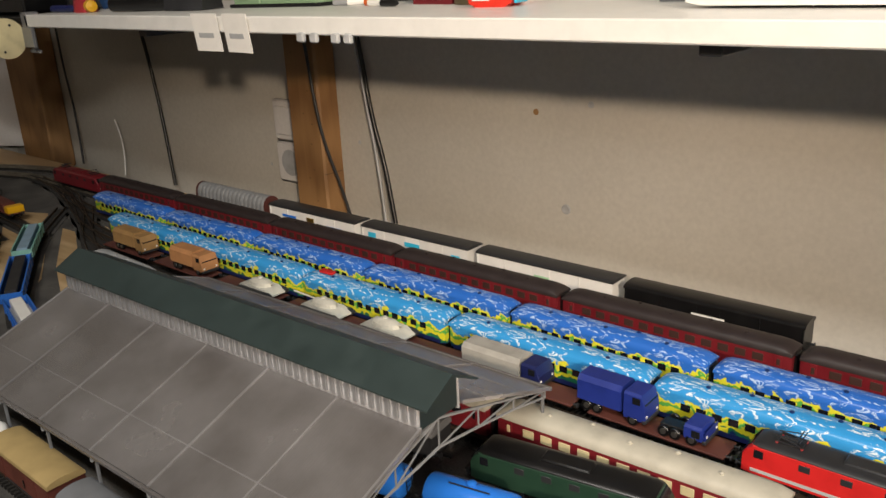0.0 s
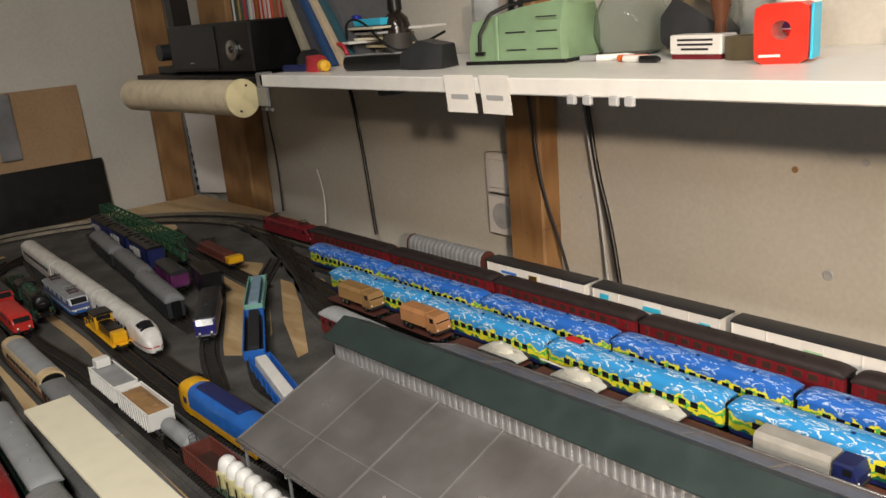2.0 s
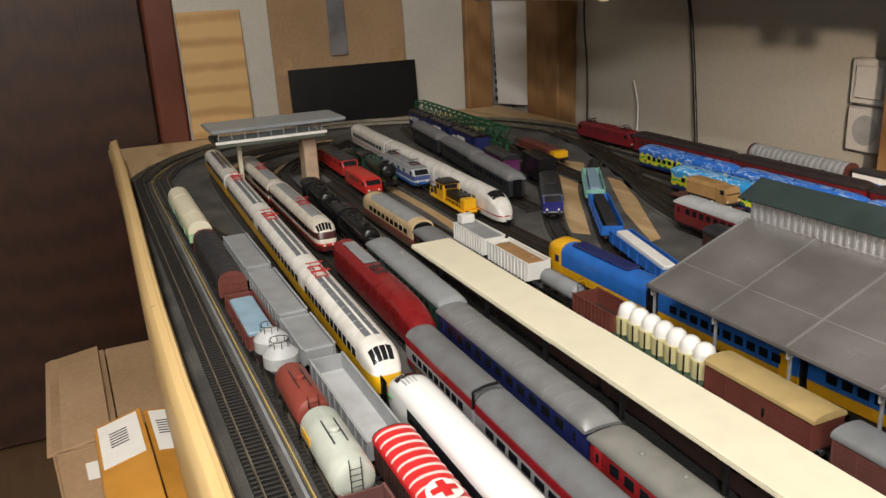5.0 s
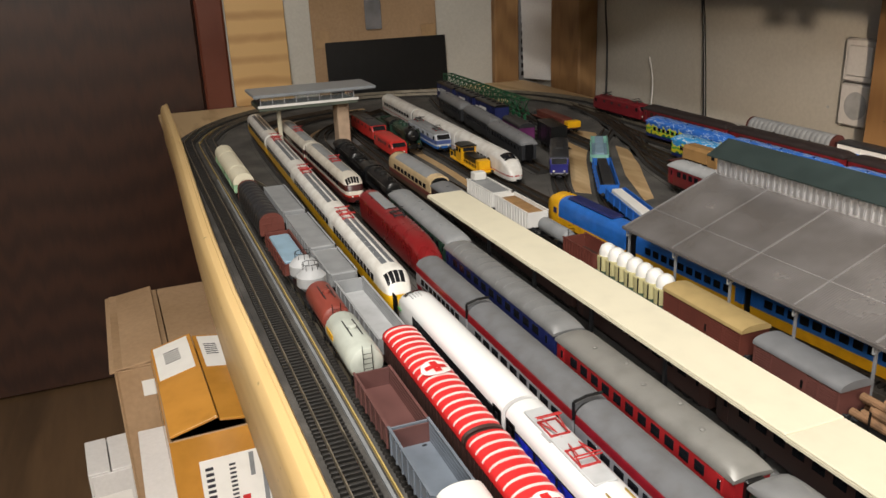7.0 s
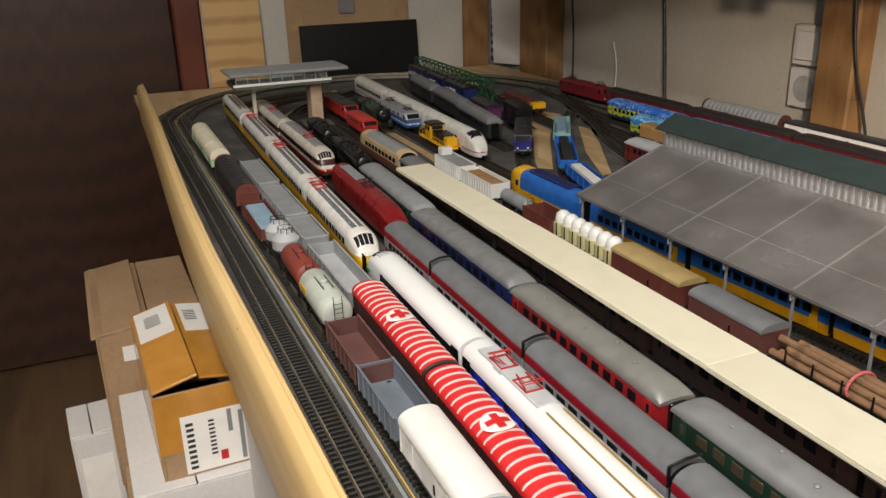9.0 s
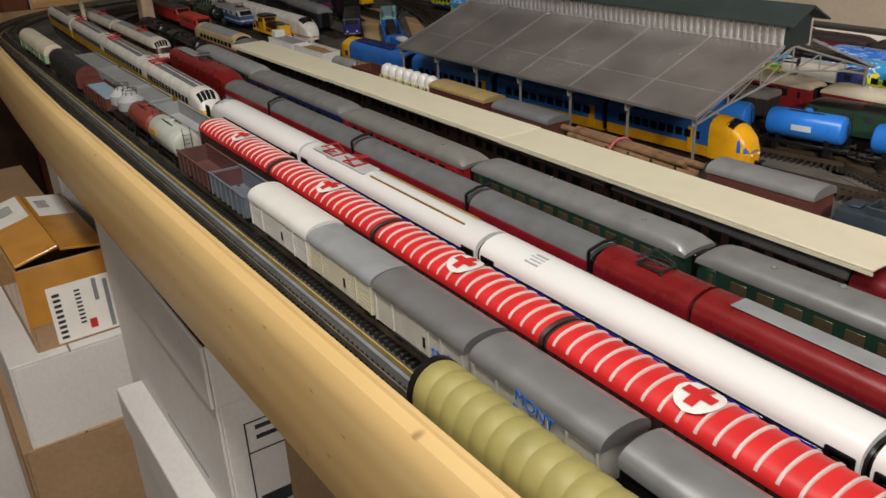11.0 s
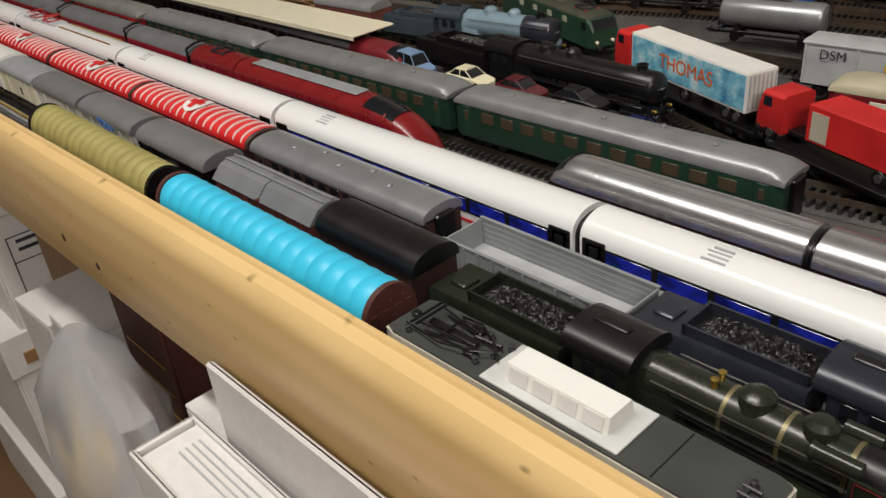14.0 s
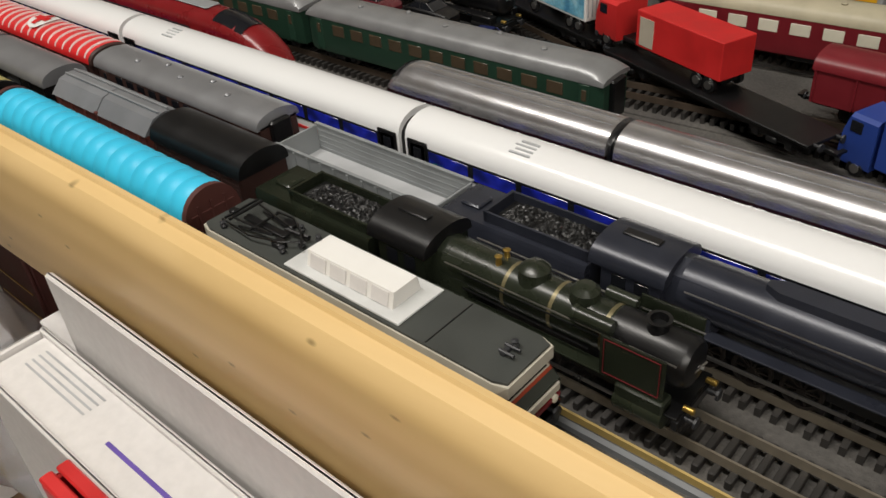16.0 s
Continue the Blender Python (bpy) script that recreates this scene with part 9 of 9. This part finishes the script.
for x, y, h, r, m, lb in ((-0.60, 0.985, 0.12, 0.03, clear("clear_cup", (0.9, 0.92, 0.9), 0.1, 0.85), "clear plastic beaker on the shelf"), (-0.545, 0.96, 0.10, 0.024, WHITE, "white bottle with violet and red bands"), (-1.10, 1.0, 0.10, 0.032, clear("clear_cup2", (0.85, 0.88, 0.9), 0.08, 0.85), "tall clear glass tumbler on the shelf")):
    b = thing("beaker", lb, "bottle", pose(x, y, SZ), "bottles on the shelf")
    part("vessel", Geo().turned([(0, 0), (0, r), (h * 0.85, r * 1.05), (h, r), (h, r * 0.85), (h * 0.9, r * 0.9), (0.004, r * 0.9), (0.004, 0)], 20, "z"), m, b)
    if m is WHITE:
        part("band", Geo().turned([(0.03, r * 1.03), (0.05, r * 1.04)], 20, "z"), paint("violet_band", (0.10, 0.02, 0.08), 0.4), b)
        part("band", Geo().turned([(0.012, r * 1.03), (0.029, r * 1.03)], 20, "z"), RED, b)
gl = thing("dark_bottle", "dark brown glue bottle with black cap", "bottle", pose(-1.235, 0.90, SZ))
part("bottle", Geo().turned([(0, 0), (0, 0.024), (0.06, 0.025), (0.075, 0.021), (0.085, 0.011), (0.09, 0.011), (0.09, 0)], 20, "z"), paint("dark_glass", (0.02, 0.014, 0.012), 0.15), gl)
part("cap", Geo().turned([(0.088, 0.013), (0.112, 0.012), (0.113, 0)], 16, "z"), BLACK, gl)
part("label", Geo().turned([(0.016, 0.0255), (0.05, 0.0258)], 20, "z"), paint("faded_label", (0.05, 0.045, 0.04), 0.6), gl)
cable("charger_cable", [(-1.33, 0.86, SZ + 0.03), (-1.31, 0.84, SZ + 0.075), (-1.27, 0.85, SZ + 0.08), (-1.22, 0.86, SZ + 0.03), (-1.12, 0.83, SZ + 0.02), (-1.06, 0.86, SZ + 0.05)], 0.0022, BLACK, "black looping charger cable")
tl_ = thing("black_torch", "black hand lamp lying among papers", "torch", pose(-1.10, 0.775, SZ + 0.012, 0, 0, 18))
part("grip", Geo().turned([(-0.08, 0), (-0.08, 0.011), (-0.03, 0.012), (0.03, 0.012), (0.04, 0.012), (0.04, 0)], 14), BLACK, tl_)
part("head", Geo().loft([[(x, -w, -0.011), (x, w, -0.011), (x, w * 0.7, h), (x, -w * 0.7, h)] for x, w, h in ((0.03, 0.014, 0.012), (0.07, 0.03, 0.03), (0.11, 0.026, 0.022))]), DARK, tl_)
rnd = random.Random(11)
for k in range(14):
    px, py = -1.29 + rnd.uniform(-0.06, 0.05), 0.90 + rnd.uniform(-0.04, 0.04)
    m = [PAPER, CREAM, paint("manila", (0.60, 0.50, 0.30), 0.7), LIGHTGREY][k % 4]
    solid("booklet", Geo().box(-0.05, 0.05, -0.035, 0.035, 0, 0.0042, 0.0006), m, "stacked loose papers and booklets on the shelf", "papers", pose(px, py, SZ + k * 0.0046, 0, 0, rnd.uniform(-14, 14)), "stack of papers", smooth=False)
solid("blue_box", Geo().box(-0.05, 0.05, -0.02, 0.02, 0, 0.012, 0.001), TEAL, "blue and white cardboard pack on papers", "pack", pose(-1.28, 0.89, SZ + 0.0655, 0, 0, -6), smooth=False)
solid("blue_bottle_cap", Geo().turned([(0, 0.009), (0.018, 0.009), (0.020, 0.006), (0.020, 0)], 12, "z"), paint("cap_blue", (0.02, 0.03, 0.3), 0.3), "small blue bottle cap", "cap", pose(-1.33, 0.885, SZ + 0.0655))
solid("red_glove", Geo().loft([[(x, -w, z0), (x, w, z0), (x, w * 0.8, z1), (x, -w * 0.8, z1)] for x, w, z0, z1 in ((-0.03, 0.006, 0.006, 0.016), (-0.015, 0.016, 0.0, 0.026), (0.012, 0.018, 0.0, 0.022), (0.03, 0.010, 0.0, 0.012))]), paint("rag_red", (0.45, 0.03, 0.04), 0.6), "crumpled red and yellow plastic tool", "tool", pose(-1.275, 0.755, SZ, 0, 0, -15))
solid("yellow_tip", Geo().turned([(0, 0.010), (0.014, 0.009), (0.016, 0)], 12), YELLOW, "yellow plastic tip beside a red tool", "cap", pose(-1.243, 0.747, SZ + 0.010, 0, 0, -15))
solid("red_loop", Geo().path([(0.022 * math.cos(2 * math.pi * k / 14), 0.004 * k / 14, 0.02 + 0.018 * math.sin(2 * math.pi * k / 14)) for k in range(15)], 0.004, 7), MATS["rag_red"], "red scissors handle sticking out of papers", "scissors", pose(-1.33, 0.84, SZ))
solid("blue_pen", Geo().turned([(0, 0), (0, 0.006), (0.06, 0.006), (0.065, 0.003), (0.065, 0)], 10), NAVY, "dark blue marker pen lying near the edge", "pen", pose(-1.355, 0.74, SZ + 0.006, 0, 0, 5))
solid("black_pouch", Geo().loft([[(x, -w, 0), (x, w, 0), (x, w * 0.7, h), (x, -w * 0.7, h)] for x, w, h in ((-0.03, 0.012, 0.02), (0, 0.02, 0.034), (0.03, 0.016, 0.022))]), BLACK, "small black pouch on the shelf", "pouch", pose(-1.335, 0.78, SZ))
# leaning books
BOOKC = [(0.30, 0.27, 0.20), (0.05, 0.05, 0.06), (0.02, 0.06, 0.16), (0.50, 0.40, 0.28), (0.03, 0.09, 0.12), (0.10, 0.10, 0.11)]
for k in range(6):
    bk = thing("book", "thin book leaning against a black box", "book", pose(-1.365 + k * 0.017, 0.80 + 0.012 * k, SZ + 0.002, 0, -24 - k * 2, 6), "leaning books")
    cv = paint("book_cover_%s" % "abcdef"[k], BOOKC[k], 0.5)
    part("cover", Geo().box(-0.011, -0.0095, 0, 0.15, 0, 0.21).box(-0.0005, 0.001, 0, 0.15, 0, 0.21).box(-0.0095, -0.0005, -0.0015, 0, 0, 0.21), cv, bk, smooth=False)
    part("pages", Geo().box(-0.0093, -0.0007, 0.0002, 0.146, 0.003, 0.207), PAPER, bk, smooth=False)
# radio on the black side shelf
rd = thing("radio", "black box radio with a round chrome dial", "radio", pose(-1.64, 0.735, SS, 0, 0, 3))
part("housing", Geo().box(-0.165, 0.165, 0, 0.11, 0.003, 0.098, 0.003), BLACK, rd, smooth=False)
part("front_panel", Geo().box(-0.155, 0.035, -0.003, 0, 0.010, 0.092, 0.001), DARK, rd, "dark grey front panel", smooth=False)
dl = part("dial", Geo().turned([(-0.001, 0.019), (-0.006, 0.019), (-0.007, 0.017), (-0.007, 0)], 24, "y", (0.045, 0.10)), STEEL, rd, "round chrome dial")
part("hub", Geo().turned([(-0.0068, 0.007), (-0.009, 0.006), (-0.009, 0)], 12, "y", (0.047, 0.102)), BLACK, dl)
part("print_bar", Geo().box(-0.075, -0.062, -0.0036, -0.003, 0.022, 0.0235), WHITE, rd, smooth=False)
sp_ = thing("desk_stand", "black plastic stand with a round knob", "stand", pose(-1.86, 0.735, SS))
part("foot", Geo().box(-0.05, 0.05, 0, 0.10, 0, 0.016, 0.002), BLACK, sp_, smooth=False)
part("arm", Geo().loft([[(x, 0.02, z), (x, 0.06, z), (x + 0.03, 0.06, z), (x + 0.03, 0.02, z)] for x, z in ((0.005, 0.016), (0.0, 0.08), (-0.005, 0.17), (0.005, 0.24))]), BLACK, sp_, smooth=False)
part("knob", Geo().turned([(0.0, 0.0), (0.0, 0.018), (0.03, 0.018), (0.03, 0)], 16, "y", (0.045, -0.028)), DARK, sp_)
SPINE = [(0.05, 0.06, 0.05), (0.07, 0.09, 0.06), (0.10, 0.10, 0.12), (0.5, 0.48, 0.44), (0.42, 0.03, 0.03), (0.55, 0.52, 0.46), (0.6, 0.08, 0.06), (0.5, 0.1, 0.08), (0.45, 0.35, 0.25), (0.05, 0.05, 0.06), (0.2, 0.2, 0.22), (0.28, 0.27, 0.22)]
for k in range(12):
    bk = thing("book", "upright book with a coloured spine behind the radio", "book", pose(-1.80 + k * 0.026, 0.88, SS + 0.0005), "row of upright books")
    cv = paint("spine_%s" % "abcdefghijkl"[k], SPINE[k], 0.5)
    hgt = 0.20 + 0.02 * ((k * 7) % 5) / 4
    part("cover", Geo().box(0, 0.0235, -0.001, 0.0, 0, hgt).box(0, 0.0012, 0, 0.14, 0, hgt).box(0.0223, 0.0235, 0, 0.14, 0, hgt), cv, bk, smooth=False)
    part("pages", Geo().box(0.0013, 0.0222, 0.0003, 0.136, 0.003, hgt - 0.004), PAPER, bk, smooth=False)
    part("spine_title", Geo().box(0.008, 0.016, -0.0016, -0.0011, 0.04, 0.15), [WHITE, GOLD, RED][k % 3], bk, smooth=False)
# white appliance further along the shelf
wa = thing("white_appliance", "white plastic appliance with a red mark", "appliance", pose(-0.05, 0.86, SZ))
part("shell", Geo().loft([[(x, -0.06, z0), (x, 0.10, z0), (x, 0.09, h), (x, -0.05, h)] for x, z0, h in ((-0.20, 0.006, 0.05), (-0.185, 0.003, 0.075), (0.25, 0.003, 0.085), (0.27, 0.006, 0.06))]), WHITE, wa)
part("red_mark", Geo().box(-0.02, 0.06, -0.0612, -0.0602, 0.004, 0.010), RED, wa, smooth=False)
part("foot", Geo().box(-0.09, -0.04, -0.05, -0.03, 0, 0.004).box(0.1, 0.15, -0.05, -0.03, 0, 0.004), BLACK, wa, smooth=False)
solid("grey_tray", Geo().box(-0.03, 0.03, -0.02, 0.02, 0, 0.008, 0.001), MIDGREY, "small grey tray on the shelf", "tray", pose(-0.30, 0.93, SZ), smooth=False)
